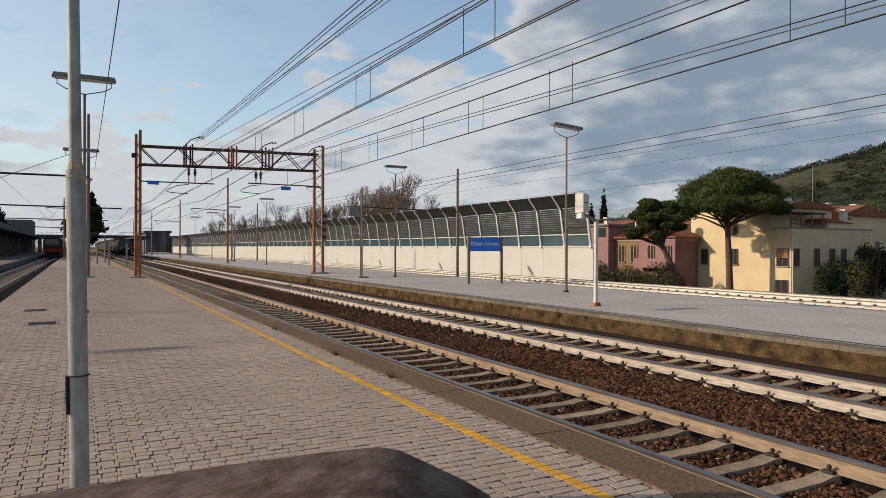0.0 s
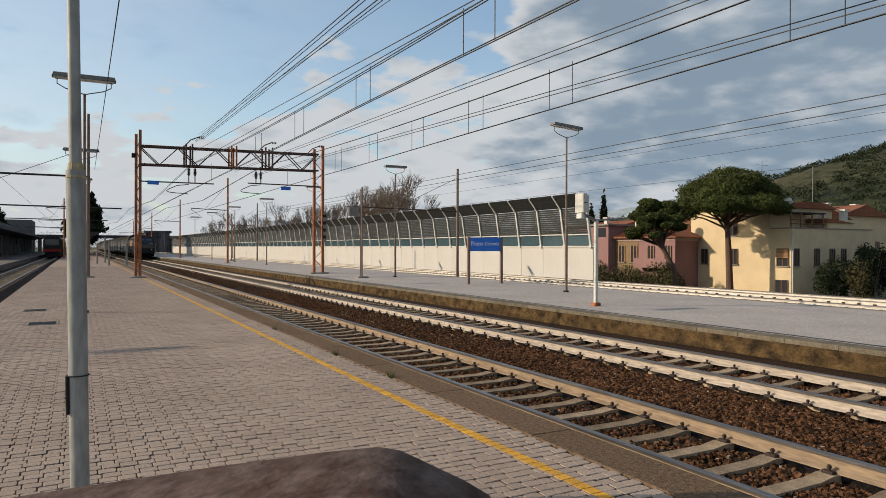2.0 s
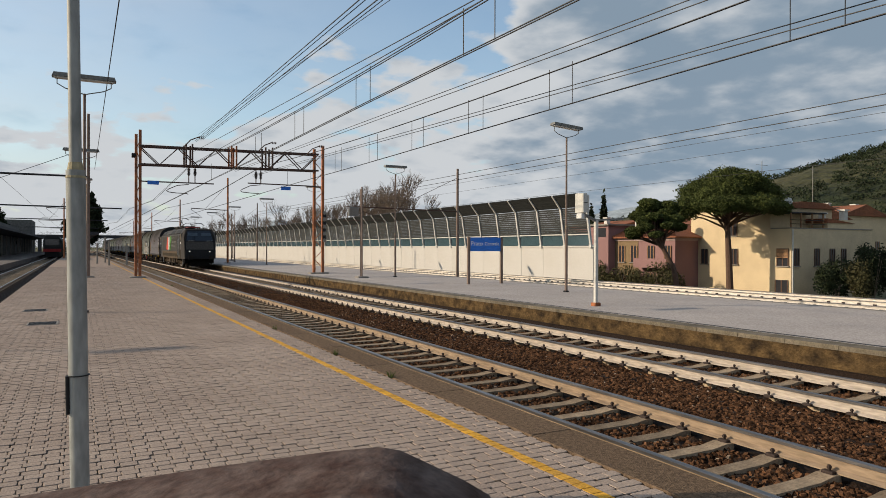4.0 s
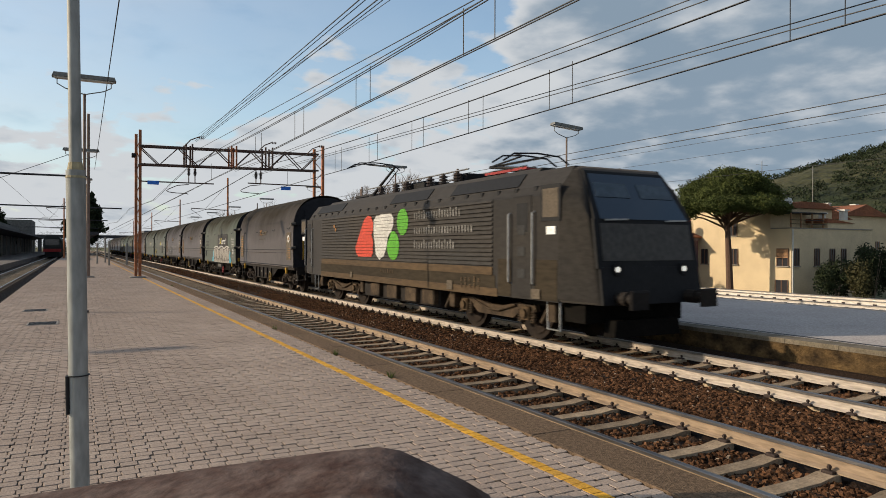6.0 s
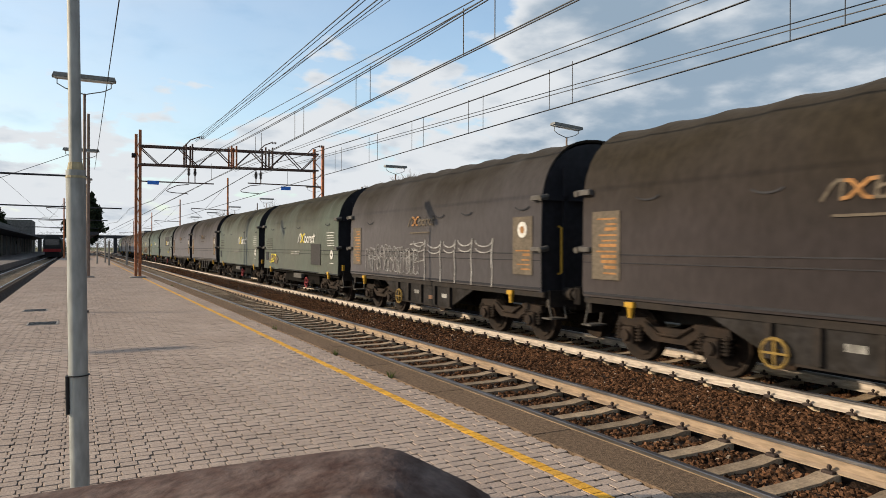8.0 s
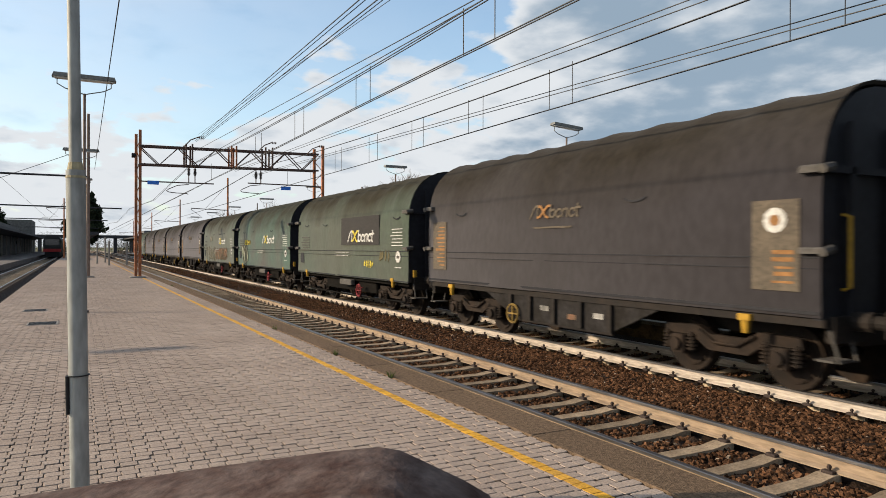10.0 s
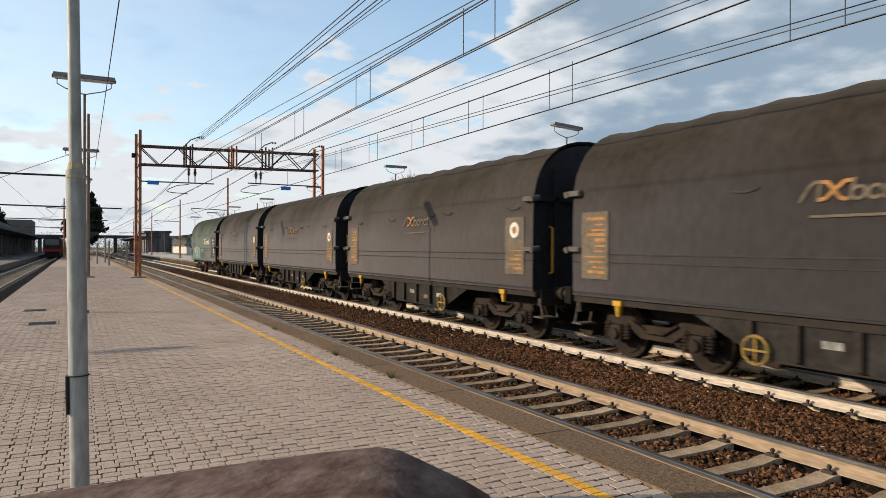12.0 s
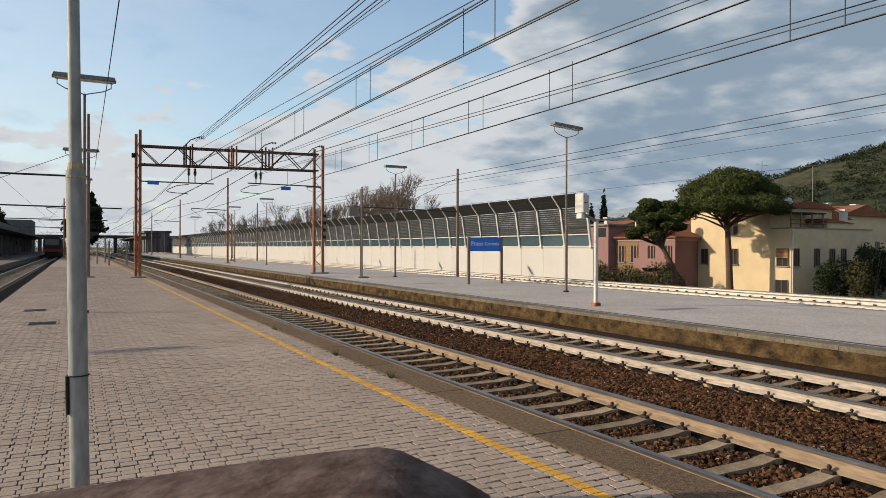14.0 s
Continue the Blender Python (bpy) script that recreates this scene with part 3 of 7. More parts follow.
def mast(x, y, z, height, r=0.11, label="rust-red tubular catenary mast", arm=0.0, material=None):
    t = tagged(empty("catenary_mast", pose(x, y, z)), label, "mast", group="catenary masts")
    m = Mesh()
    m.tube((0, 0, 0), (0, 0, height), r, r * 0.75, n=12)
    part("pole", m, material or M["mast"], t, smooth=True)
    m = Mesh()
    m.box(-0.3, 0.3, -0.3, 0.3, -0.1, 0.08, cut=0.03)
    part("footing", m, M["kerb"], t)
    if arm:
        m = Mesh()
        m.tube((0, 0, height * 0.62), (arm, 0, height * 0.62 + 0.1), 0.04)
        m.tube((0, 0, height * 0.92), (arm * 0.6, 0, height * 0.64), 0.015)
        part("cantilever", m, M["truss"], t)
        m = Mesh()
        m.path([(arm, 0, height * 0.62), (arm * 0.7, 0, height * 0.53), (arm * 1.1, 0, height * 0.52)], 0.025)
        part("registration_arm", m, M["truss"], t)
    return t


for yy in (71.0, 107.0, 150.0, 200.0):
    mast(13.4, yy, ISL, 8.6, arm=-3.5)
for yy in (76.0, 112.0, 160.0, 205.0):
    mast(-1.6 if yy > 100 else 0.6, yy, PLAT, 8.6, arm=-3.2)
mast(0.55, 42.0, PLAT, 8.9, 0.10, "tall brown pole on the near platform", material=M["lamp_rust"])
mast(22.1, 39.3, BED, 7.4, 0.10, "grey tubular mast behind the island platform", material=M["lamp_rust"], arm=-7.2)
mast(22.1, 96, BED, 8.3, 0.10, "grey tubular mast behind the island platform", material=M["lamp_rust"], arm=-5.0)
mast(13.55, 34.6, ISL, 4.9, 0.05, "slim grey post on the island platform", material=M["lamp_rust"])
mast(16.3, 84.0, ISL, 5.6, 0.06, "slim grey post on the island platform", material=M["lamp_rust"])
for yy in (88, 118, 140, 165):
    mast(17.4, yy, ISL, 4.2, 0.045, "slim grey post on the island platform", material=M["lamp_rust"])


def signal_box(x, y):
    t = tagged(empty("cable_box", pose(x, y, 0)), "weathered grey box hung on a slim post", "box")
    m = Mesh()
    m.box(-0.28, 0.28, -0.12, 0.12, 3.72, 4.20, cut=0.03)
    case = part("case", m, M["lamp_head"], t)
    m = Mesh()
    m.box(-0.24, 0.24, -0.128, -0.121, 3.76, 4.16)
    part("lid", m, M["kerb"], case)
    m = Mesh()
    m.tube((0.46, 0, ISL), (0.46, 0, 5.24), 0.045)
    part("post", m, M["lamp_rust"], t)
    m = Mesh()
    m.bar((-0.4, 0.05, 4.24), (0.5, 0.05, 4.24), 0.05, 0.05)
    part("bracket", m, M["lamp_rust"], t)
    return t


signal_box(13.58, 36.0)


# overhead wires between supports
def wire(name, x0, z0, y0, x1, z1, y1, r, label, sag=0.0, n=10):
    m = Mesh()
    pts = []
    for i in range(n + 1):
        s = i / n
        pts.append((x0 + (x1 - x0) * s, y0 + (y1 - y0) * s, z0 + (z1 - z0) * s - 4 * sag * s * (1 - s)))
    m.path(pts, r, n=5)
    return tagged(new(name, m.data(name, M["wire"])), label, "wire", group="overhead wires")


def catenary(x, droppers, contact, messenger, double=0.05):
    t = tagged(empty("catenary", pose(x, 0, 0)), "overhead contact line with messenger wires and droppers", "overhead line")
    y0, y1 = -12.0, 40.4
    for d in (-double, double):
        m = Mesh()
        m.path([(d, y0 + (y1 - y0) * i / 16, contact + 0.01 * math.sin(i)) for i in range(17)], 0.011, n=5)
        m.path([(d, y1, contact), (d, 140, contact - 0.1), (d, 330, contact - 0.1)], 0.014, n=5)
        part("contact_wire", m, M["wire"], t)
        m = Mesh()
        pts = [(d * 1.2, y0 + (y1 - y0) * i / 20, messenger + 0.9 * ((i / 20 - 0.42) ** 2) * 2.4) for i in range(21)]
        m.path(pts, 0.011, n=5)
        m.path([pts[-1], (d * 2, 62, messenger), (d * 2, 90, messenger + 0.7), (d * 2, 120, messenger), (d * 2, 150, messenger + 0.7), (d * 2, 330, messenger)], 0.014, n=5)
        part("messenger_wire", m, M["wire"], t)
    for y in droppers:
        m = Mesh()
        m.tube((0, y, contact), (0, y, messenger + 0.08), 0.0085, n=5)
        part("dropper", m, M["wire"], t)
    return t


catenary(TRACK_NEAR, (3.9, 4.8, 8.91, 9.88, 13.98, 14.84, 18.95, 19.85, 24.0, 24.9, 29.5, 34.0), 5.17, 5.87, 0.03)
for z, slope in ((6.01, 0.040), (5.93, 0.0214)):
    wire("feeder_wire", TRACK_NEAR, z - 17.6 * slope, -8, TRACK_NEAR, z + 30.8 * slope, 40.4, 0.010, "dark auxiliary wire over the near track", 0.03)
catenary(TRACK_FAR - 0.04, (5.88, 6.73, 11.94, 12.77, 15.69, 16.47, 19.28, 20.11, 23.0, 23.8, 26.8, 27.6, 31.0, 35.0), 5.15, 6.00, 0.012)
for x, za, zb in ((8.0, 5.32, 6.39), (8.06, 5.24, 6.33), (9.0, 4.78, 6.16), (9.04, 4.70, 6.10)):
    wire("feeder_wire", x, za, -8, x, zb, 40.4, 0.0095, "thin feeder wire between the gantries")
for x, z, dx, dz, r in ((4.63, 6.58, 1.2, 1.32, 0.012), (4.70, 6.55, 1.2, 1.32, 0.009), (5.0, 6.65, 1.14, 1.35, 0.013), (5.06, 6.62, 1.14, 1.35, 0.009), (5.26, 6.69, 0.75, 1.6, 0.007)):
    wire("feeder_wire", x - dx * 0.7, z - dz * 0.7, -8, x + dx, z + dz, 40.4, r, "dark feeder wire over the near track")
for z in (7.0, 6.66):
    wire("feeder_wire", 22.2, z - 0.15, -30, 22.2, z - 0.15, 96, 0.017, "dark feeder wire along the rear tracks", 0.05)
wire("feeder_wire", 22.2, 6.28, -30, 22.2, 6.28, 96, 0.008, "thin wire along the rear tracks", 0.05)
mast(25.45, 130, BED, 7.0, 0.10, "grey tubular mast between the rear tracks", material=M["lamp_rust"])
for x, z in ((25.45, 5.3), (25.45, 6.3)):
    wire("feeder_wire", x, z, -20, x, z, 130, 0.008, "thin overhead wire along the rear tracks", 0.1)
wire("feeder_wire", -3.3, 5.2, -4, -3.3, 5.85, 160, 0.009, "contact wire over a side track")
wire("feeder_wire", 0.55, 6.2, 2, 0.86, 6.2, 42, 0.011, "dark cable over the platform")
m_span = wire("cross_span", -14, 5.75, 42.0, 0.55, 5.78, 42.0, 0.055, "dark horizontal tube over a track")
for yy in (76, 112, 160):
    wire("cross_span", -9, 5.9, yy, 4.0, 5.8, yy, 0.07, "dark horizontal tube over the tracks")
wire("cross_span", -7, 3.0, 34.3, 0.2, 6.25, 34.3, 0.012, "thin dark stay wire from a lamp")


# ---- noise barrier ----
BX, BY0 = 30.6, 36.0


def barrier():
    t = tagged(empty("noise_barrier", pose(BX, 0, 0)), "long pale concrete wall with a leaning dark louvred noise screen on top", "noise barrier", kind="structure")
    y1 = 330.0
    m = Mesh()
    m.box(0.03, 0.35, BY0 - 0.2, y1, -2.7, 2.03)
    part("concrete_core", m, M["kerb"], t)
    slabm = Mesh().box(0, 0.04, 0.012, 2.788, -2.6, 2.03, cut=0.008).data("wall_panel", M["concrete"])
    for i in range(105):
        part("wall_panel", slabm, None, t, m=pose(-0.004, BY0 + 2.8 * i - 0.2, 0))
    m = Mesh()
    m.box(-0.05, 0.42, BY0 - 0.25, y1, 2.03, 2.12)
    part("coping", m, M["concrete"], t)
    n = 0
    y = BY0
    ribs = Mesh()
    post = Mesh()
    post.bar((-0.02, 0, 2.1), (-0.42, 0, 4.75), 0.14, 0.16)
    post.bar((-0.42, 0, 4.72), (-1.15, 0, 5.62), 0.14, 0.14)
    post.box(-0.12, 0.1, -0.12, 0.12, 1.98, 2.2)
    pm = post.data("post", M["panel_light"])
    slab = Mesh()
    for j in range(12):
        za = 2.95 + j * 0.15
        xa = -0.02 - 0.40 * (za - 2.1) / 2.65
        slab.box(xa + 0.03, xa + 0.12, 0.06, 2.74, za, za + 0.135, cut=0.012)
    for j in range(7):
        s0 = j / 7
        xa, za = -0.42 - 0.73 * s0, 4.76 + 0.86 * s0
        slab.add([(xa, 0.06, za), (xa, 2.74, za), (xa - 0.095, 2.74, za + 0.112), (xa - 0.095, 0.06, za + 0.112),
                  (xa + 0.08, 0.06, za + 0.05), (xa + 0.08, 2.74, za + 0.05), (xa - 0.015, 2.74, za + 0.16), (xa - 0.015, 0.06, za + 0.16)],
                 [(0, 1, 2, 3), (4, 7, 6, 5), (0, 4, 5, 1), (1, 5, 6, 2), (2, 6, 7, 3), (3, 7, 4, 0)])
    sm = slab.data("louvre_panel", M["panel"])
    gl = Mesh()
    gl.bar((-0.0, 0.06, 2.5), (-0.0, 2.74, 2.5), 0.03, 0.74)
    gm = gl.data("glass_pane", M["glass_panel"])
    rl = Mesh()
    rl.box(-0.16, -0.06, 0.05, 2.75, 2.88, 2.95)
    rm = rl.data("rail", M["panel_light"])
    while y < y1:
        part("post", pm, None, t, m=pose(0, y, 0))
        part("louvre_panel", sm, None, t, m=pose(0, y, 0))
        part("glass_pane", gm, None, t, m=pose(0, y, 0))
        part("rail", rm, None, t, m=pose(0, y, 0))
        y += 2.8
    return t


barrier()


# ---- station name sign ----
def text_mesh(body, size, name, material):
    cu = bpy.data.curves.new(name, "FONT")
    cu.body, cu.size, cu.extrude, cu.align_x, cu.align_y = body, size, 0.004, "CENTER", "CENTER"
    tmp = new(name, cu)
    bpy.context.view_layer.update()
    me = bpy.data.meshes.new_from_object(tmp.evaluated_get(bpy.context.evaluated_depsgraph_get()))
    bpy.data.objects.remove(tmp)
    me.materials.clear()
    me.materials.append(material)
    return me


def station_sign():
    t = tagged(empty("station_sign", pose(16.35, 26.5, ISL)), "blue station name board with white letters on two grey posts", "sign")
    for x in (-0.87, 0.87):
        m = Mesh()
        m.box(x - 0.06, x + 0.06, -0.06, 0.06, -0.05, 2.12, cut=0.01)
        part("post", m, M["lamp_rust"], t)
    m = Mesh()
    m.box(-0.81, 0.81, -0.03, 0.03, 1.48, 2.10, cut=0.008)
    b = part("board", m, M["blue"], t)
    part("lettering", text_mesh("Prato", 0.28, "lettering", M["white"]), None, b, "white letters", m=pose(-0.46, -0.034, 1.82, 90, 0, 0))
    part("lettering", text_mesh("Centrale", 0.22, "lettering", M["white"]), None, b, "white letters", m=pose(0.34, -0.034, 1.81, 90, 0, 0))
    return t


station_sign()


def speaker_post():
    t = tagged(empty("loudspeaker_post", pose(12.92, 15.0, ISL)), "pale square post carrying a white weathered box and a bracket", "post")
    m = Mesh()
    m.box(-0.05, 0.05, -0.05, 0.05, -0.02, 2.42, cut=0.012)
    part("post", m, M["offwhite"], t)
    m = Mesh()
    m.box(-0.11, 0.11, -0.1, 0.1, -0.01, 0.1, cut=0.02)
    part("base", m, M["mast"], t)
    m = Mesh()
    m.bar((0, 0, 2.40), (-0.45, 0, 2.58), 0.07, 0.07)
    m.bar((-0.1, 0, 2.42), (0.95, 0, 2.47), 0.09, 0.05)
    part("bracket", m, M["lamp_head"], t)
    m = Mesh()
    m.box(-0.60, -0.44, -0.16, 0.20, 2.62, 3.16, cut=0.02)
    m.box(-0.44, -0.33, -0.12, 0.16, 2.66, 3.12, cut=0.02)
    box = part("box", m, M["offwhite"], t)
    m = Mesh()
    m.box(-0.59, -0.45, -0.166, -0.162, 2.89, 2.91)
    part("seam", m, M["black"], box)
    m = Mesh()
    m.box(-0.62, -0.5, -0.12, 0.12, 2.46, 2.6, cut=0.02)
    part("lamp", m, M["diffuser"], t)
    return t


speaker_post()


def low_post(x, y, h):
    t = tagged(empty("bollard", pose(x, y, PLAT)), "short pale post on the platform", "post")
    m = Mesh()
    m.box(-0.08, 0.08, -0.08, 0.08, 0, h, cut=0.015)
    part("post", m, M["kerb"], t)


low_post(3.97, 67.75, 2.0)
low_post(2.66, 80.63, 2.7)
low_post(2.57, 68.30, 2.2)
low_post(1.8, 76, 2.0)


def drain_cover(x, y, w):
    t = tagged(empty("drain_cover", pose(x, y, PLAT + 0.004)), "dark iron drain cover set in the paving", "drain cover")
    m = Mesh()
    m.box(-w, w, -0.3, 0.3, -0.01, 0.006, cut=0.004)
    part("frame", m, M["kerb"], t)
    m = Mesh()
    for i in range(8):
        m.box(-w + 0.04, w - 0.04, -0.27 + i * 0.07, -0.235 + i * 0.07, 0.0, 0.010)
    part("grating", m, M["black"], t)


drain_cover(-0.65, 17.2, 0.3)
drain_cover(-0.95, 20.8, 0.28)


# ---- the ledge under the camera ----
def ledge():
    t = tagged(empty("metal_ledge", pose(0, 0, 0)), "worn brown painted metal ledge with rounded end", "ledge", kind="structure")
    m = Mesh()
    fx, fy = Vector((0.4717, 0.8817, 0)), Vector((0.8817, -0.4717, 0))
    rows = []
    # outline across the view: rises gently, rounded shoulder
    prof = [(-0.36, 1.822), (-0.27, 1.840), (-0.196, 1.8525), (-0.113, 1.8652), (-0.056, 1.873), (-0.031, 1.8754), (-0.0205, 1.8737), (-0.0086, 1.8682), (0.0105, 1.8593), (0.023, 1.852), (0.045, 1.82), (0.07, 1.70), (0.08, 1.5)]
    depths = [0.24, 0.28, 0.335, 0.352, 0.36]
    drop = [0.012, 0.004, 0.0, 0.006, 0.05]
    v = []
    for d, dz in zip(depths, drop):
        for a, z in prof:
            p = fx * d + fy * a
            v.append((p.x, p.y, z - dz))
    n = len(prof)
    f = [(j * n + i, j * n + i + 1, (j + 1) * n + i + 1, (j + 1) * n + i) for j in range(4) for i in range(n - 1)]
    m.add(v, f)
    part("top", m, M["support"], t, smooth=True)
    m = Mesh()
    a, b = fx * 0.30 - fy * 0.34, fx * 0.30 + fy * 0.02
    m.bar((a.x, a.y, 1.74), (b.x, b.y, 1.76), 0.08, 0.1)
    part("body", m, M["support"], t)
    m = Mesh()
    c = fx * 0.30 - fy * 0.15
    m.bar((c.x, c.y, PLAT), (c.x, c.y, 1.72), 0.07, 0.07)
    part("leg", m, M["support"], t)


ledge()


# ---- houses behind the line ----
M.update(
    plaster_y=mat("yellow_plaster", (0.61, 0.49, 0.315), 0.9, color2=(0.47, 0.37, 0.245), scale=0.6, fine=25, amount=0.7),
    plaster_p=mat("pink_plaster", (0.26, 0.15, 0.145), 0.9, color2=(0.20, 0.115, 0.11), scale=0.35, fine=25, amount=0.35),
    plaster_c=mat("pale_pink_cornice", (0.36, 0.27, 0.255), 0.9, color2=(0.27, 0.19, 0.18), scale=0.5, fine=25, amount=0.5),
    plaster_b=mat("brown_plaster", (0.20, 0.14, 0.08), 0.9, color2=(0.14, 0.095, 0.055), scale=0.35, fine=25, amount=0.35),
    tiles=mat("terracotta_roof", (0.26, 0.10, 0.05), 0.85, color2=(0.17, 0.07, 0.04), scale=0.6, fine=6, amount=0.8, bump=0.6, dist=0.05),
    shutter=mat("brown_shutter", (0.30, 0.17, 0.09), 0.7, fine=14),
    pane=mat("dark_window", (0.035, 0.035, 0.04), 0.1, bump=0, amount=0.2, spec=0.6),
    bark=mat("pine_bark", (0.12, 0.075, 0.055), 0.95, fine=12, bump=0.6),
    needles=mat("pine_needles", (0.070, 0.086, 0.022), 0.8, color2=(0.030, 0.042, 0.013), scale=0.6, fine=6, island=0.4, bump=0),
    dark_leaf=mat("dark_evergreen", (0.024, 0.034, 0.015), 0.85, color2=(0.016, 0.023, 0.011), scale=0.6, fine=6, island=0.4, bump=0),
    twig=mat("bare_twigs", (0.17, 0.13, 0.10), 0.9, color2=(0.11, 0.085, 0.07), scale=0.4, fine=6, bump=0),
    bush=mat("dry_hedge", (0.075, 0.07, 0.03), 0.9, color2=(0.05, 0.045, 0.025), scale=0.5, fine=5, island=0.4, bump=0),
    hill=mat("wooded_hill", (0.022, 0.029, 0.014), 0.95, color2=(0.078, 0.072, 0.036), scale=0.012, fine=0.11, amount=0.8, bump=1.0, dist=6.0),
    # distance haze is put into the mountains' pale blue-grey colour
    mount=mat("haze_painted_mountain", (0.30, 0.345, 0.375), 1.0, color2=(0.27, 0.315, 0.345), scale=0.004, fine=0.03, amount=0.6, bump=0.5, dist=10),
    depot=mat("streaked_depot_wall", (0.16, 0.16, 0.17), 0.9, color2=(0.05, 0.05, 0.052), scale=0.9, fine=5, amount=1.0, stretch=(1, 1, 0.08)),
    roof_dark=mat("dark_canopy", (0.05, 0.05, 0.055), 0.7, fine=4),
    red=mat("red_train_paint", (0.35, 0.03, 0.03), 0.5, fine=4),
    tower=mat("grey_station_block", (0.13, 0.127, 0.122), 0.9, fine=2, scale=0.2),
)


def window(parent, x, y, z, w, h, face, frame_m, shut=0.0):
    """A recessed window with a frame and a sill on a wall that faces -x or -y; the place is its lower middle."""
    win = Mesh()
    if face == "x":
        win.box(x - 0.05, x + 0.02, y - w / 2, y + w / 2, z, z + h)
    else:
        win.box(x - w / 2, x + w / 2, y - 0.05, y + 0.02, z, z + h)
    fr = part("window", win, M["pane"], parent)
    b = Mesh()
    t = 0.09
    for k in range(3):
        if face == "x":
            yy = (y - w / 2, y, y + w / 2)[k]
            b.box(x - 0.09, x - 0.052, yy - t / 2, yy + t / 2, z, z + h)
        else:
            xx = (x - w / 2, x, x + w / 2)[k]
            b.box(xx - t / 2, xx + t / 2, y - 0.09, y - 0.052, z, z + h)
    part("frame", b, frame_m, fr)
    s = Mesh()
    if face == "x":
        s.box(x - 0.18, x, y - w / 2 - 0.12, y + w / 2 + 0.12, z - 0.09, z - 0.005)
    else:
        s.box(x - w / 2 - 0.12, x + w / 2 + 0.12, y - 0.18, y, z - 0.09, z - 0.005)
    part("sill", s, M["kerb"], fr)
    if shut:
        s = Mesh()
        for j in range(int(shut * h / 0.12)):
            za = z + h - 0.12 * (j + 1)
            if face == "x":
                s.box(x - 0.13, x - 0.095, y - w / 2, y + w / 2, za, za + 0.10)
            else:
                s.box(x - w / 2, x + w / 2, y - 0.13, y - 0.095, za, za + 0.10)
        part("shutter", s, M["shutter"], fr)


def chimney(parent, x, y, z, h, s=0.28):
    c = Mesh()
    c.box(x - s, x + s, y - s, y + s, z, z + h)
    c.box(x - s - 0.12, x + s + 0.12, y - s - 0.12, y + s + 0.12, z + h, z + h + 0.15)
    part("chimney", c, M["offwhite"], parent)


def yellow_house():
    t = tagged(empty("yellow_house", pose(0, 0, 0)), "two-storey yellow plastered house with a flat roof terrace and small windows", "house")
    X, Y0, Y1, X1, Z = 55.2, 38.5, 49.6, 67.2, -2.65
    m = Mesh()
    m.box(X, X1, Y0, Y1, Z, 3.75)
    part("wall", m, M["plaster_y"], t)
    m = Mesh()
    m.box(X - 0.06, X + 0.2, Y0 - 0.06, Y0 + 2.0, 3.75, 3.84)
    m.box(X + 0.2, X1 + 0.06, Y0 - 0.06, Y0 + 0.2, 3.75, 3.84)
    part("parapet", m, M["kerb"], t)
    m = Mesh()
    m.box(X, X1 - 3, Y0 + 2.05, Y1, 3.75, 5.75)
    part("upper_storey", m, M["plaster_y"], t)
    m = Mesh()
    m.prism([(X - 0.5, 5.75), (X1 - 2.6, 5.75), (X1 - 4.5, 6.3), (X + 4, 6.35)], Y0 + 1.7, Y1 + 0.5)
    part("roof", m, M["tiles"], t)
    m = Mesh()
    m.box(X + 5.2, X + 9.0, Y0 + 0.02, Y0 + 2.0, 3.75, 4.35)
    m.box(X + 9.0, X + 11.6, Y0 + 0.9, Y0 + 2.0, 3.75, 4.7)
    part("stair_block", m, M["plaster_y"], t)
    m = Mesh()
    m.prism([(X + 5.0, 4.35), (X + 9.2, 4.35), (X + 5.0, 4.75)], Y0 - 0.1, Y0 + 2.1)
    part("stair_roof", m, M["tiles"], t)
    for y, z, w, h, sh in ((39.3, 0.45, 1.1, 1.55, 0.6), (47.85, 0.46, 0.75, 1.46, 0), (44.4, 0.47, 0.8, 1.5, 0), (44.5, 3.2, 0.85, 1.35, 0), (39.4, -1.9, 1.2, 1.1, 0)):
        window(t, X, y, z, w, h, "x", M["bark"], sh)
    for x in (55.85, 58.75, 61.0, 62.7, 65.6, 66.7):
        window(t, x, Y0, 0.45, 0.68, 1.55, "y", M["bark"])
    m = Mesh()
    m.tube((X + 0.12, Y0 - 0.06, Z), (X + 0.12, Y0 - 0.06, 3.7), 0.07, n=8)
    part("downpipe", m, M["offwhite"], t, "pale downpipe at the corner")
    # roof terrace pergola
    for x in (X + 0.3, X + 1.7, X + 3.3, X + 4.9):
        m = Mesh()
        m.box(x - 0.06, x + 0.06, Y0 + 0.2, Y0 + 0.32, 3.75, 5.15)
        part("terrace_post", m, M["shutter"], t)
    m = Mesh()
    m.box(X + 0.1, X + 5.2, Y0 + 0.1, Y0 + 2.0, 5.15, 5.24)
    part("terrace_roof", m, M["roof_dark"], t)
    for z in (4.15, 4.5):
        m = Mesh()
        m.box(X + 0.1, X + 5.2, Y0 + 0.12, Y0 + 0.16, z, z + 0.05)
        part("terrace_rail", m, M["black"], t)
    m = Mesh()
    m.prism([(Y0 + 1.2 + 0.45 * math.cos(a * 0.785), 6.15 + 0.45 * math.sin(a * 0.785)) for a in range(8)], X + 1.2, X + 1.26, axis="x")
    m.tube((X + 1.23, Y0 + 1.2, 5.2), (X + 1.23, Y0 + 1.2, 6.1), 0.03)
    part("dish_aerial", m, M["white"], t, "white dish on the roof")
    chimney(t, X + 6.2, Y0 + 1.2, 4.5, 0.7, 0.22)
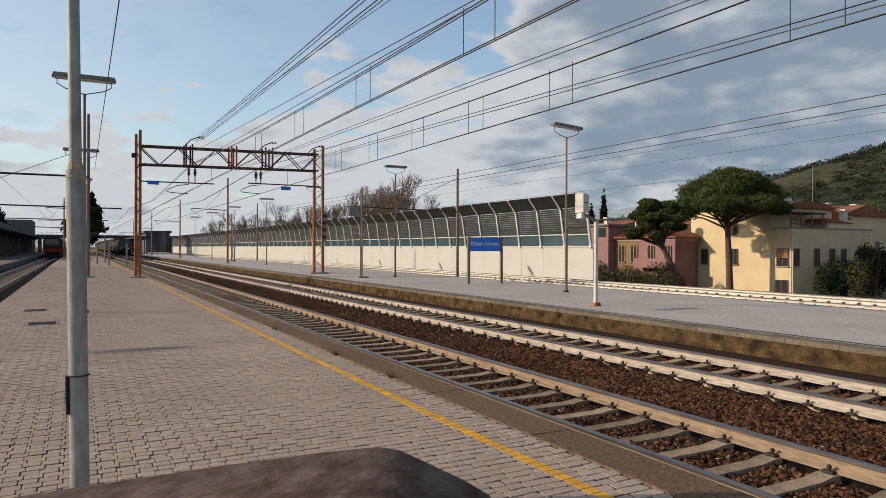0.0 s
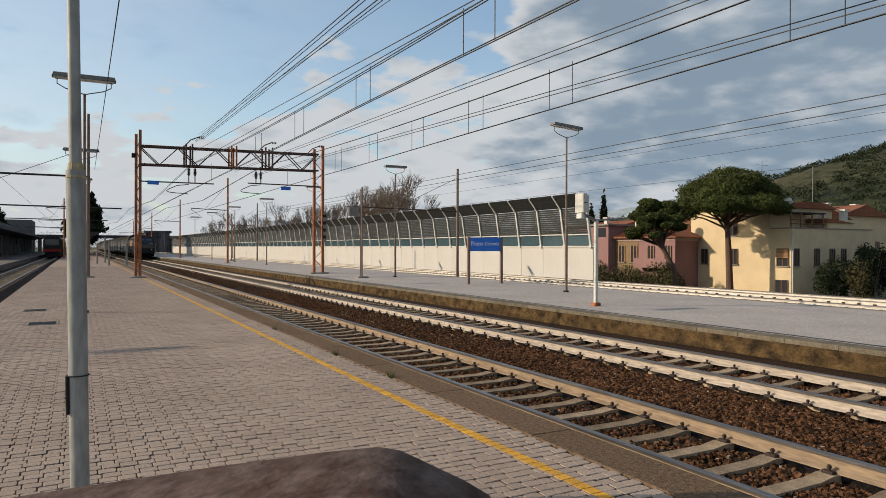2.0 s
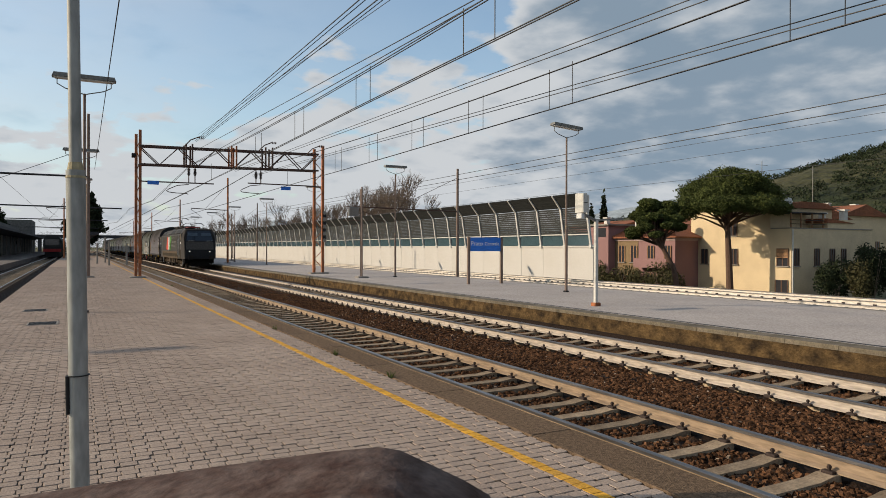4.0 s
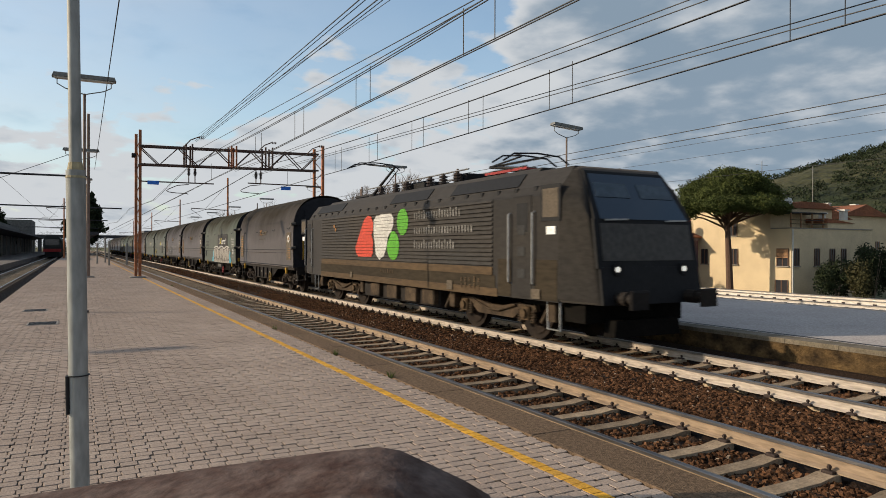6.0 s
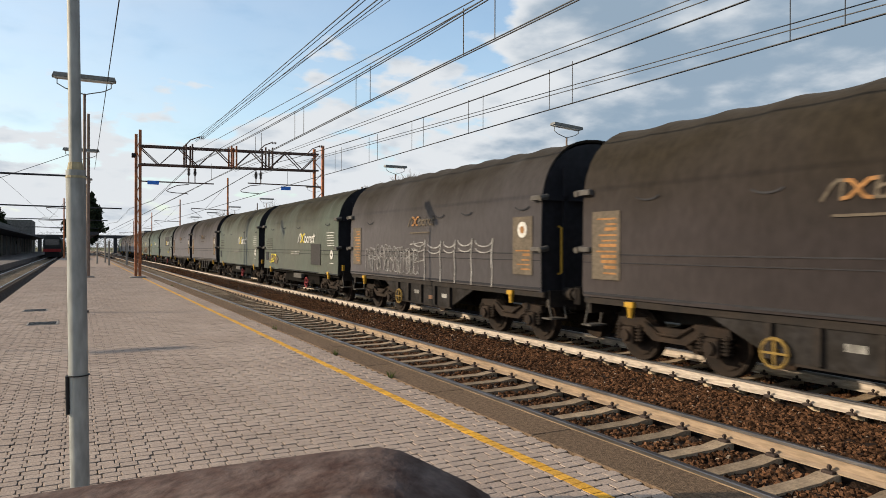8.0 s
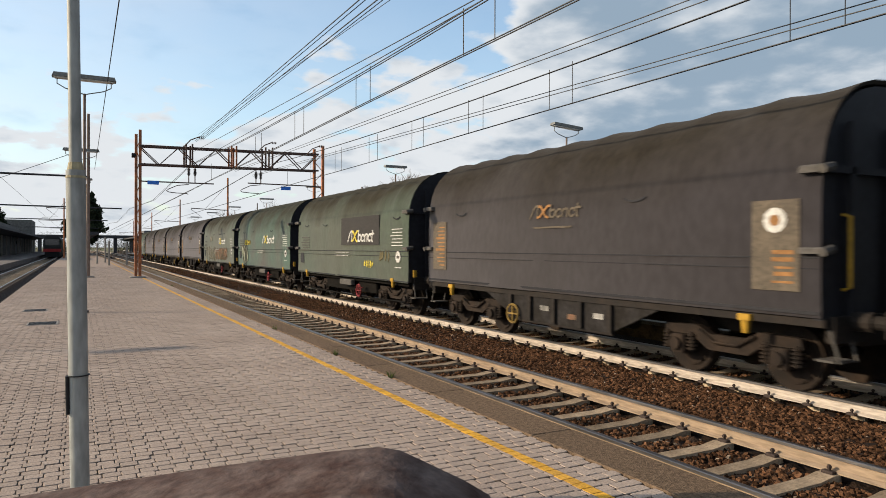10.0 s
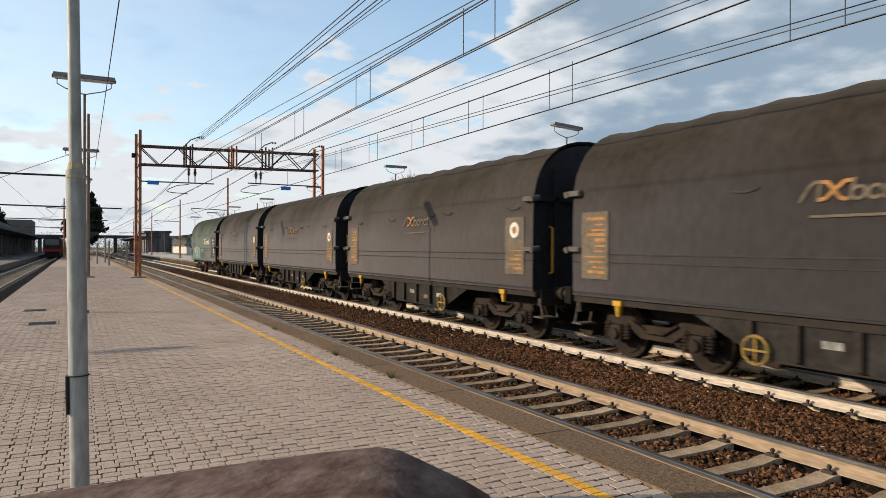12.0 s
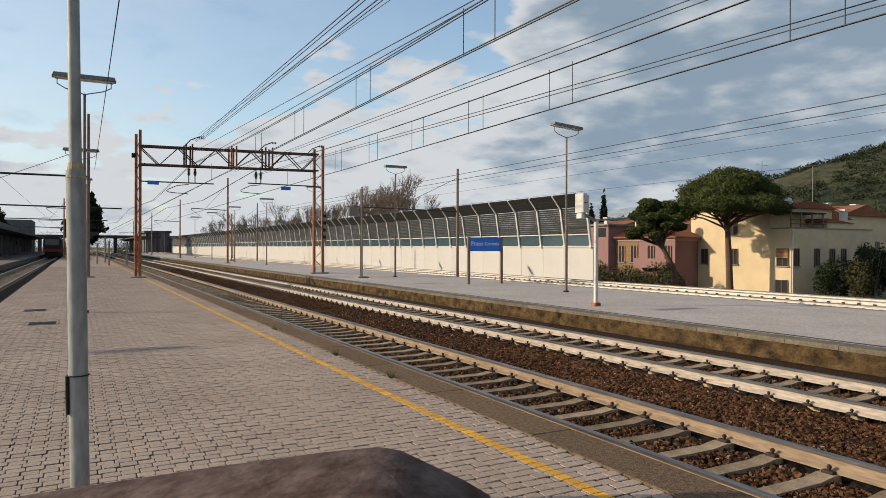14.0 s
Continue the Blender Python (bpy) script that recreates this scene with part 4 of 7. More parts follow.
    chimney(t, X + 9.8, Y0 + 1.4, 4.7, 0.9, 0.26)
    chimney(t, X + 5, Y0 + 5, 6.3, 1.0)
    for s in (X + 1.4, X + 9.0):
        m = Mesh()
        m.tube((s, Y0 + 4, 6.6), (s, Y0 + 4, 10.2), 0.03)
        m.bar((s - 0.8, Y0 + 4, 9.8), (s + 0.8, Y0 + 4, 9.8), 0.03, 0.03)
        part("aerial", m, M["lamp_head"], t)
    return t


def back_house(x, y, w, d, h, roof, wall, label):
    t = tagged(empty("back_house", pose(x, y, -2.65)), label, "house", group="houses on the slope")
    m = Mesh()
    h += 0.2
    m.box(0, w, 0, d, 0, h)
    part("wall", m, wall, t)
    m = Mesh()
    m.prism([(-0.4, h), (w + 0.4, h), (w / 2, h + roof)], -0.4, d + 0.4)
    part("roof", m, M["tiles"], t)
    chimney(t, w * 0.3, d * 0.4, h + roof * 0.4, 1.1)
    chimney(t, w * 0.75, d * 0.3, h + roof * 0.3, 1.2)
    for k in range(3):
        for z in (1.2, 4.2):
            if z + 1.5 < h:
                window(t, w * (0.2 + 0.3 * k), 0, z, 0.8, 1.4, "y", M["shutter"])
    return t


def pink_house():
    t = tagged(empty("pink_house", pose(0, 0, 0)), "old pink and brown plastered house with balcony and red tiled roof", "house")
    X, Y0, Y1, Z = 52.0, 48.7, 57.2, -2.65
    m = Mesh()
    m.box(X, X + 8, Y0, Y1, Z, 3.15)
    part("wall", m, M["plaster_p"], t)
    m = Mesh()
    m.box(X - 0.12, X + 8.1, Y0 - 0.12, Y1, 2.75, 3.15)
    part("cornice", m, M["plaster_c"], t, "pale moulded cornice under the eaves")
    m = Mesh()
    m.box(X - 1.0, X + 7, Y1, Y1 + 5.5, Z, 4.45)
    part("wing", m, M["plaster_p"], t)
    # flat dark sheet on the wall in place of the loggia's shaded opening
    m = Mesh()
    m.box(X - 1.02, X - 1.0, Y1 + 0.4, Y1 + 2.4, 3.2, 4.2)
    part("loggia", m, M["pane"], t, "dark sheet for the shaded opening under the flat roof")
    m = Mesh()
    m.box(X - 0.03, X, Y0 + 5.0, Y1, Z, 2.75)
    part("lower_wall", m, M["plaster_b"], t)
    # hipped tiled roof, its courses running down to the eaves
    e = 0.5
    a, b, c, d = (X - e, Y0 - e, 3.15), (X + 8 + e, Y0 - e, 3.15), (X + 8 + e, Y1 + 0.2, 3.15), (X - e, Y1 + 0.2, 3.15)
    r0, r1 = (X + 4, Y0 + 4.2, 4.9), (X + 4, Y1 + 0.2, 4.9)
    low = [(x, y, z - 0.12) for x, y, z in (a, b, c, d)]
    m = Mesh()
    m.add([a, b, c, d, r0, r1] + low, [(0, 4, 5, 3), (0, 1, 4), (1, 2, 5, 4), (2, 3, 5), (6, 9, 8, 7), (0, 6, 7, 1), (1, 7, 8, 2), (2, 8, 9, 3), (3, 9, 6, 0)])
    roof = part("roof", m, M["tiles"], t)
    m = Mesh()
    y = Y0 - 0.2
    while y < Y1:
        s0 = max(0.0, min(1.0, (Y0 + 4.2 - y) / 4.7))
        top = Vector((X + 4 - 4.5 * s0, y, 4.9 - 1.75 * s0))
        m.tube((X - e, y, 3.19), (top.x, y, top.z + 0.04), 0.07, n=5)
        y += 0.28
    tagged(part("tile_rows", m, M["tiles"], roof), kind="stuff")
    m = Mesh()
    m.box(X - 1.3, X + 7.3, Y1 - 0.3, Y1 + 5.8, 4.45, 4.62)
    part("flat_roof", m, M["kerb"], t)
    m = Mesh()
    m.box(X - 1.1, X - 0.035, Y0 + 0.1, Y0 + 4.6, 0.0, 0.12)
    m.box(X - 1.1, X - 1.0, Y0 + 0.1, Y0 + 4.6, 0.12, 0.95)
    part("balcony", m, M["plaster_p"], t)
    for y in (Y0 + 0.9, Y0 + 3.2, Y0 + 5.6, Y0 + 7.4):
        window(t, X - 0.03, y, 0.5, 0.85, 1.75, "x", M["shutter"])
        window(t, X - 0.03, y, -2.3, 1.0, 1.7, "x", M["shutter"])
    window(t, X - 1.0, Y1 + 2.0, -2.0, 0.9, 1.6, "x", M["shutter"])
    chimney(t, X + 2.0, Y0 + 7.0, 4.0, 1.0)
    chimney(t, X + 4.5, Y0 + 5.4, 4.6, 1.1, 0.4)
    chimney(t, X + 3.4, Y0 + 6.2, 4.6, 0.9, 0.2)
    m = Mesh()
    m.tube((X + 1, Y0 + 0.9, 3.6), (X + 1, Y0 + 0.9, 4.5), 0.03)
    m.prism([(Y0 + 0.9 + 0.55 * math.cos(a * 0.785), 4.5 + 0.55 * math.sin(a * 0.785)) for a in range(8)], X + 0.85, X + 0.95, axis="x")
    part("dish_aerial", m, M["white"], t, "white dish on the roof edge")
    return t


yellow_house()
pink_house()
back_house(70, 48, 9, 8, 7.8, 1.4, M["plaster_y"], "yellow house with red tiled roof and pale chimneys")
back_house(66, 58, 12, 9, 7.4, 1.5, M["plaster_y"], "pale house with low tiled roof and chimneys")
back_house(84, 52, 10, 9, 8.6, 1.5, M["plaster_y"], "yellow house with red tiled roof among trees")
back_house(60, 68, 12, 9, 6.8, 1.4, M["offwhite"], "white house with chimneys behind the pink one")



# ---- plants ----
def clump(name, centres, count, size, seed, material, flat=0.5):
    """Many small leaf sprays, each a bent pair of triangles, scattered through soft ellipsoids."""
    rng = np.random.default_rng(seed)
    vol = np.array([c[3] * c[4] * c[5] for c in centres]) ** 0.8
    vs, fs = [], []
    for c, k in zip(centres, (count * vol / vol.sum()).astype(int)):
        d = rng.normal(size=(k, 3))
        d /= np.linalg.norm(d, axis=1, keepdims=True)
        r = rng.uniform(0.45, 1.0, (k, 1)) ** 0.5 * (1 + 0.14 * np.sin(7 * d[:, :1] + 5 * d[:, 1:2] + seed) + 0.1 * np.sin(11 * d[:, 2:3] + 9 * d[:, :1]))
        p = np.array(c[:3]) + d * r * np.array(c[3:6])
        u = rng.normal(size=(k, 3))
        u /= np.linalg.norm(u, axis=1, keepdims=True)
        w = np.cross(u, rng.normal(size=(k, 3)))
        w /= np.linalg.norm(w, axis=1, keepdims=True)
        s = size * rng.uniform(0.5, 1.3, (k, 1))
        n = np.cross(u, w)
        quad = np.stack([p - u * s, p - w * s * flat + n * s * 0.25, p + u * s, p + w * s * flat + n * s * 0.25], 1)
        a = len(vs)
        vs += quad.reshape(-1, 3).tolist()
        idx = a + 4 * np.arange(k)[:, None]
        fs += np.concatenate([idx + [0, 1, 2], idx + [0, 2, 3]]).tolist()
    return raw(name, vs, fs, material)


def pine(x, y, base, height, rx, lean, seed, label, flat=0.5):
    t = tagged(empty("umbrella_pine", pose(x, y, base)), label, "pine tree")
    rng = random.Random(seed)
    m = Mesh()
    top = Vector((lean, -lean * 0.5, height * 0.64))
    mid = Vector((lean * 0.35, 0.1, height * 0.33))
    m.tube((0, 0, -0.3), mid, 0.028 * height, 0.023 * height, n=10)
    m.tube(mid, top, 0.023 * height, 0.016 * height, n=10)
    blobs = []
    for i in range(44):
        a, q = rng.uniform(0, 6.28), rng.uniform(0.02, 1.0) ** 0.55
        tip = Vector((lean + rx * 0.80 * q * math.cos(a), -lean * 0.5 + rx * 0.80 * q * math.sin(a),
                      height * (0.665 + 0.225 * (1 - q ** 3.2) - 0.05 * q * q * rng.random()) + rng.uniform(-0.35, 0.35)))
        joint = top + (tip - top) * 0.5 + Vector((0, 0, -0.35))
        start = mid + (top - mid) * rng.uniform(0.55, 1.0)
        m.tube(start, joint, 0.11, 0.07, n=6)
        m.tube(joint, tip, 0.07, 0.03, n=6)
        s = rng.uniform(0.19, 0.33) * rx
        blobs.append((tip.x, tip.y, tip.z + 0.15, s, s, s * flat))
    part("trunk", m, M["bark"], t)
    tagged(part("crown", clump("crown", blobs, 120000, 0.085, seed, M["needles"]), None, t), kind="stuff")
    return t


pine(51.6, 41.9, -2.65, 11.9, 5.3, -0.3, 3, "tall umbrella pine with broad dense green crown")
pine(42.0, 38.75, -2.65, 8.85, 2.2, -1.75, 8, "smaller leaning umbrella pine with dark crown")


def conifer(x, y, base, height, rx, seed, label, count=5200, bare=0.0):
    t = tagged(empty("conifer", pose(x, y, base)), label, "conifer tree")
    m = Mesh()
    m.tube((0, 0, 0), (0, 0, height * 0.95), rx * 0.09, 0.03, n=8)
    part("trunk", m, M["bark"], t)
    rng = random.Random(seed)
    blobs = []
    for i in range(16):
        q = i / 15
        w = rx * ((1 - q) ** 0.75 if not bare else 1.15 * math.sin(math.pi * (0.12 + 0.88 * q) ** 0.72)) * rng.uniform(0.55, 0.85) + 0.06 * rx
        a = rng.uniform(0, 6.28)
        blobs.append((0.35 * w * math.cos(a), 0.35 * w * math.sin(a), height * (0.12 + bare + (0.86 - bare) * q), w, w, height * 0.06))
    tagged(part("crown", clump("crown", blobs, count, height * 0.035, seed, M["dark_leaf"]), None, t), kind="stuff")


conifer(1.7, 236, -2.65, 23.5, 5.7, 4, "broad dark conifer beyond the platform end", 6500, 0.17)
conifer(-18.0, 190, -2.65, 19, 5.6, 9, "broad dark conifer beside a platform")
conifer(66, 75, -2.65, 12.5, 1.0, 5, "slim dark cypress behind the houses", 2500)
conifer(64.2, 75.5, -2.65, 10.8, 1.2, 6, "dark cypress behind the houses", 2500)


def bare_tree(x, y, height, seed, label):
    t = tagged(empty("bare_tree", pose(x, y, -2.65)), label, "bare tree", group="bare winter trees")
    rng = random.Random(seed)
    m = Mesh()

    def grow(p, d, length, r, depth):
        q = p + d * length
        m.tube(p, q, r, r * 0.7, n=4, caps=False)
        if depth == 0:
            return
        for k in range(3):
            e = (d + Vector((rng.uniform(-1, 1), rng.uniform(-1, 1), rng.uniform(0.05, 0.8))) * 0.62).normalized()
            grow(p + d * length * rng.uniform(0.65, 1.0), e, length * rng.uniform(0.55, 0.8), r * 0.62, depth - 1)

    grow(Vector((0, 0, 0)), Vector((0, 0, 1)), height * 0.31, height * 0.013, 6)
    part("limb_crown", m, M["twig"], t)
    return t


proto = [bare_tree(44, 76, 19.5, s, "leafless plane tree behind the noise barrier") for s in (2, 7, 12)]
rngt = random.Random(4)
for i, (x, y) in enumerate([(44, 103), (46, 110), (43, 97), (45, 117), (47, 128), (44, 124), (46, 137), (45, 150), (47, 164), (45, 180), (46, 196), (44, 212), (46, 230), (45, 250), (46, 272), (48, 118), (48, 144), (49, 172)]):
    copy_thing(proto[i % 3], pose(x + rngt.uniform(-1, 1), y, -2.65 - (1.0 if i > 3 else 0), 0, 0, rngt.uniform(0, 360)))
proto[0].matrix_world = pose(44, 100, -2.65)
proto[1].matrix_world = pose(42.5, 107, -2.65, 0, 0, 70)
proto[2].matrix_world = pose(43.5, 93.5, -3.4, 0, 0, 200)


def bush(x, y, r, h, seed, material, label, count=3200):
    t = tagged(empty("bush", pose(x, y, -2.65)), label, "bush", group="hedge along the gardens")
    rng = random.Random(seed)
    m = Mesh()
    for k in range(6):
        a = rng.uniform(0, 6.28)
        m.tube((0, 0, 0), (0.6 * r * math.cos(a), 0.6 * r * math.sin(a), h * 0.8), 0.04, 0.015, n=5)
    part("stems", m, M["twig"], t)
    blobs = [(rng.uniform(-0.6, 0.6) * r, rng.uniform(-0.6, 0.6) * r, h * rng.uniform(0.3, 0.75), r * 0.55, r * 0.55, h * 0.3) for _ in range(6)]
    tagged(part("leaves", clump("leaves", blobs, count, 0.13, seed, material), None, t), kind="stuff")


for i in range(2, 13):
    bush(54.4 + i * 1.2, 37.0 - i * 0.8, 1.5, 3.6 + 0.24 * i + 0.5 * math.sin(i * 1.7), 20 + i, M["dark_leaf" if i % 3 else "bush"], "dark overgrown garden bush")
for i in range(9):
    bush(49.6, 47.0 + i * 1.5, 1.3, 2.6 + 0.8 * math.sin(i * 2.1), 50 + i, M["bush"], "dry brown garden bush before the pink house", 900)


# ---- hills ----
def hill(name, centre, length, depth, peaks, turn, base, material, label, seed, trees=0):
    """A ridge: a height field over a rectangle, with its peaks along its length."""
    n, k = 90, 26
    v = []
    rot = Matrix.Rotation(radians(turn), 4, "Z")
    hs = np.interp(np.linspace(0, 1, n), [p[0] for p in peaks], [p[1] for p in peaks])
    for j in range(k):
        s = j / (k - 1)
        prof = math.sin(math.pi * min(1, 0.02 + s * 0.98) * 0.5) ** 1.1 if s < 1 else 1
        for i in range(n):
            x, y = (i / (n - 1) - 0.5) * length, (s - 0.5) * depth
            h = hs[i] * prof
            h += noise.noise((i * 0.17 + seed, j * 0.21, 0)) * hs[i] * 0.05 + noise.noise((i * 0.9, j * 0.8, seed)) * hs[i] * 0.018
            p = rot @ Vector((x, y, 0))
            v.append((centre[0] + p.x, centre[1] + p.y, base + h))
    f = [(j * n + i, j * n + i + 1, (j + 1) * n + i + 1, (j + 1) * n + i) for j in range(k - 1) for i in range(n - 1)]
    me = raw(name, v, f, material)
    me.polygons.foreach_set("use_smooth", [True] * len(f))
    return tagged(new(name, me), label, "hill", kind="structure"), v


right_hill, hv = hill("hill_near", (520, 250), 640, 300, [(0, 10), (0.12, 35), (0.3, 66), (0.45, 92), (0.62, 119), (0.8, 143), (1, 154)], -62, -2, M["hill"], "wooded green hillside with terraces", 3)
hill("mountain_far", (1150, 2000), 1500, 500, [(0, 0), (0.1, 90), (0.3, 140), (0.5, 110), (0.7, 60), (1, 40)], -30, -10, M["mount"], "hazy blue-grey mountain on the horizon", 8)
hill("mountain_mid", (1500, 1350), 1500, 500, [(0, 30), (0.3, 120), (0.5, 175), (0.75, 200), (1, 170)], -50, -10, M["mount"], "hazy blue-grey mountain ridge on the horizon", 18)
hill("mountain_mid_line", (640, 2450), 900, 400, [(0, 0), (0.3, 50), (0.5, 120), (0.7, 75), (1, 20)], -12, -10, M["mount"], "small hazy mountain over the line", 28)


def hill_woods():
    """Tree crowns over the hillside, as one mesh of small leaf clumps."""
    rng = random.Random(6)
    blobs = []
    # woods on the crest and in patches, open terraces between
    pts = [p for k, p in enumerate(hv) if p[2] > 6 and (k // 90 > 17 or noise.noise((p[0] * 0.013, p[1] * 0.013, 2.0)) > -0.25)]
    for _ in range(2800):
        p = rng.choice(pts)
        s = rng.uniform(2.0, 4.5)
        blobs.append((p[0] + rng.uniform(-4, 4), p[1] + rng.uniform(-4, 4), p[2] + s * 0.4, s, s, s * 0.8))
    tagged(new("hill_woods", clump("hill_woods", blobs, 110000, 0.9, 9, M["dark_leaf"])), "dense evergreen wood on the hillside", "woods", kind="stuff")


hill_woods()


# ---- station in the distance ----
def canopy(x0, x1, y0, y1, z, label, rear=False):
    t = tagged(empty("platform_canopy", pose(0, 0, 0)), label, "canopy")
    m = Mesh()
    m.prism([(x0, z + 0.5), ((x0 + x1) / 2, z + 0.15), (x1, z + 0.5), (x1, z + 0.85), (x0, z + 0.85)], y0, y1)
    part("roof", m, M["roof_dark"], t)
    if rear:
        # added wall with windows, dark in place of the shade under the canopy
        m = Mesh()
        m.box(x0 - 0.5, x0 - 0.2, y0, y1, PLAT, z + 0.5)
        wall = part("rear_wall", m, M["depot"], t, "added dark streaked wall standing for the shade under the canopy")
        for k in range(10):
            m = Mesh()
            yy = y0 + 6 + k * 13
            m.box(x0 - 0.2, x0 - 0.16, yy, yy + 5, 1.2, 3.2)
            part("window", m, M["pane"], wall)
    y = y0 + 3
    while y < y1:
        m = Mesh()
        xm = (x0 + x1) / 2
        m.box(xm - 0.12, xm + 0.12, y - 0.12, y + 0.12, PLAT, z + 0.2)
        part("column", m, M["kerb"], t)
        y += 9
    return t


canopy(-14.0, -8.6, 100, 240, 3.8, "dark platform canopy on columns along a side platform", True)
canopy(-1.2, 3.0, 118, 230, 3.4, "dark platform canopy on columns at the far platform end")
canopy(12.4, 17.6, 175, 250, 3.6, "dark platform canopy on columns over the island platform")
m = Mesh()
m.box(-60, -12, 240, 262, -2.65, 10)
m.box(-16, -12.5, 150, 200, -2.65, 6.5)
tagged(new("station_building", m.data("station_building", M["tower"])), "grey station building in the distance", "building")
m = Mesh()
m.box(-14, 42, 300, 306, 5.3, 6.5)
for xx in (-13, 1, 13, 19, 34, 41):
    m.box(xx, xx + 1.2, 301, 305, -2.65, 5.3)
tagged(new("footbridge", m.data("footbridge", M["roof_dark"])), "dark bridge over the tracks in the distance", "bridge")
m = Mesh()
m.box(22, 30, 268, 290, -2.65, 7.0)
m.box(21.4, 30.6, 267.4, 290.6, 7.0, 7.8)
tagged(new("depot", m.data("depot", M["depot"])), "streaked grey depot building beyond the tracks", "building")
for i in range(9):
    bush(20 + i * 2.6, 330 + i * 3, 5, 9, 80 + i, M["dark_leaf"], "dark trees beyond the bridge")
for i in range(9):
    bush(-34 + i * 6.2, 322 + (i % 3) * 4, 5.5, 9 + 1.5 * math.sin(i * 1.9), 120 + i, M["dark_leaf"], "dark trees beyond the bridge")


def red_train():
    t = tagged(empty("red_train", pose(TRACK_LEFT, 146, 0)), "standing dark train with a red-striped front", "train")
    m = Mesh()
    m.prism([(-1.45, 1.0), (1.45, 1.0), (1.45, 3.2), (1.0, 3.9), (-1.0, 3.9), (-1.45, 3.2)], 0, 60)
    part("body", m, M["panel"], t)
    m = Mesh()
    m.box(-1.46, 1.46, -0.03, 0.0, 1.0, 1.55)
    part("front_stripe", m, M["red"], t)
    m = Mesh()
    m.box(-1.1, 1.1, -0.04, 0.0, 2.2, 3.3)
    part("windscreen", m, M["pane"], t)
    m = Mesh()
    m.box(-1.2, 1.2, 0.3, 59, 0.0, 1.0)
    part("underframe", m, M["black"], t)


red_train()


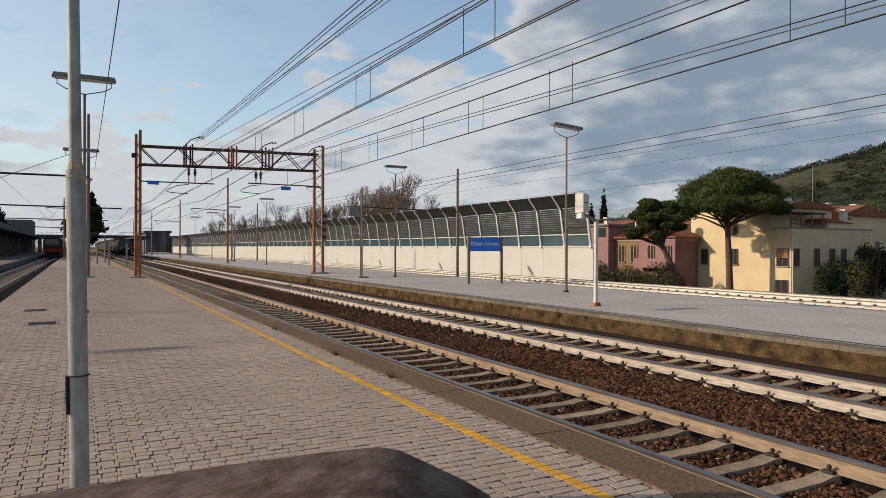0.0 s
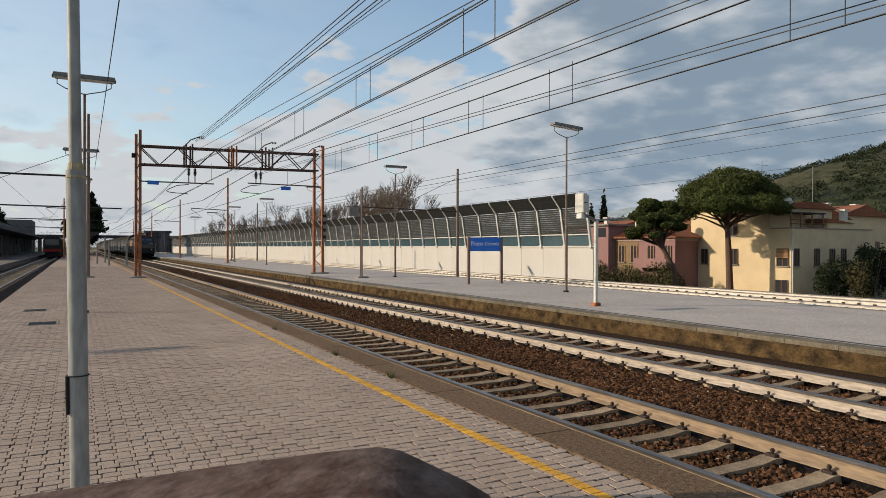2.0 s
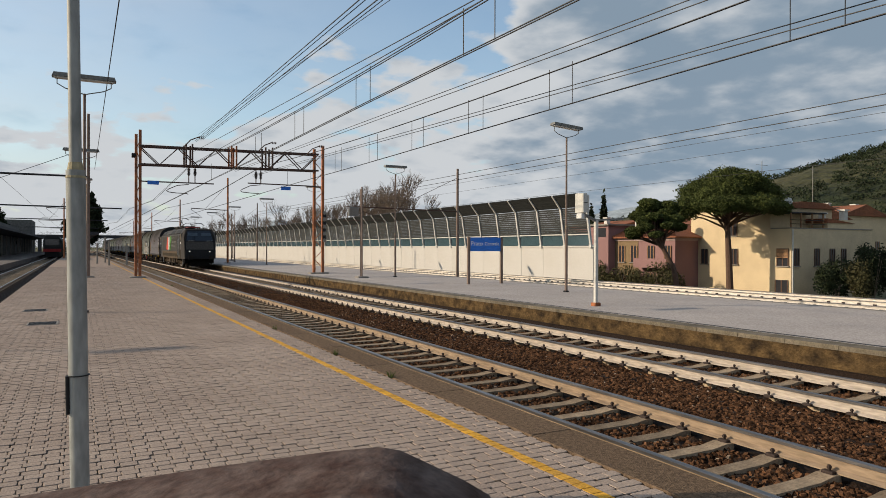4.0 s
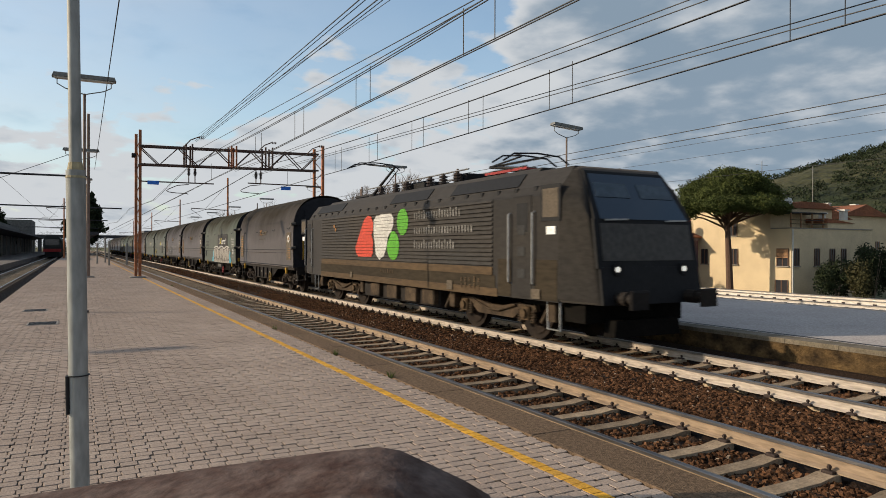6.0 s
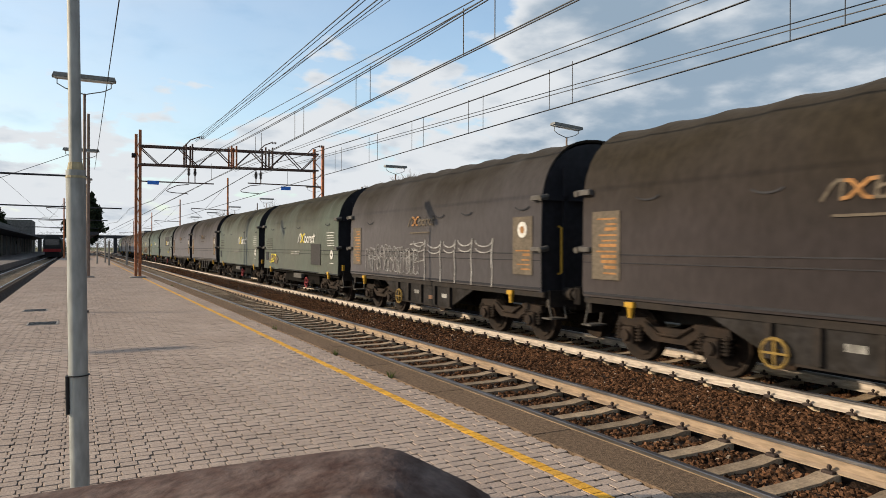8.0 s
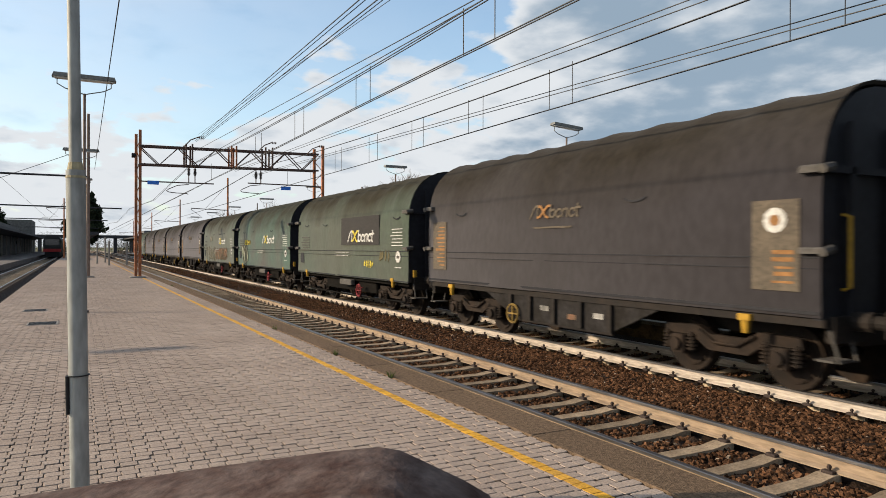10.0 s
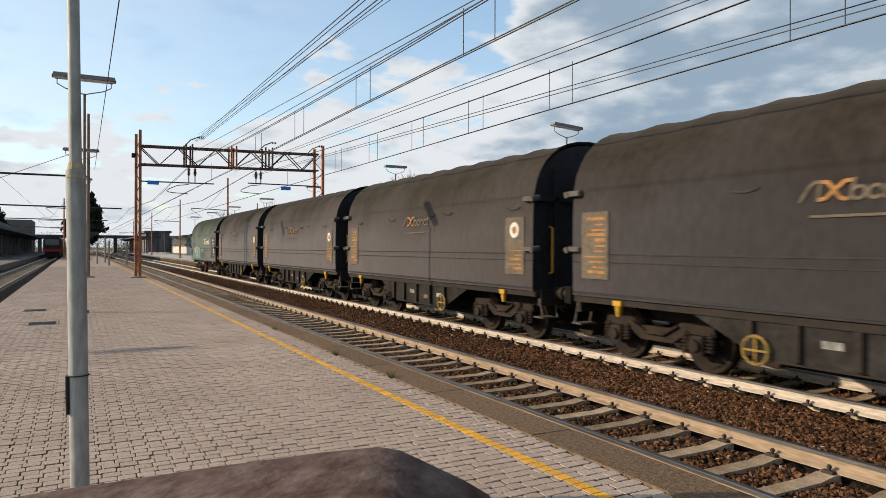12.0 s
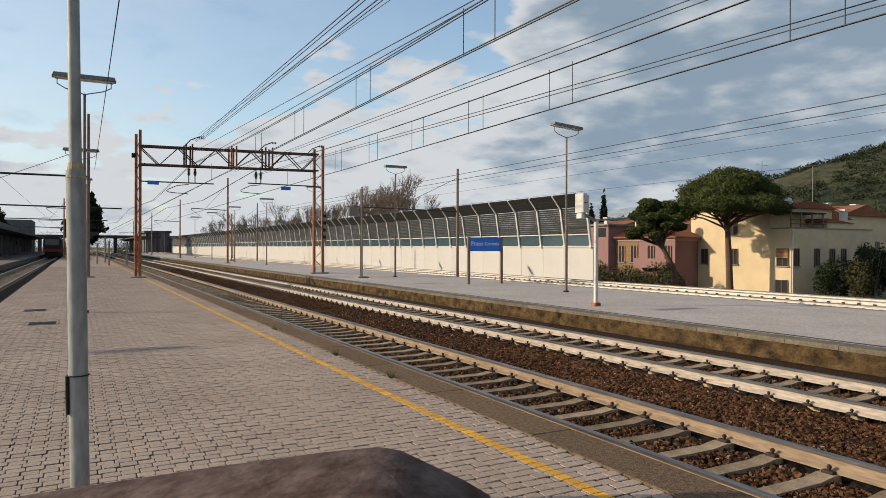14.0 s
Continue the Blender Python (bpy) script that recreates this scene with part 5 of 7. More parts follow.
# ---- the train ----
M.update(
    loco=mat("dark_grey_loco_paint", (0.0185, 0.0178, 0.0172), 0.75, color2=(0.026, 0.0225, 0.018), scale=0.8, fine=14, amount=0.8, bump=0.03, stretch=(1, 0.3, 1), spec=0.08, sheen=0.20),
    loco_rib=mat("dusty_dark_grey_ribs", (0.034, 0.0325, 0.031), 0.75, color2=(0.047, 0.040, 0.032), scale=0.8, fine=14, amount=0.7, bump=0.03, stretch=(1, 0.3, 1), spec=0.08, sheen=0.10),
    loco_band=mat("dirty_brown_band", (0.075, 0.048, 0.024), 0.75, color2=(0.045, 0.030, 0.018), scale=1.2, fine=12, stretch=(1, 0.2, 1)),
    loco_skirt=mat("dusty_loco_skirt", (0.038, 0.030, 0.020), 0.8, color2=(0.024, 0.0195, 0.015), scale=1.2, fine=12, stretch=(1, 0.2, 1), spec=0.08),
    loco_dark=mat("black_loco_front", (0.010, 0.010, 0.011), 0.65, fine=10, bump=0.02),
    tarp_grey=mat("weathered_grey_tarpaulin", (0.0225, 0.0178, 0.0178), 0.9, color2=(0.0155, 0.0124, 0.0126), scale=0.5, fine=9, amount=0.9, bump=0.2, dist=0.02, stretch=(1, 0.8, 0.5), rand=0.12, soot=(2.3, 3.7, (0.020, 0.0162, 0.0105)), spec=0.03, sheen=0.62),
    tarp_blue=mat("blue_grey_tarpaulin", (0.0235, 0.0215, 0.0245), 0.9, color2=(0.0195, 0.0175, 0.019), scale=0.5, fine=9, amount=0.9, bump=0.2, dist=0.02, stretch=(1, 0.8, 0.5), soot=(2.6, 3.8, (0.020, 0.0165, 0.0115)), spec=0.03, sheen=0.62),
    tarp_green=mat("faded_green_tarpaulin", (0.027, 0.050, 0.030), 0.9, color2=(0.042, 0.046, 0.029), scale=0.45, fine=8, amount=0.9, bump=0.2, dist=0.02, stretch=(1, 1.0, 0.5), rand=0.1, soot=(2.85, 3.7, (0.023, 0.0195, 0.0125)), spec=0.03, sheen=0.50),
    tarp_teal=mat("bright_green_tarpaulin", (0.015, 0.066, 0.042), 0.8, color2=(0.034, 0.034, 0.024), scale=0.7, fine=8, amount=1.0, bump=0.3, dist=0.025, stretch=(1, 0.7, 0.8), soot=(2.5, 3.6, (0.022, 0.0205, 0.0125)), spec=0.06, sheen=0.45),
    bulkhead=mat("black_end_wall", (0.016, 0.016, 0.020), 0.6, fine=8, bump=0.1),
    frame=mat("grimy_underframe", (0.013, 0.011, 0.010), 0.8, color2=(0.024, 0.018, 0.014), scale=2, fine=14, amount=0.9),
    # near-black gear: the shadows under the vehicles are put into its colour
    shade_black=mat("shade_black_gear", (0.006, 0.0055, 0.005), 0.85, color2=(0.012, 0.010, 0.008), scale=3, fine=14, spec=0.05),
    belly=mat("grimy_girder_plate", (0.030, 0.028, 0.028), 0.85, color2=(0.016, 0.014, 0.012), scale=2.2, fine=12, amount=1.0, spec=0.05),
    frame_grey=mat("dusty_grey_sill", (0.085, 0.078, 0.072), 0.75, color2=(0.055, 0.05, 0.043), scale=2, fine=14, amount=0.9),
    bogie_dusty=mat("dusty_brown_bogie", (0.075, 0.052, 0.033), 0.9, color2=(0.025, 0.018, 0.012), scale=2.5, fine=12, amount=0.95),
    bogie=mat("brown_bogie", (0.028, 0.018, 0.012), 0.85, color2=(0.009, 0.007, 0.006), scale=3, fine=16, amount=0.9),
    wheel_yellow=mat("faded_yellow_handwheel", (0.21, 0.135, 0.035), 0.75, fine=14),
    wheel_red=mat("faded_red_handwheel", (0.19, 0.028, 0.03), 0.7, fine=14),
    faded_w=mat("faded_white_spray", (0.20, 0.19, 0.155), 0.75, color2=(0.06, 0.06, 0.045), scale=5, fine=12, amount=1.0),
    faded_o=mat("faded_orange_spray", (0.19, 0.095, 0.055), 0.75, color2=(0.05, 0.045, 0.03), scale=5, fine=12, amount=1.0),
    faded_y=mat("faded_ochre_spray", (0.095, 0.078, 0.035), 0.75, color2=(0.05, 0.048, 0.03), scale=5, fine=12, amount=1.0),
    yellow_part=mat("yellow_fitting", (0.40, 0.23, 0.025), 0.6, fine=14, amount=0.5),
    beige=mat("dusty_beige_plate", (0.105, 0.085, 0.062), 0.8, color2=(0.06, 0.05, 0.04), scale=3, fine=20),
    orange=mat("faded_orange_marking", (0.27, 0.135, 0.05), 0.8, fine=16, amount=0.7),
    paint_w=mat("white_marking", (0.50, 0.49, 0.46), 0.7, fine=18, amount=0.5),
    paint_faded=mat("faded_white_marking", (0.30, 0.29, 0.27), 0.7, color2=(0.10, 0.095, 0.085), scale=4, fine=18, amount=0.9),
    paint_k=mat("black_marking", (0.03, 0.03, 0.03), 0.7, fine=18),
    paint_r=mat("red_marking", (0.48, 0.06, 0.035), 0.6, fine=18, amount=0.3),
    paint_g=mat("green_marking", (0.085, 0.30, 0.028), 0.6, fine=18, amount=0.3),
    paint_b=mat("blue_spray_paint", (0.06, 0.24, 0.32), 0.7, color2=(0.04, 0.14, 0.2), fine=12, scale=3),
    faded_b=mat("faded_blue_spray_paint", (0.10, 0.21, 0.23), 0.7, color2=(0.05, 0.11, 0.12), fine=12, scale=3, amount=0.9),
    silver=mat("silver_spray_paint", (0.26, 0.24, 0.215), 0.6, 0.1, color2=(0.17, 0.155, 0.14), scale=3, fine=12),
    patch_pale=mat("pale_spray_patch", (0.26, 0.25, 0.18), 0.75, color2=(0.10, 0.13, 0.09), scale=4, fine=12, amount=1.0),
    faded_w2=mat("grey_white_spray", (0.30, 0.29, 0.28), 0.75, color2=(0.15, 0.145, 0.14), scale=5, fine=12, amount=0.9),
    gold=mat("gold_marking", (0.50, 0.40, 0.05), 0.6, fine=14, amount=0.4),
    steel=mat("bare_steel", (0.38, 0.38, 0.37), 0.4, 0.8, fine=20, amount=0.4),
    nose=mat("glossy_grey_nose", (0.055, 0.05, 0.045), 0.35, color2=(0.055, 0.05, 0.042), scale=2, fine=10, bump=0.02),
    blind=mat("blue_grey_blind", (0.06, 0.08, 0.10), 0.4, fine=10, bump=0.0, amount=0.3),
    screen=mat("dark_windscreen", (0.012, 0.015, 0.02), 0.06, bump=0, amount=0.1, spec=0.7),
    lamp_on=mat("lit_headlamp", (0.9, 0.9, 0.85), 0.3, emit=(1.0, 0.95, 0.8), strength=0.55, bump=0),
    red_hv=mat("red_roof_gear", (0.27, 0.035, 0.035), 0.6, fine=14),
)
SIDE = -1.47         # outer face of the bodies, towards the platform


def wheelset(parent, y, r=0.46):
    for side in (-0.755, 0.755):
        m = Mesh()
        m.tube((side - 0.065, 0, 0), (side + 0.065, 0, 0), r, n=24)
        m.tube((side - 0.09 if side < 0 else side + 0.065, 0, 0), (side - 0.065 if side < 0 else side + 0.09, 0, 0), r * 0.8, n=24)
        m.tube((side + (0.05 if side < 0 else -0.05), 0, 0), (side + (0.085 if side < 0 else -0.085), 0, 0), r + 0.028, n=24)
        part("wheel", m, M["bogie"], parent, m=pose(0, y, r), smooth=True)
    m = Mesh()
    m.tube((-0.75, 0, 0), (0.75, 0, 0), 0.08, n=10)
    part("axle", m, M["bogie"], parent, m=pose(0, y, r), smooth=True)


def bogie(parent, y, base, r=0.46, material=None):
    """A two-axle bogie: side frames with springs and axle boxes, and two wheelsets."""
    b = empty("bogie")
    b.parent = parent
    b.matrix_basis = pose(0, y, 0)
    mt = material or M["bogie"]
    for side in (-1, 1):
        x = side * 1.02
        m = Mesh()
        h = base / 2
        m.prism([(-h - 0.32, 0.62), (-h + 0.25, 0.62), (-h + 0.55, 0.42), (h - 0.55, 0.42), (h - 0.25, 0.62), (h + 0.32, 0.62),
                 (h + 0.28, 0.76), (h - 0.35, 0.78), (0.3, 0.66), (-0.3, 0.66), (-h + 0.35, 0.78), (-h - 0.28, 0.76)], x - 0.06, x + 0.06, axis="x")
        part("side_frame", m, mt, b)
        for e in (-h, h):
            m = Mesh()
            m.box(x - 0.11 + side * 0.04, x + 0.11 + side * 0.04, e - 0.14, e + 0.14, r - 0.14, r + 0.15, cut=0.03)
            m.tube((x + side * 0.1, e, r), (x + side * 0.2, e, r), 0.10, n=12)
            part("axle_box", m, mt if r < 0.5 else M["loco_band"], b)
            for d in (-0.24, 0.24):
                m = Mesh()
                for k in range(5):
                    m.tube((x + side * 0.05, e + d, 0.38 + k * 0.055), (x + side * 0.05, e + d, 0.405 + k * 0.055), 0.085, n=10)
                m.tube((x + side * 0.05, e + d, 0.36), (x + side * 0.05, e + d, 0.66), 0.045, n=8)
                part("coil_spring", m, mt, b)
        m = Mesh()
        m.path([(x + side * 0.1, -h + 0.4, 0.72), (x + side * 0.1, -0.2, 0.55), (x + side * 0.1, 0.2, 0.55), (x + side * 0.1, h - 0.4, 0.72)], 0.025)
        part("brake_rod", m, mt, b)
    for e in (-base / 2, base / 2):
        wheelset(b, e, r)
    return b


def buffer_pair(parent, y, out):
    for side in (-0.875, 0.875):
        m = Mesh()
        m.tube((side, y, 1.05), (side, y + out * 0.38, 1.05), 0.09, n=12)
        m.tube((side, y, 1.05), (side, y + out * 0.2, 1.05), 0.13, n=12)
        m.box(side - 0.22, side + 0.22, min(y + out * 0.38, y + out * 0.44), max(y + out * 0.38, y + out * 0.44), 0.88, 1.22, cut=0.03)
        part("buffer", m, M["frame"], parent)


def bars(parent, name, x, rows, material, label=""):
    """Unreadable lettering as small plain bars: rows of (y, z, width, height)."""
    m = Mesh()
    for y, z, w, h in rows:
        m.box(x - 0.004, x, y, y + w, z, z + h)
    return tagged(part(name, m, material, parent, label), label, kind="stuff")


def letters(y0, z0, count, pitch, height, seed):
    """Widths of plain bars standing in a row like letters."""
    rng = random.Random(seed)
    out = []
    for i in range(count):
        w = pitch * rng.uniform(0.18, 0.34)
        tall = rng.random() < 0.25
        out.append((y0 - i * pitch - w, z0, w, height * (1.35 if tall else 1.0)))
    return out


def stroke(mesh, pts, width, x):
    """A painted line on the side: one thin raised ribbon through (y, z) points, mitred at its corners."""
    pts = [Vector(p) for p in pts]
    pts = [p for k, p in enumerate(pts) if k == 0 or (p - pts[k - 1]).length > 1e-3]
    n = len(pts)
    if n < 2:
        return
    left, right = [], []
    for k, p in enumerate(pts):
        a = (p - pts[k - 1]).normalized() if k else (pts[1] - p).normalized()
        b = (pts[k + 1] - p).normalized() if k < n - 1 else a
        na, nb = Vector((-a.y, a.x)), Vector((-b.y, b.x))
        mid = na + nb
        mid = mid.normalized() if mid.length > 0.3 else na
        off = mid * (width / 2 / max(0.6, mid.dot(na)))
        q = p - a * width * 0.3 if k == 0 else p + b * width * 0.3 if k == n - 1 else p
        left.append(q + off)
        right.append(q - off)
    v = [(h, *q) for h in (x, x + 0.006) for q in left + right]
    f = []
    for k in range(n - 1):
        f += [(k, k + 1, n + k + 1, n + k), (2 * n + k, 3 * n + k, 3 * n + k + 1, 2 * n + k + 1), (k, 2 * n + k, 2 * n + k + 1, k + 1), (n + k, n + k + 1, 3 * n + k + 1, 3 * n + k)]
    f += [(0, n, 3 * n, 2 * n), (n - 1, 3 * n - 1, 4 * n - 1, 2 * n - 1)]
    mesh.add(v, f)


def blob(mesh, cy, cz, ry, rz, x, seed, n=26, wob=0.2):
    rng = random.Random(seed)
    ph = [rng.uniform(0, 6.28) for _ in range(3)]
    pts = []
    for i in range(n):
        a = 2 * math.pi * i / n
        k = 1 + wob * math.sin(2 * a + ph[0]) + wob * 0.6 * math.sin(3 * a + ph[1]) + wob * 0.4 * math.sin(5 * a + ph[2])
        pts.append((cy + ry * k * math.cos(a), cz + rz * k * math.sin(a)))
    mesh.prism(pts, x, x + 0.005, axis="x")
    return pts


def arc(cy, cz, ry, rz, a0, a1, n=9):
    return [(cy + ry * math.cos(radians(a0 + (a1 - a0) * i / n)), cz + rz * math.sin(radians(a0 + (a1 - a0) * i / n))) for i in range(n + 1)]


def company_mark(parent, y, z, size, letters_m, cross_m, x):
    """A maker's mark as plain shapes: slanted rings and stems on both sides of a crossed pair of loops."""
    s = size
    lean = lambda pts: [(y - (a + 0.16 * b) * s, z + 0.74 * b * s) for a, b in pts]
    ring = lambda a, lo=30, hi=330: arc(a + 0.26, 0.33, 0.25, 0.32, lo, hi, 9)
    pieces = [[(-0.12, 0.0), (0.18, 0.8), (0.40, 1.02), (0.60, 0.98), (0.62, 0.0)],
              [(1.92, 1.05), (1.92, 0.02)], ring(1.92, 140, -150), ring(2.52, 20, 320), [(3.16, 0.0), (3.16, 0.62)],
              [(3.16, 0.5), (3.35, 0.66), (3.58, 0.6), (3.60, 0.0)], ring(3.76, 20, 320), [(4.46, 0.98), (4.46, 0.06), (4.62, 0.0)], [(4.24, 0.66), (4.74, 0.70)]]
    for k, pts in enumerate(pieces):
        mk = Mesh()
        stroke(mk, lean(pts), 0.125 * s, x - 0.001 * (k % 3))
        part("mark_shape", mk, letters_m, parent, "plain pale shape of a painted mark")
    for k, pts in enumerate(([(0.70, 0.05), (0.92, 0.10), (1.08, 0.32), (1.42, 0.78), (1.58, 0.96), (1.80, 0.98)], [(0.70, 0.98), (0.92, 0.94), (1.08, 0.74), (1.42, 0.24), (1.58, 0.08), (1.80, 0.03)])):
        ck = Mesh()
        stroke(ck, lean(pts), 0.15 * s, x - 0.006 - 0.003 * k)
        part("crossed_mark", ck, cross_m, parent, "golden crossed shape")


def tarp_profile(sag=0.0, n=18, foot=1.10):
    """Half-round cover over upright sides, as (x, z) from one sill to the other."""
    pts = [(-1.45, foot), (-1.452, 1.22), (-1.455, 1.36), (-1.457, 1.5), (-1.46, 1.7), (-1.46, 2.0), (-1.46, 2.35), (-1.45, 2.75)]
    for i in range(1, n):
        a = math.pi * (1 - i / n)
        pts.append((1.45 * math.cos(a) * (abs(math.cos(a)) ** -0.12 if abs(math.cos(a)) > 0.05 else 1), 2.78 + (1.40 - sag) * math.sin(a) ** 0.92))
    pts += [(1.45, 2.75), (1.46, 2.35), (1.46, 2.0), (1.46, 1.7), (1.457, 1.5), (1.455, 1.36), (1.452, 1.22), (1.45, foot)]
    return [(max(-1.46, min(1.46, x)), z) for x, z in pts]


def tarp_mesh(y0, y1, hoops, depth, seed, foot=1.10, sag=0.0):
    """The cover sags between its hoops and wrinkles a little."""
    m = Mesh()
    ny = hoops * 6
    rows = []
    nv = None
    for j in range(ny + 1):
        s = j / ny
        dip = depth * abs(math.sin(math.pi * s * hoops)) ** 0.8
        y = y0 + (y1 - y0) * s
        row = []
        for k, (x, z) in enumerate(tarp_profile(sag, 18, foot)):
            w = noise.noise((y * 1.3, z * 1.7 + seed, x)) * 0.012
            # long slack folds above the hem
            w -= max(0.0, 1.9 - z) * 0.055 * abs(noise.noise((y * 0.55, z * 5.0, seed * 1.7)))
            up = max(0.0, (z - 2.6) / 1.6)
            row.append((x * (1 - dip * 0.25 * up) + math.copysign(w, x), y, z - dip * up))
        rows.append(row)
        nv = len(row)
    v = [p for r in rows for p in r]
    f = [(j * nv + i, j * nv + i + 1, (j + 1) * nv + i + 1, (j + 1) * nv + i) for j in range(ny) for i in range(nv - 1)]
    # turned-in edge at both ends, so that the cover has thickness
    for j, dy in ((0, 0.05), (ny, -0.05)):
        k = len(v)
        v += [(x * 0.965, y + dy, z - 0.05 if z > 1.2 else z) for x, y, z in rows[j]]
        f += [(j * nv + i, k + i, k + i + 1, j * nv + i + 1) for i in range(nv - 1)]
    m.add(v, f)
    return m


def wagon(kind, seed, tarp):
    """A four-axle covered coil wagon, 12.04 m over its buffers; its front end lies at y = 0, its rear at y = 12.04."""
    green = kind == "green"
    t = empty("coil_wagon")
    a, b = 0.64, 11.40
    part("tarpaulin", tarp_mesh(a, b, 10 if green else 9, 0.085 if green else 0.04, seed, 0.97 if green else 1.10, 0.0 if green else -0.06), tarp, t, smooth=True)
    inset = [(x * 0.985, z - 0.03) for x, z in tarp_profile()]
    for y0, y1, e in ((a - 0.05, a + 0.07, -1), (b - 0.07, b + 0.05, 1)):
        m = Mesh()
        m.prism(inset, y0 + (0.06 if e < 0 else -0.06), y1 + (0.06 if e < 0 else -0.06))
        bk = part("bulkhead", m, M["bulkhead"], t, "black arched end wall")
        # raised rim and stiffeners on the end wall
        m = Mesh()
        yy = a - 0.02 if e < 0 else b + 0.02
        for x in (-0.9, 0.0, 0.9):
            m.box(x - 0.05, x + 0.05, min(yy, yy + e * 0.06), max(yy, yy + e * 0.06), 1.1, 3.6)
        m.box(-1.4, 1.4, min(yy, yy + e * 0.06), max(yy, yy + e * 0.06), 2.93, 3.02)
        part("stiffener", m, M["bulkhead"], bk)
        # yellow grab handle
        for hx in ((-1.05, 0.95) if not green else ()):
            m = Mesh()
            ye = yy + e * 0.1
            m.path([(hx, yy, 1.45), (hx, ye, 1.48), (hx, ye, 2.38), (hx, yy, 2.41)], 0.024)
            part("grab_handle", m, M["yellow_part"], t, "yellow grab handle")
        if green:
            m = Mesh()
            m.box(-1.34, -1.24, min(yy, yy + e * 0.07), max(yy, yy + e * 0.07), 1.14, 1.34, cut=0.012)
            part("corner_bracket", m, M["yellow_part"], t, "yellow corner bracket")
        for x in (-1.47, 1.47):
            for z, k in ((2.98, 1), (1.95, 0.8)):
                m = Mesh()
                m.box(x - 0.08, x + 0.08, (yy - 0.10) if e < 0 else (yy - 0.28), (yy + 0.28) if e < 0 else (yy + 0.10), z - 0.05 * k, z + 0.05 * k, cut=0.02)
                m.tube((x - 0.10, yy + e * 0.06, z - 0.02), (x + 0.10, yy + e * 0.06, z + 0.02), 0.06, n=8)
                part("latch", m, M["frame_grey"], t, "grey closing latch")
    # straps along the cover and the hem at its foot
    for side in (-1, 1):
        for z, w in ((1.86, 0.010), (1.72, 0.007), (1.0, 0.018) if green else (1.16, 0.022)):
            m = Mesh()
            m.box(side * 1.468 - 0.006, side * 1.468 + 0.006, a + 0.03, b - 0.03, z - w, z + w)
            part("strap", m, M["bulkhead"], t)
    # short drooping dark arcs laid on the side of the cover
    fr = random.Random(seed * 7)
    for yy in (1.6, 3.9, 5.2, 7.6, 9.9):
        if fr.random() < 0.75:
            m = Mesh()
            yf, zf = yy + fr.uniform(-0.4, 0.4), 2.76 + fr.uniform(-0.06, 0.05)
            stroke(m, arc(yf, zf + 0.10, 0.26, 0.10, 205, 335, 6), 0.03, -1.474)
            part("fold", m, M["bulkhead"], t)
    # underframe
    m = Mesh()
    m.box(-1.42, 1.42, 0.62, 11.42, 0.98, 1.10, cut=0.02)
    part("sill", m, M["frame"], t)
    m = Mesh()
    m.box(-0.6, 0.6, 0.62, 11.42, 0.7, 0.98)
    part("centre_sill", m, M["frame"], t)
    for side in (-1, 1):
        m = Mesh()
        x = side * 1.36
        if not green:
            m.prism([(3.4, 0.98), (8.64, 0.98), (7.5, 0.48), (4.54, 0.48)], x - 0.03, x + 0.03, axis="x")
            bp = part("belly_plate", m, M["belly"], t, "grimy grey trapezoid girder plate")
            m = Mesh()
            for yy in (4.5, 5.3, 6.1, 6.9, 7.6):
                m.box(x + side * 0.03, x + side * 0.10, yy - 0.05, yy + 0.05, 0.5, 0.98)
            m.box(x - 0.02, x + side * 0.03 + 0.09, 4.5, 7.55, 0.44, 0.5)
            part("rib", m, M["frame"], bp)
            for yl, zl, ml in ((4.85, 0.70, "paint_faded"), (5.6, 0.62, "faded_o"), (6.45, 0.72, "paint_faded")):
                m = Mesh()
                m.box(min(x + side * 0.032, x + side * 0.036), max(x + side * 0.032, x + side * 0.036), yl - 0.13, yl + 0.13, zl, zl + 0.10)
                part("label_plate", m, M[ml], bp, "small worn label")
        else:
            m.box(x * 0.93 - 0.05, x * 0.93 + 0.05, 0.9, 11.1, 0.86, 0.98)
            part("side_girder", m, M["shade_black"], t)
            m = Mesh()
            m.box(x - 0.1, x + 0.06, 5.2, 6.3, 0.70, 0.88, cut=0.02)
            part("equipment_box", m, M["frame_grey"], t, "dusty grey equipment box")
            # added box that keeps sunlight out from under the wagon
            m = Mesh()
            m.box(x * 0.80 - 0.1, x * 0.80 + 0.1, 3.6, 8.5, 0.50, 0.90, cut=0.03)
            part("brake_chest", m, M["shade_black"], t, "black brake gear box, added to darken the underside")
            m = Mesh()
            m.path([(x, 1.0, 0.42), (x, 3.4, 0.36), (x, 8.6, 0.36), (x, 11.0, 0.42)], 0.03)
            part("brake_pipe", m, M["shade_black"], t)
        for yy in (1.75, 10.2):
            m = Mesh()
            m.tube((side * 1.43, yy, 0.80), (side * 1.43, yy, 1.04), 0.045, 0.07, n=10)
            m.box(side * 1.44 - 0.05, side * 1.44 + 0.05, yy - 0.10, yy + 0.10, 0.98, 1.07, cut=0.01)
            part("lifting_point", m, M["yellow_part"], t, "yellow lifting fitting")
    # handwheel
    m = Mesh()
    yy, zw = (4.6 if seed in (1, 13, 14, 15) else 7.5, 0.58) if not green else (4.5, 0.56)
    m.path([(-1.45, yy + 0.2 * math.cos(k * 0.5236), zw + 0.2 * math.sin(k * 0.5236)) for k in range(13)], 0.024, n=6)
    m.bar((-1.45, yy - 0.2, zw), (-1.45, yy + 0.2, zw), 0.03, 0.03)
    m.bar((-1.45, yy, zw), (-1.3, yy, zw + 0.1), 0.03, 0.03)
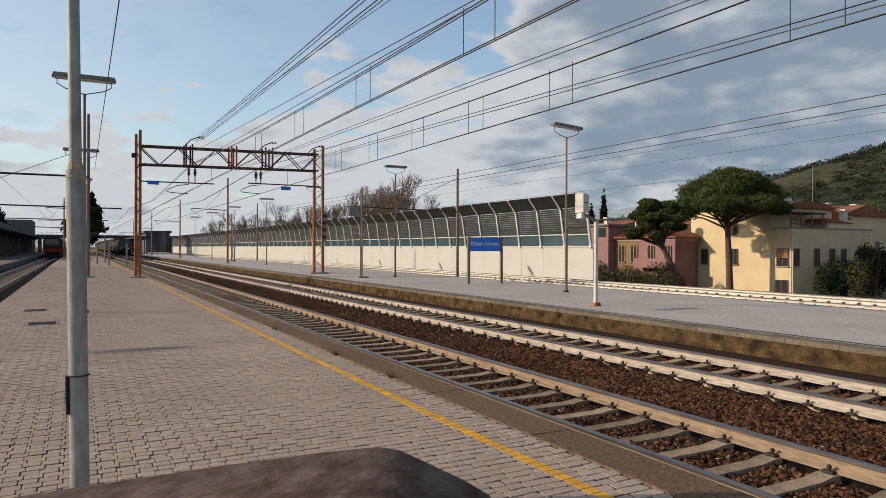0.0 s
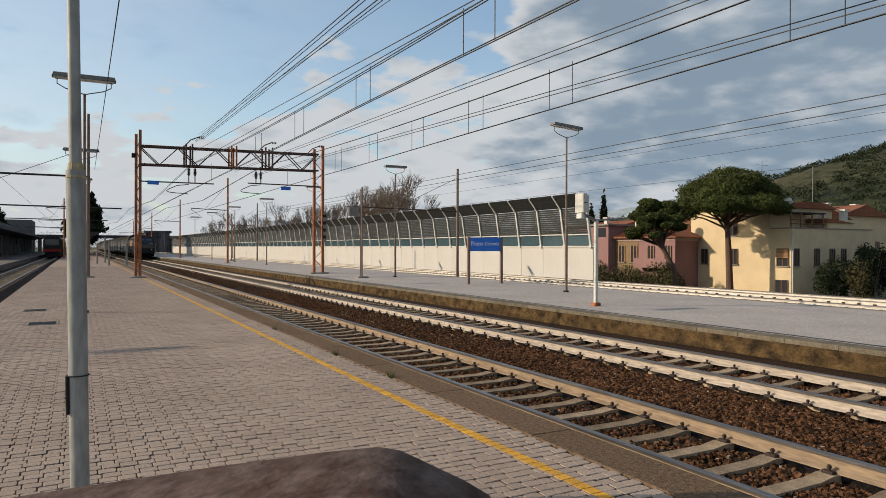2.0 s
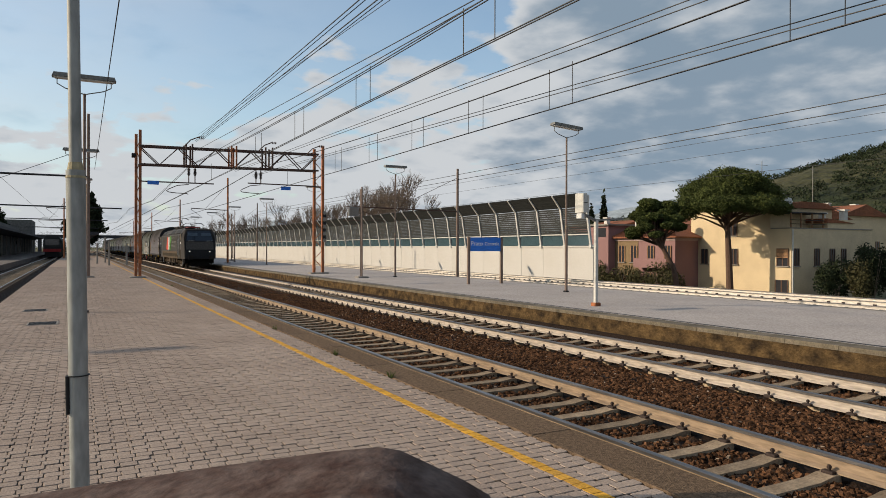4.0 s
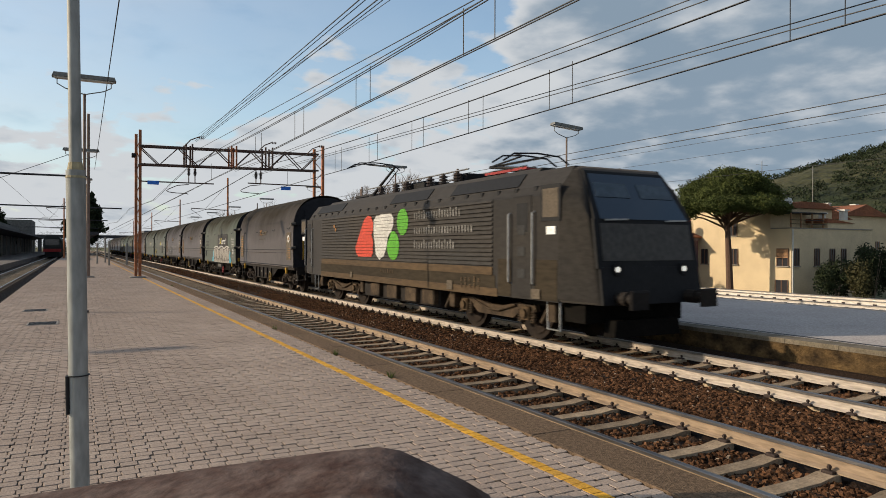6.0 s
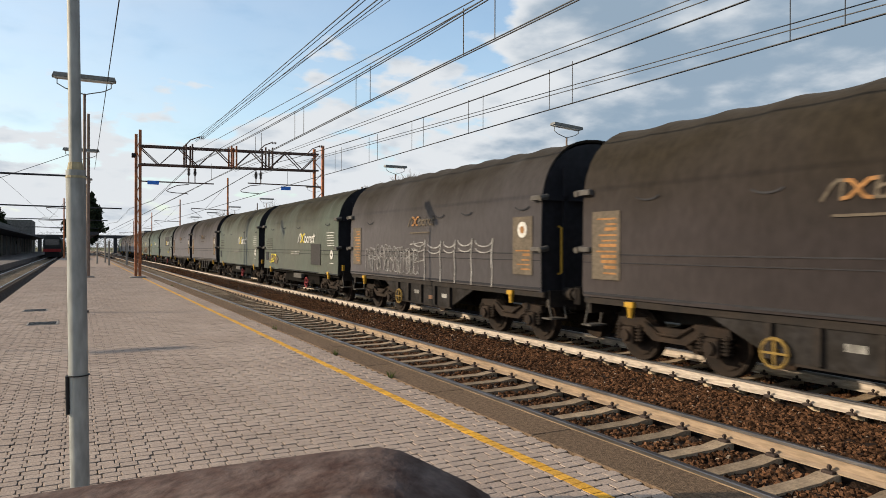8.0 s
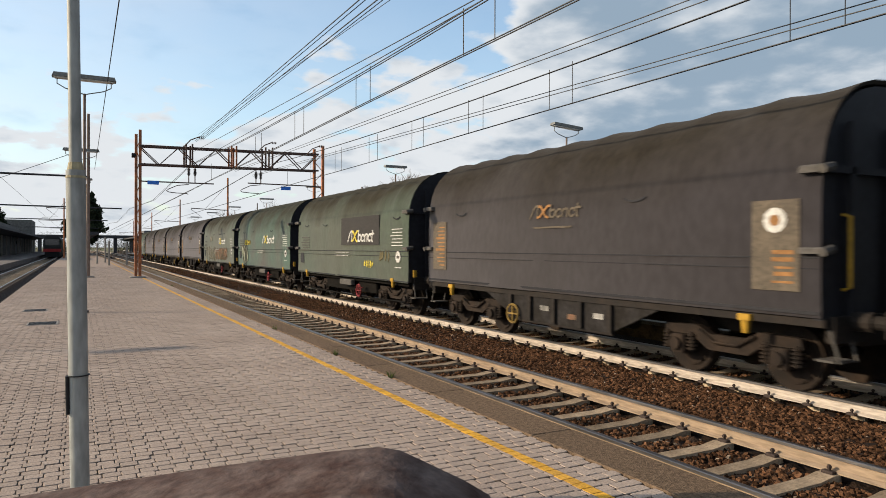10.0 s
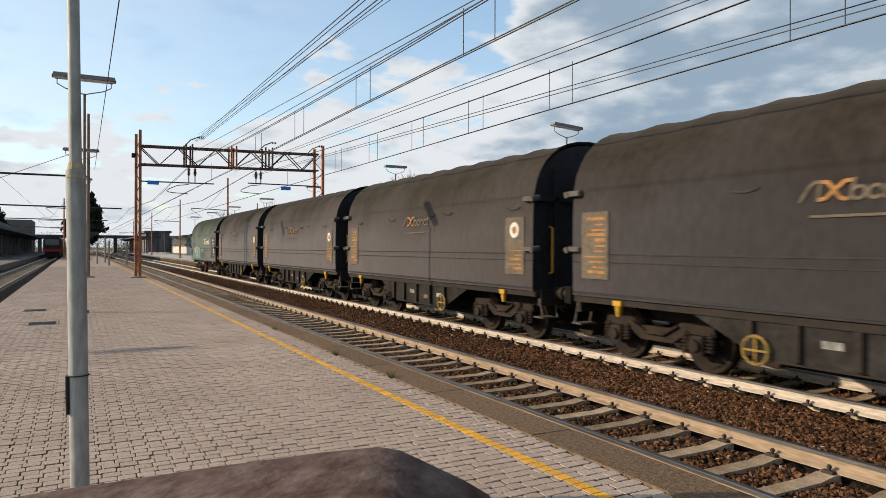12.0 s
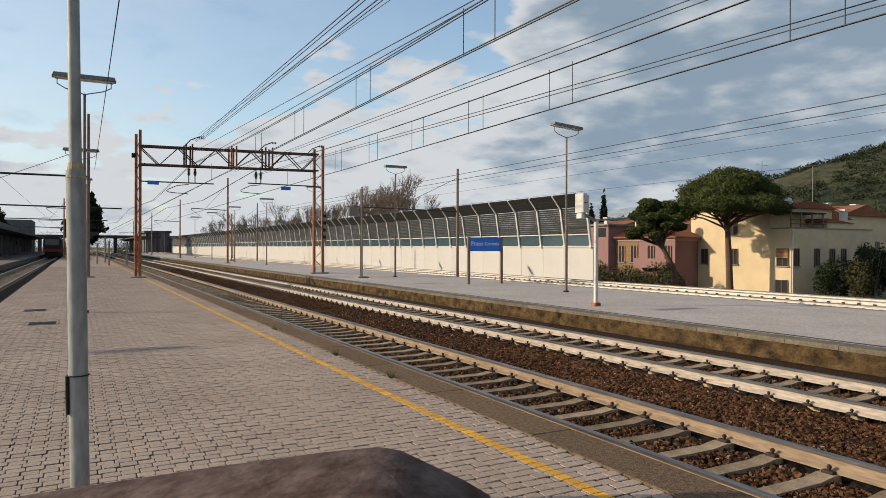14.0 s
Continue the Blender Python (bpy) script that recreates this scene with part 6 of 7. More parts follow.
    m.bar((-1.45, yy, zw - 0.2), (-1.45, yy, zw + 0.2), 0.03, 0.03)
    part("handwheel", m, M["wheel_red" if green else "wheel_yellow"], t, "red brake handwheel" if green else "yellow brake handwheel")
    m = Mesh()
    m.tube((-0.2, 5.2, 0.62), (-0.2, 6.6, 0.62), 0.2, n=12)
    part("air_tank", m, M["frame"], t)
    for yy in (2.35, 9.69):
        bogie(t, yy, 1.8)
    for y, out in ((0.62, -1), (11.42, 1)):
        m = Mesh()
        m.box(-1.3, 1.3, y - 0.06, y + 0.06, 0.78, 1.12)
        part("headstock", m, M["frame"], t)
        buffer_pair(t, y + out * 0.06, out * 1.25)
        for x in (-1.3, 1.3):
            m = Mesh()
            m.path([(x, y, 0.95), (x, y + out * 0.12, 0.55), (x * 0.72, y + out * 0.12, 0.55), (x * 0.72, y, 0.95)], 0.02)
            m.box(min(x, x * 0.7), max(x, x * 0.7), y - 0.05, y + 0.2, 0.535, 0.565)
            part("step", m, M["frame_grey"], t)
    m = Mesh()
    m.tube((0, 11.45, 1.0), (0, 12.04, 1.0), 0.05)
    m.tube((0, 0.0, 1.0), (0, 0.6, 1.0), 0.05)
    part("coupling", m, M["frame"], t)
    X = SIDE - 0.012
    rng = random.Random(seed)
    if not green:
        for y0, front in ((0.92, True), (10.42, False)):
            m = Mesh()
            m.box(X, X + 0.012, y0, y0 + 0.70, 1.42, 2.62)
            pl = part("data_plate", m, M["beige"], t, "dusty beige data panel")
            rows = [(y0 + 0.08, 1.52 + 0.095 * k, 0.54 * rng.uniform(0.45, 1), rng.choice((0.03, 0.03, 0.055))) for k in range(11 if not front else 5)]
            bars(pl, "data_text", X - 0.001, rows, M["orange"])
            if front:
                m = Mesh()
                m.prism([(y0 + 0.35 + 0.17 * math.cos(k * 0.5236), 2.35 + 0.17 * math.sin(k * 0.5236)) for k in range(12)], X - 0.006, X, axis="x")
                part("round_sign", m, M["paint_w"], pl, "round white sign")
                m = Mesh()
                m.prism([(y0 + 0.35 + 0.08 * math.cos(k * 0.785), 2.35 + 0.08 * math.sin(k * 0.785)) for k in range(8)], X - 0.009, X - 0.006, axis="x")
                part("round_sign_mark", m, M["orange"], pl)
        company_mark(t, 6.8, 2.57, 0.32, M["beige"], M["orange"], -1.476)
        bars(t, "small_text", X, [(5.5, 2.36, 1.2, 0.035)], M["beige"])
    else:
        rows = [(1.0, 2.02 + 0.095 * k, 0.85 * rng.uniform(0.8, 1), 0.024) for k in range(6)] + [(1.1, 1.38, 0.4, 0.024)]
        bars(t, "data_text", X, rows, M["paint_w"], "white data lines")
        m = Mesh()
        m.prism([(1.3 + 0.17 * math.cos(k * 0.5236), 1.70 + 0.17 * math.sin(k * 0.5236)) for k in range(12)], X - 0.002, X + 0.004, axis="x")
        part("round_sign", m, M["paint_w"], t, "round white sign")
        m = Mesh()
        m.prism([(1.3 + 0.11 * math.cos(k * 0.785), 1.70 + 0.05 * math.sin(k * 0.785)) for k in range(8)], X - 0.006, X - 0.002, axis="x")
        part("round_sign_mark", m, M["frame_grey"], t)
        m = Mesh()
        m.box(X, X + 0.012, 10.55, 11.0, 1.35, 1.75)
        part("label_holder", m, M["black"], t)
        bars(t, "data_text", X, [(9.8, 1.85 + 0.10 * k, 1.2 * rng.uniform(0.7, 1), 0.035) for k in range(6)], M["frame_grey"])
        company_mark(t, {2: 5.78, 9: 5.36, 16: 5.25}.get(seed, 5.55), 2.17, 0.465, M["paint_w"], M["gold"], -1.488 if seed in (2, 9) else -1.477)
        if seed != 2:
            bars(t, "small_text", X, [(5.3, 1.78, 1.4, 0.04), (5.4, 1.68, 1.3, 0.035)], M["paint_faded"])
    return t


def plaque(t, y0, y1, z0, z1):
    m = Mesh()
    m.box(SIDE - 0.012, SIDE, y0, y1, z0, z1)
    part("dark_panel", m, M["loco"], t, "dark painted panel behind the mark")


def graffiti_outline(t, y0, y1, z, h, seed, material, width=0.03):
    """Sprayed rounded outlines: nested arches and loops of uneven size, no letters."""
    rng = random.Random(seed)
    m = Mesh()
    y = y1
    x = SIDE - 0.011
    while y > y0:
        w = h * rng.uniform(0.34, 0.62)
        kind = rng.randrange(3)
        c = y - w / 2
        top = z + h * rng.uniform(0.72, 0.9)
        if kind == 0:
            stroke(m, [(c + w * 0.5, z + h * 0.04)] + arc(c, top - h * 0.1, w * 0.48, h * 0.2, 0, 180) + [(c - w * 0.52, z)] + arc(c, z + h * 0.08, w * 0.3, h * 0.1, 180, 330), width, x)
            stroke(m, arc(c, top - h * 0.2, w * 0.2, h * 0.12, -20, 330), width * 0.8, x)
        elif kind == 1:
            stroke(m, arc(c, z + h * 0.74, w * 0.45, h * 0.2, 10, 350), width, x)
            stroke(m, arc(c, z + h * 0.27, w * 0.5, h * 0.26, 60, 415), width, x)
        else:
            stroke(m, arc(c, top, w * 0.6, h * 0.16, 190, 350), width, x)
            stroke(m, arc(c - w * 0.1, top - h * 0.16, w * 0.5, h * 0.12, 190, 350), width, x)
            stroke(m, [(c + w * 0.55, z + h * 0.7), (c + w * 0.42, z + h * 0.35), (c + w * 0.5, z)], width, x)
        y -= w * rng.uniform(0.85, 1.1)
    part("graffiti", m, material, t, "sprayed outline graffiti")


def graffiti_scrawl(t, y0, y1, z, h, seed, material, width, pitch):
    """Quick spray strokes: leaning uprights, hooked arches and crossbars, no letters."""
    rng = random.Random(seed)
    m = Mesh()
    x = SIDE - 0.011
    y = y1
    u = rng.uniform
    while y - pitch > y0:
        w = pitch * u(0.6, 0.95)
        lean, top, low = u(-0.12, 0.2) * w, z + h * u(0.8, 1.0), z + h * u(-0.02, 0.12)
        a, b = y, y - w
        kind = rng.randrange(4)
        if kind == 0:
            stroke(m, [(a + lean, low), (a, top - h * 0.1)] + arc(a - w * 0.45, top - h * 0.14, w * 0.45, h * 0.16, 20, 170, 6) + [(b + lean, low + h * u(0.0, 0.35))], width, x)
        elif kind == 1:
            stroke(m, [(a, top), (a + lean, low), (b, low + h * u(0, 0.1))], width, x)
            stroke(m, [(a + w * 0.1, z + h * u(0.4, 0.6)), (b + w * 0.2, z + h * u(0.5, 0.7))], width * 0.8, x)
        elif kind == 2:
            stroke(m, [(a, top - h * 0.05), (b, top)], width, x)
            stroke(m, [(a - w * 0.4, top), (a - w * 0.5 + lean, z + h * 0.5), (b + w * 0.35, low)], width, x)
            stroke(m, [(a - w * 0.1, z + h * u(0.45, 0.6)), (b, z + h * u(0.5, 0.65))], width, x)
        else:
            stroke(m, [(a, top), (a - w * 0.25, low), (a - w * 0.5, z + h * u(0.45, 0.8)), (b + w * 0.2, low), (b, top - h * u(0, 0.2))], width, x)
            stroke(m, arc(a - w * 0.5, top, w * 0.55, h * 0.10, 20, 160, 5), width * 0.8, x)
        y -= pitch * u(0.85, 1.1)
    part("graffiti", m, material, t, "sprayed outline graffiti")


def graffiti_hooks(t, y0, y1, z, h, seed, material, width):
    """Tall hooked strokes with hanging double arcs at their heads, no letters."""
    rng = random.Random(seed)
    m = Mesh()
    x = SIDE - 0.011
    y = y1
    while y - 0.8 > y0:
        w = rng.uniform(0.72, 0.95)
        top = z + h * rng.uniform(0.92, 1.0)
        stroke(m, [(y - 0.12, top)] + arc(y - w * 0.55, top, w * 0.42, h * 0.13, 180, 360, 7)[::-1] + [(y - w + 0.02, top + 0.03)], width, x)
        stroke(m, arc(y - w * 0.55, top - h * 0.16, w * 0.40, h * 0.10, 190, 350, 6), width * 0.9, x)
        stroke(m, [(y - w, top + 0.04), (y - w + 0.07, z + h * 0.62), (y - w + 0.02, z + h * 0.3), (y - w + 0.05, z)], width * 1.2, x)
        y -= w * 1.03
    stroke(m, [(y1 + 0.1, z + h * 0.9), (y1 - 0.7, z + h * 0.95), (y1 - 0.15, z + h * 0.42), (y1 - 0.75, z + h * 0.5)], width, x)
    part("graffiti", m, material, t, "sprayed outline graffiti")


def graffiti_patches(t, y0, y1, z, h, seed, material, count, size):
    """Worn spray paint: many narrow upright blotches with ragged outlines, some running down."""
    rng = random.Random(seed)
    m = Mesh()
    for k in range(count):
        cy = y0 + (y1 - y0) * (k + rng.uniform(0, 1)) / count
        rz = min(h * 0.48, size * rng.uniform(0.8, 3.2))
        blob(m, cy, z + rng.uniform(rz, h - rz), size * rng.uniform(0.35, 1.0), rz, SIDE - 0.007 - 0.001 * (k % 4), seed * 40 + k, wob=0.15)
    tagged(part("graffiti_patch", m, material, t, "worn sprayed paint patches"), kind="stuff")


def sprayed_piece(t):
    """A large sprayed piece: a wavy silver field with dark creases and a pale rim, blue ends behind it."""
    rng = random.Random(77)
    x = SIDE - 0.006
    for y0, y1, e in ((7.3, 8.4, 1), (1.75, 2.7, -1)):
        m = Mesh()
        far, near = (y1, y0) if e > 0 else (y0, y1)
        m.prism([(near, 1.0), (far, 1.02), (far - e * 0.12, 1.28), (far - e * 0.42, 1.36), (far - e * 0.30, 1.62), (far - e * 0.58, 1.76), (near, 1.66)], x, x + 0.006, axis="x")
        part("graffiti_fill", m, M["paint_b"], t, "sprayed blue end of a painted piece")
    top = [(2.42 + 5.28 * k / 22, 1.80 + 0.20 * abs(math.sin(k * 0.41 + 0.4)) ** 0.6 + rng.uniform(-0.03, 0.03)) for k in range(23)]
    m = Mesh()
    m.prism(top + [(7.70, 0.99), (2.42, 0.99)], x - 0.006, x, axis="x")
    part("graffiti_fill", m, M["silver"], t, "silver sprayed field of a painted piece")
    m = Mesh()
    stroke(m, [(y, z + 0.02) for y, z in top] + [(7.72, 1.5), (7.6, 1.02)], 0.05, x - 0.010)
    stroke(m, [(2.42, 1.9), (2.34, 1.6), (2.62, 1.42), (2.46, 1.02)], 0.05, x - 0.010)
    part("graffiti_rim", m, M["paint_w"], t, "pale sprayed rim")
    m = Mesh()
    stroke(m, [(y, z - 0.06) for y, z in top], 0.035, x - 0.009)
    for k in range(9):
        c = 2.75 + k * 0.56 + rng.uniform(-0.1, 0.1)
        lean = rng.uniform(-0.22, 0.22)
        stroke(m, [(c + lean, 1.84), (c + lean * 0.4, 1.6), (c + rng.uniform(-0.15, 0.15), 1.32), (c - lean, 1.03)], rng.uniform(0.018, 0.04), x - 0.011)
        if k % 2:
            stroke(m, arc(c + 0.2, 1.24, 0.2, 0.14, rng.uniform(0, 60), rng.uniform(190, 300), 7), 0.028, x - 0.012)
        else:
            stroke(m, [(c - 0.2, 1.15), (c + 0.05, 1.27), (c + 0.36, 1.10)], 0.022, x - 0.012)
    part("graffiti_line", m, M["paint_k"], t, "dark sprayed lines")


def graffiti_fill(t, y0, y1, z, h, seed, fill, line, count):
    rng = random.Random(seed)
    m, o = Mesh(), Mesh()
    for k in range(count):
        cy = y0 + (y1 - y0) * (k + 0.5) / count
        ry, rz = (y1 - y0) / count * rng.uniform(0.55, 0.75), h / 2 * rng.uniform(0.8, 1.1)
        edge = blob(m, cy, z + h / 2, ry * 1.15, rz, SIDE - 0.014 - 0.002 * (k % 3), seed + k)
        a = rng.randrange(26)
        stroke(o, (edge + edge)[a:a + rng.randrange(13, 22)], 0.04, SIDE - 0.027)
        p = (cy - ry * rng.uniform(0.2, 0.8), z + h * rng.uniform(0.1, 0.35))
        turn = [p]
        for _ in range(4):
            p = (p[0] + ry * rng.uniform(-0.1, 0.55), z + h * rng.uniform(0.12, 0.9))
            turn.append(p)
        stroke(o, turn, rng.uniform(0.025, 0.045), SIDE - 0.028)
    part("graffiti_fill", m, fill, t, "sprayed graffiti shapes")
    part("graffiti_line", o, line, t, "sprayed graffiti outlines")


def loco():
    """The electric locomotive: rear coupling at y = 0, front buffers at y = -19.5."""
    t = tagged(empty("locomotive"), "dirty dark grey electric locomotive with red, white and green shapes", "locomotive")
    yr, yf = -0.75, -18.75
    m = Mesh()
    side = [(-1.49, 0.92), (1.49, 0.92), (1.49, 3.02), (1.38, 3.22), (1.10, 3.58), (-1.10, 3.58), (-1.38, 3.22), (-1.49, 3.02)]
    m.prism(side, yr - 1.0, yf + 1.0)
    part("body", m, M["loco"], t)
    # cab ends, drawn in towards the nose and raked back above
    for yc, yn, e in ((yf + 1.0, yf, -1), (yr - 1.0, yr, 1)):
        m = Mesh()
        lo = [(-1.49, 0.92), (1.49, 0.92), (1.49, 3.02), (1.38, 3.22), (1.10, 3.58), (-1.10, 3.58), (-1.38, 3.22), (-1.49, 3.02)]
        back = [(x, yc, z) for x, z in lo]
        nose = [(-1.30, yn + e * 0.0, 0.92), (1.30, yn, 0.92), (1.30, yn - e * 0.28, 2.55), (1.25, yn - e * 0.60, 3.1), (1.0, yn - e * 0.90, 3.53),
                (-1.0, yn - e * 0.90, 3.53), (-1.25, yn - e * 0.60, 3.1), (-1.30, yn - e * 0.28, 2.55)]
        m.add(back + nose, [(i, (i + 1) % 8, 8 + (i + 1) % 8, 8 + i) for i in range(8)] + [tuple(range(8, 16))])
        cab = part("cab", m, M["loco"], t)
        soft_edge = cab.modifiers.new("rounded_edges", "BEVEL")
        soft_edge.width, soft_edge.segments, soft_edge.limit_method, soft_edge.angle_limit = 0.10, 3, "ANGLE", radians(12)
        f = lambda x, z, off: (x, (yn - e * (0.0 if z < 0.92 else (z - 0.92) / 1.63 * 0.28 if z < 2.55 else 0.28 + (z - 2.55) / 0.98 * 0.62)) + e * off, z)
        for name, pts, mm, lab in (("screen_frame", [(-1.24, 2.5), (1.24, 2.5), (1.02, 3.48), (-1.02, 3.48)], "loco_dark", "black surround of the windscreen"),
                                   ("windscreen", [(-1.12, 2.52), (1.12, 2.52), (0.97, 3.42), (-0.97, 3.42)], "screen", "dark raked windscreen"),
                                   ("nose_panel", [(-1.16, 1.74), (1.16, 1.74), (1.14, 2.44), (-1.14, 2.44)], "nose", "glossy dark grey nose panel"),
                                   ("sun_blind", [(-1.0, 2.95), (-0.14, 2.95), (-0.14, 3.24), (-0.94, 3.24)], "blind", "pale blind behind the windscreen"),
                                   ("sun_blind", [(0.14, 2.95), (1.0, 2.95), (0.94, 3.24), (0.14, 3.24)], "blind", "pale blind behind the windscreen"),
                                   ("front_frame", [(-1.29, 1.6), (1.29, 1.6), (1.27, 2.52), (-1.27, 2.52)], "loco_dark", "black frame round the nose"),
                                   ("buffer_panel", [(-1.27, 0.93), (1.27, 0.93), (1.25, 1.62), (-1.25, 1.62)], "loco_dark", "black lower front")):
            p = Mesh()
            n = len(pts)
            off = {"front_frame": 0.02, "screen_frame": 0.02, "sun_blind": 0.042}.get(name, 0.035)
            p.add([f(x, z, off) for x, z in pts] + [f(x, z, -0.05) for x, z in pts],
                  [tuple(range(n)), tuple(range(2 * n - 1, n - 1, -1))] + [(i, n + i, n + (i + 1) % n, (i + 1) % n) for i in range(n)])
            part(name, p, M[mm], cab, lab)
        for x in (-0.85, 0.85):
            p = Mesh()
            q = f(x, 1.58, 0.03)
            p.tube(q, (q[0], q[1] + e * 0.05, q[2]), 0.13, n=14)
            part("lamp_housing", p, M["loco_dark"], cab)
            p = Mesh()
            p.tube((q[0] - 0.03, q[1], q[2]), (q[0] - 0.03, q[1] + e * 0.06, q[2]), 0.055, n=14)
            part("headlight", p, M["lamp_on"] if e < 0 else M["paint_r"], cab, "lit round headlight" if e < 0 else "red tail light")
            p = Mesh()
            q = f(x * 0.9, 2.50, 0.05)
            p.bar((q[0] - 0.25, q[1], q[2]), (q[0] + 0.3, q[1], q[2] + 0.02), 0.03, 0.03)
            part("wiper", p, M["steel"], cab)
        p = Mesh()
        p.prism([(-0.85, 0.30), (0.85, 0.30), (0.80, 0.62), (-0.80, 0.62)], min(yn - e * 0.15, yn - e * 0.45), max(yn - e * 0.15, yn - e * 0.45))
        p.box(-1.25, 1.25, min(yn - e * 0.5, yn - e * 1.1), max(yn - e * 0.5, yn - e * 1.1), 0.55, 0.93)
        part("snow_plough", p, M["shade_black"], cab, "black plough under the front")
        buffer_pair(t, yn, e * 1.25)
        # steps
        for x in (-1.28, 1.28):
            p = Mesh()
            p.path([(x, yn - e * 1.2, 0.9), (x, yn - e * 1.2, 0.35), (x, yn - e * 1.6, 0.35), (x, yn - e * 1.6, 0.9)], 0.03)
            part("step_frame", p, M["steel"], cab)
        # driver's door with handrails and window
        dy = (-16.55, -1.9)[e > 0]
        for s in (-1, 1):
            x = s * 1.49
            p = Mesh()
            p.box(min(x, x + s * 0.015), max(x, x + s * 0.015), dy - 0.32, dy + 0.32, 0.98, 3.05, cut=0.006)
            door = part("door", p, M["loco"], t, "dark grey cab door")
            p = Mesh()
            p.box(min(x, x + s * 0.02), max(x, x + s * 0.02), dy - 0.2, dy + 0.2, 2.3, 2.9, cut=0.006)
            part("door_window", p, M["loco_dark"], door)
            for hy in (dy - 0.43, dy + 0.43):
                p = Mesh()
                p.path([(x, hy, 1.22), (x + s * 0.07, hy, 1.25), (x + s * 0.07, hy, 2.68), (x, hy, 2.71)], 0.022)
                part("handrail", p, M["steel"], door, "pale vertical handrail")
            wy = (-17.5, -1.05)[e > 0]
            p = Mesh()
            p.box(min(x, x + s * 0.012), max(x, x + s * 0.012), wy - 0.32, wy + 0.32, 2.5, 3.22 if e < 0 else 3.1, cut=0.006)
            wf = part("side_window", p, M["loco_dark"], t)
            p = Mesh()
            p.box(min(x, x + s * 0.018), max(x, x + s * 0.018), wy - 0.25, wy + 0.25, 2.58, 3.14 if e < 0 else 3.02, cut=0.004)
            part("pane", p, M["beige"], wf, "pale blind in the window")
            p = Mesh()
            p.box(min(x, x + s * 0.016), max(x, x + s * 0.016), wy - 0.16, wy + 0.12, 2.24, 2.40)
            part("white_plate", p, M["white"], t, "small white plate")
    # ribbed panels along the sides
    for s in (-1, 1):
        x = s * 1.49
        m = Mesh()
        for k in range(15):
            z = 1.58 + k * 0.10
            m.prism([(x - s * 0.002, z), (x + s * 0.034, z), (x + s * 0.030, z + 0.02), (x + s * 0.004, z + 0.072), (x - s * 0.002, z + 0.072)], -15.4, -3.4)
        part("rib_panel", m, M["loco_rib"], t)
        m = Mesh()
        m.box(min(x, x + s * 0.022), max(x, x + s * 0.022), -15.4, -3.4, 1.37, 1.55)
        part("dirt_band", m, M["loco_band"], t, "dusty brown band along the ribs")
        m = Mesh()
        m.box(min(x, x + s * 0.012), max(x, x + s * 0.012), -15.6, -3.3, 0.90, 1.08)
        part("lower_band", m, M["loco_band"], t)
        m = Mesh()
        m.box(min(x, x + s * 0.008), max(x, x + s * 0.008), -15.5, -3.3, 1.085, 1.365)
        part("skirt_plate", m, M["loco_skirt"], t, "dusty lower body plate")
        for ya, yb in ((-17.72, -16.98), (-16.12, -15.62)):
            m = Mesh()
            m.box(min(x, x + s * 0.008), max(x, x + s * 0.008), ya, yb, 0.94, 1.74)
            part("dirt_band", m, M["loco_skirt"], t, "dusty brown lower cab side")
    # painted shapes, cut to the ribs
    X = -1.49 - 0.036

    def shape(outline, name, mm, lab):
        mesh = Mesh()
        zs = [z for _, z in outline]
        for k in range(60):
            za = 1.58 + (k // 4) * 0.10 + (k % 4) * 0.0225
            zb = za + 0.0225
            zm = (za + zb) / 2
            if not (min(zs) < zm < max(zs)):
                continue
            cross = []
            n = len(outline)
            for i in range(n):
                (ya, z1), (yb, z2) = outline[i], outline[(i + 1) % n]
                if (z1 - zm) * (z2 - zm) < 0:
                    cross.append(ya + (yb - ya) * (zm - z1) / (z2 - z1))
            cross.sort()
            for c0, c1 in zip(cross[::2], cross[1::2]):
                mesh.box(X, X + 0.012, c0, c1, za, zb)
        tagged(part(name, mesh, M[mm], t, lab), lab, kind="stuff")

    def circle(cy, cz, ry, rz, n=24):
        return [(cy + ry * math.cos(2 * math.pi * i / n), cz + rz * math.sin(2 * math.pi * i / n)) for i in range(n)]

    shape([(-8.05, 2.98), (-8.35, 2.93), (-8.50, 2.75), (-8.48, 2.5), (-8.36, 2.36), (-8.5, 2.2), (-8.48, 1.8), (-8.35, 1.66), (-7.3, 1.66), (-7.05, 1.78), (-7.0, 2.0), (-7.75, 2.85)],
          "red_shape", "paint_r", "rounded red painted shape")
    shape([(-8.75, 2.95), (-9.85, 2.98), (-10.05, 2.85), (-10.05, 2.65), (-9.35, 1.72), (-9.0, 1.60), (-8.75, 1.75), (-8.56, 2.4), (-8.56, 2.8)],
          "white_shape", "paint_w", "rounded white painted shape")
    shape(circle(-10.02, 2.03, 0.43, 0.42), "green_shape", "paint_g", "round green painted shape")
    shape(circle(-10.68, 2.70, 0.37, 0.38), "green_shape", "paint_g", "round green painted shape")
    # company lettering as plain pale bars
    rows = []
    for z, count, seed in ((2.74, 9, 3), (2.34, 11, 4), (1.95, 8, 5)):
        rl = random.Random(seed)
        for k in range(count):
            y = -11.45 - k * 0.29
            rows += [(y - 0.045, z, 0.04, 0.17 * rl.choice((1, 1, 1.35))), (y - 0.19, z, 0.04, 0.17)]
    bars(t, "plain_lettering", X, rows, M["paint_faded"], "plain pale bars of lettering")
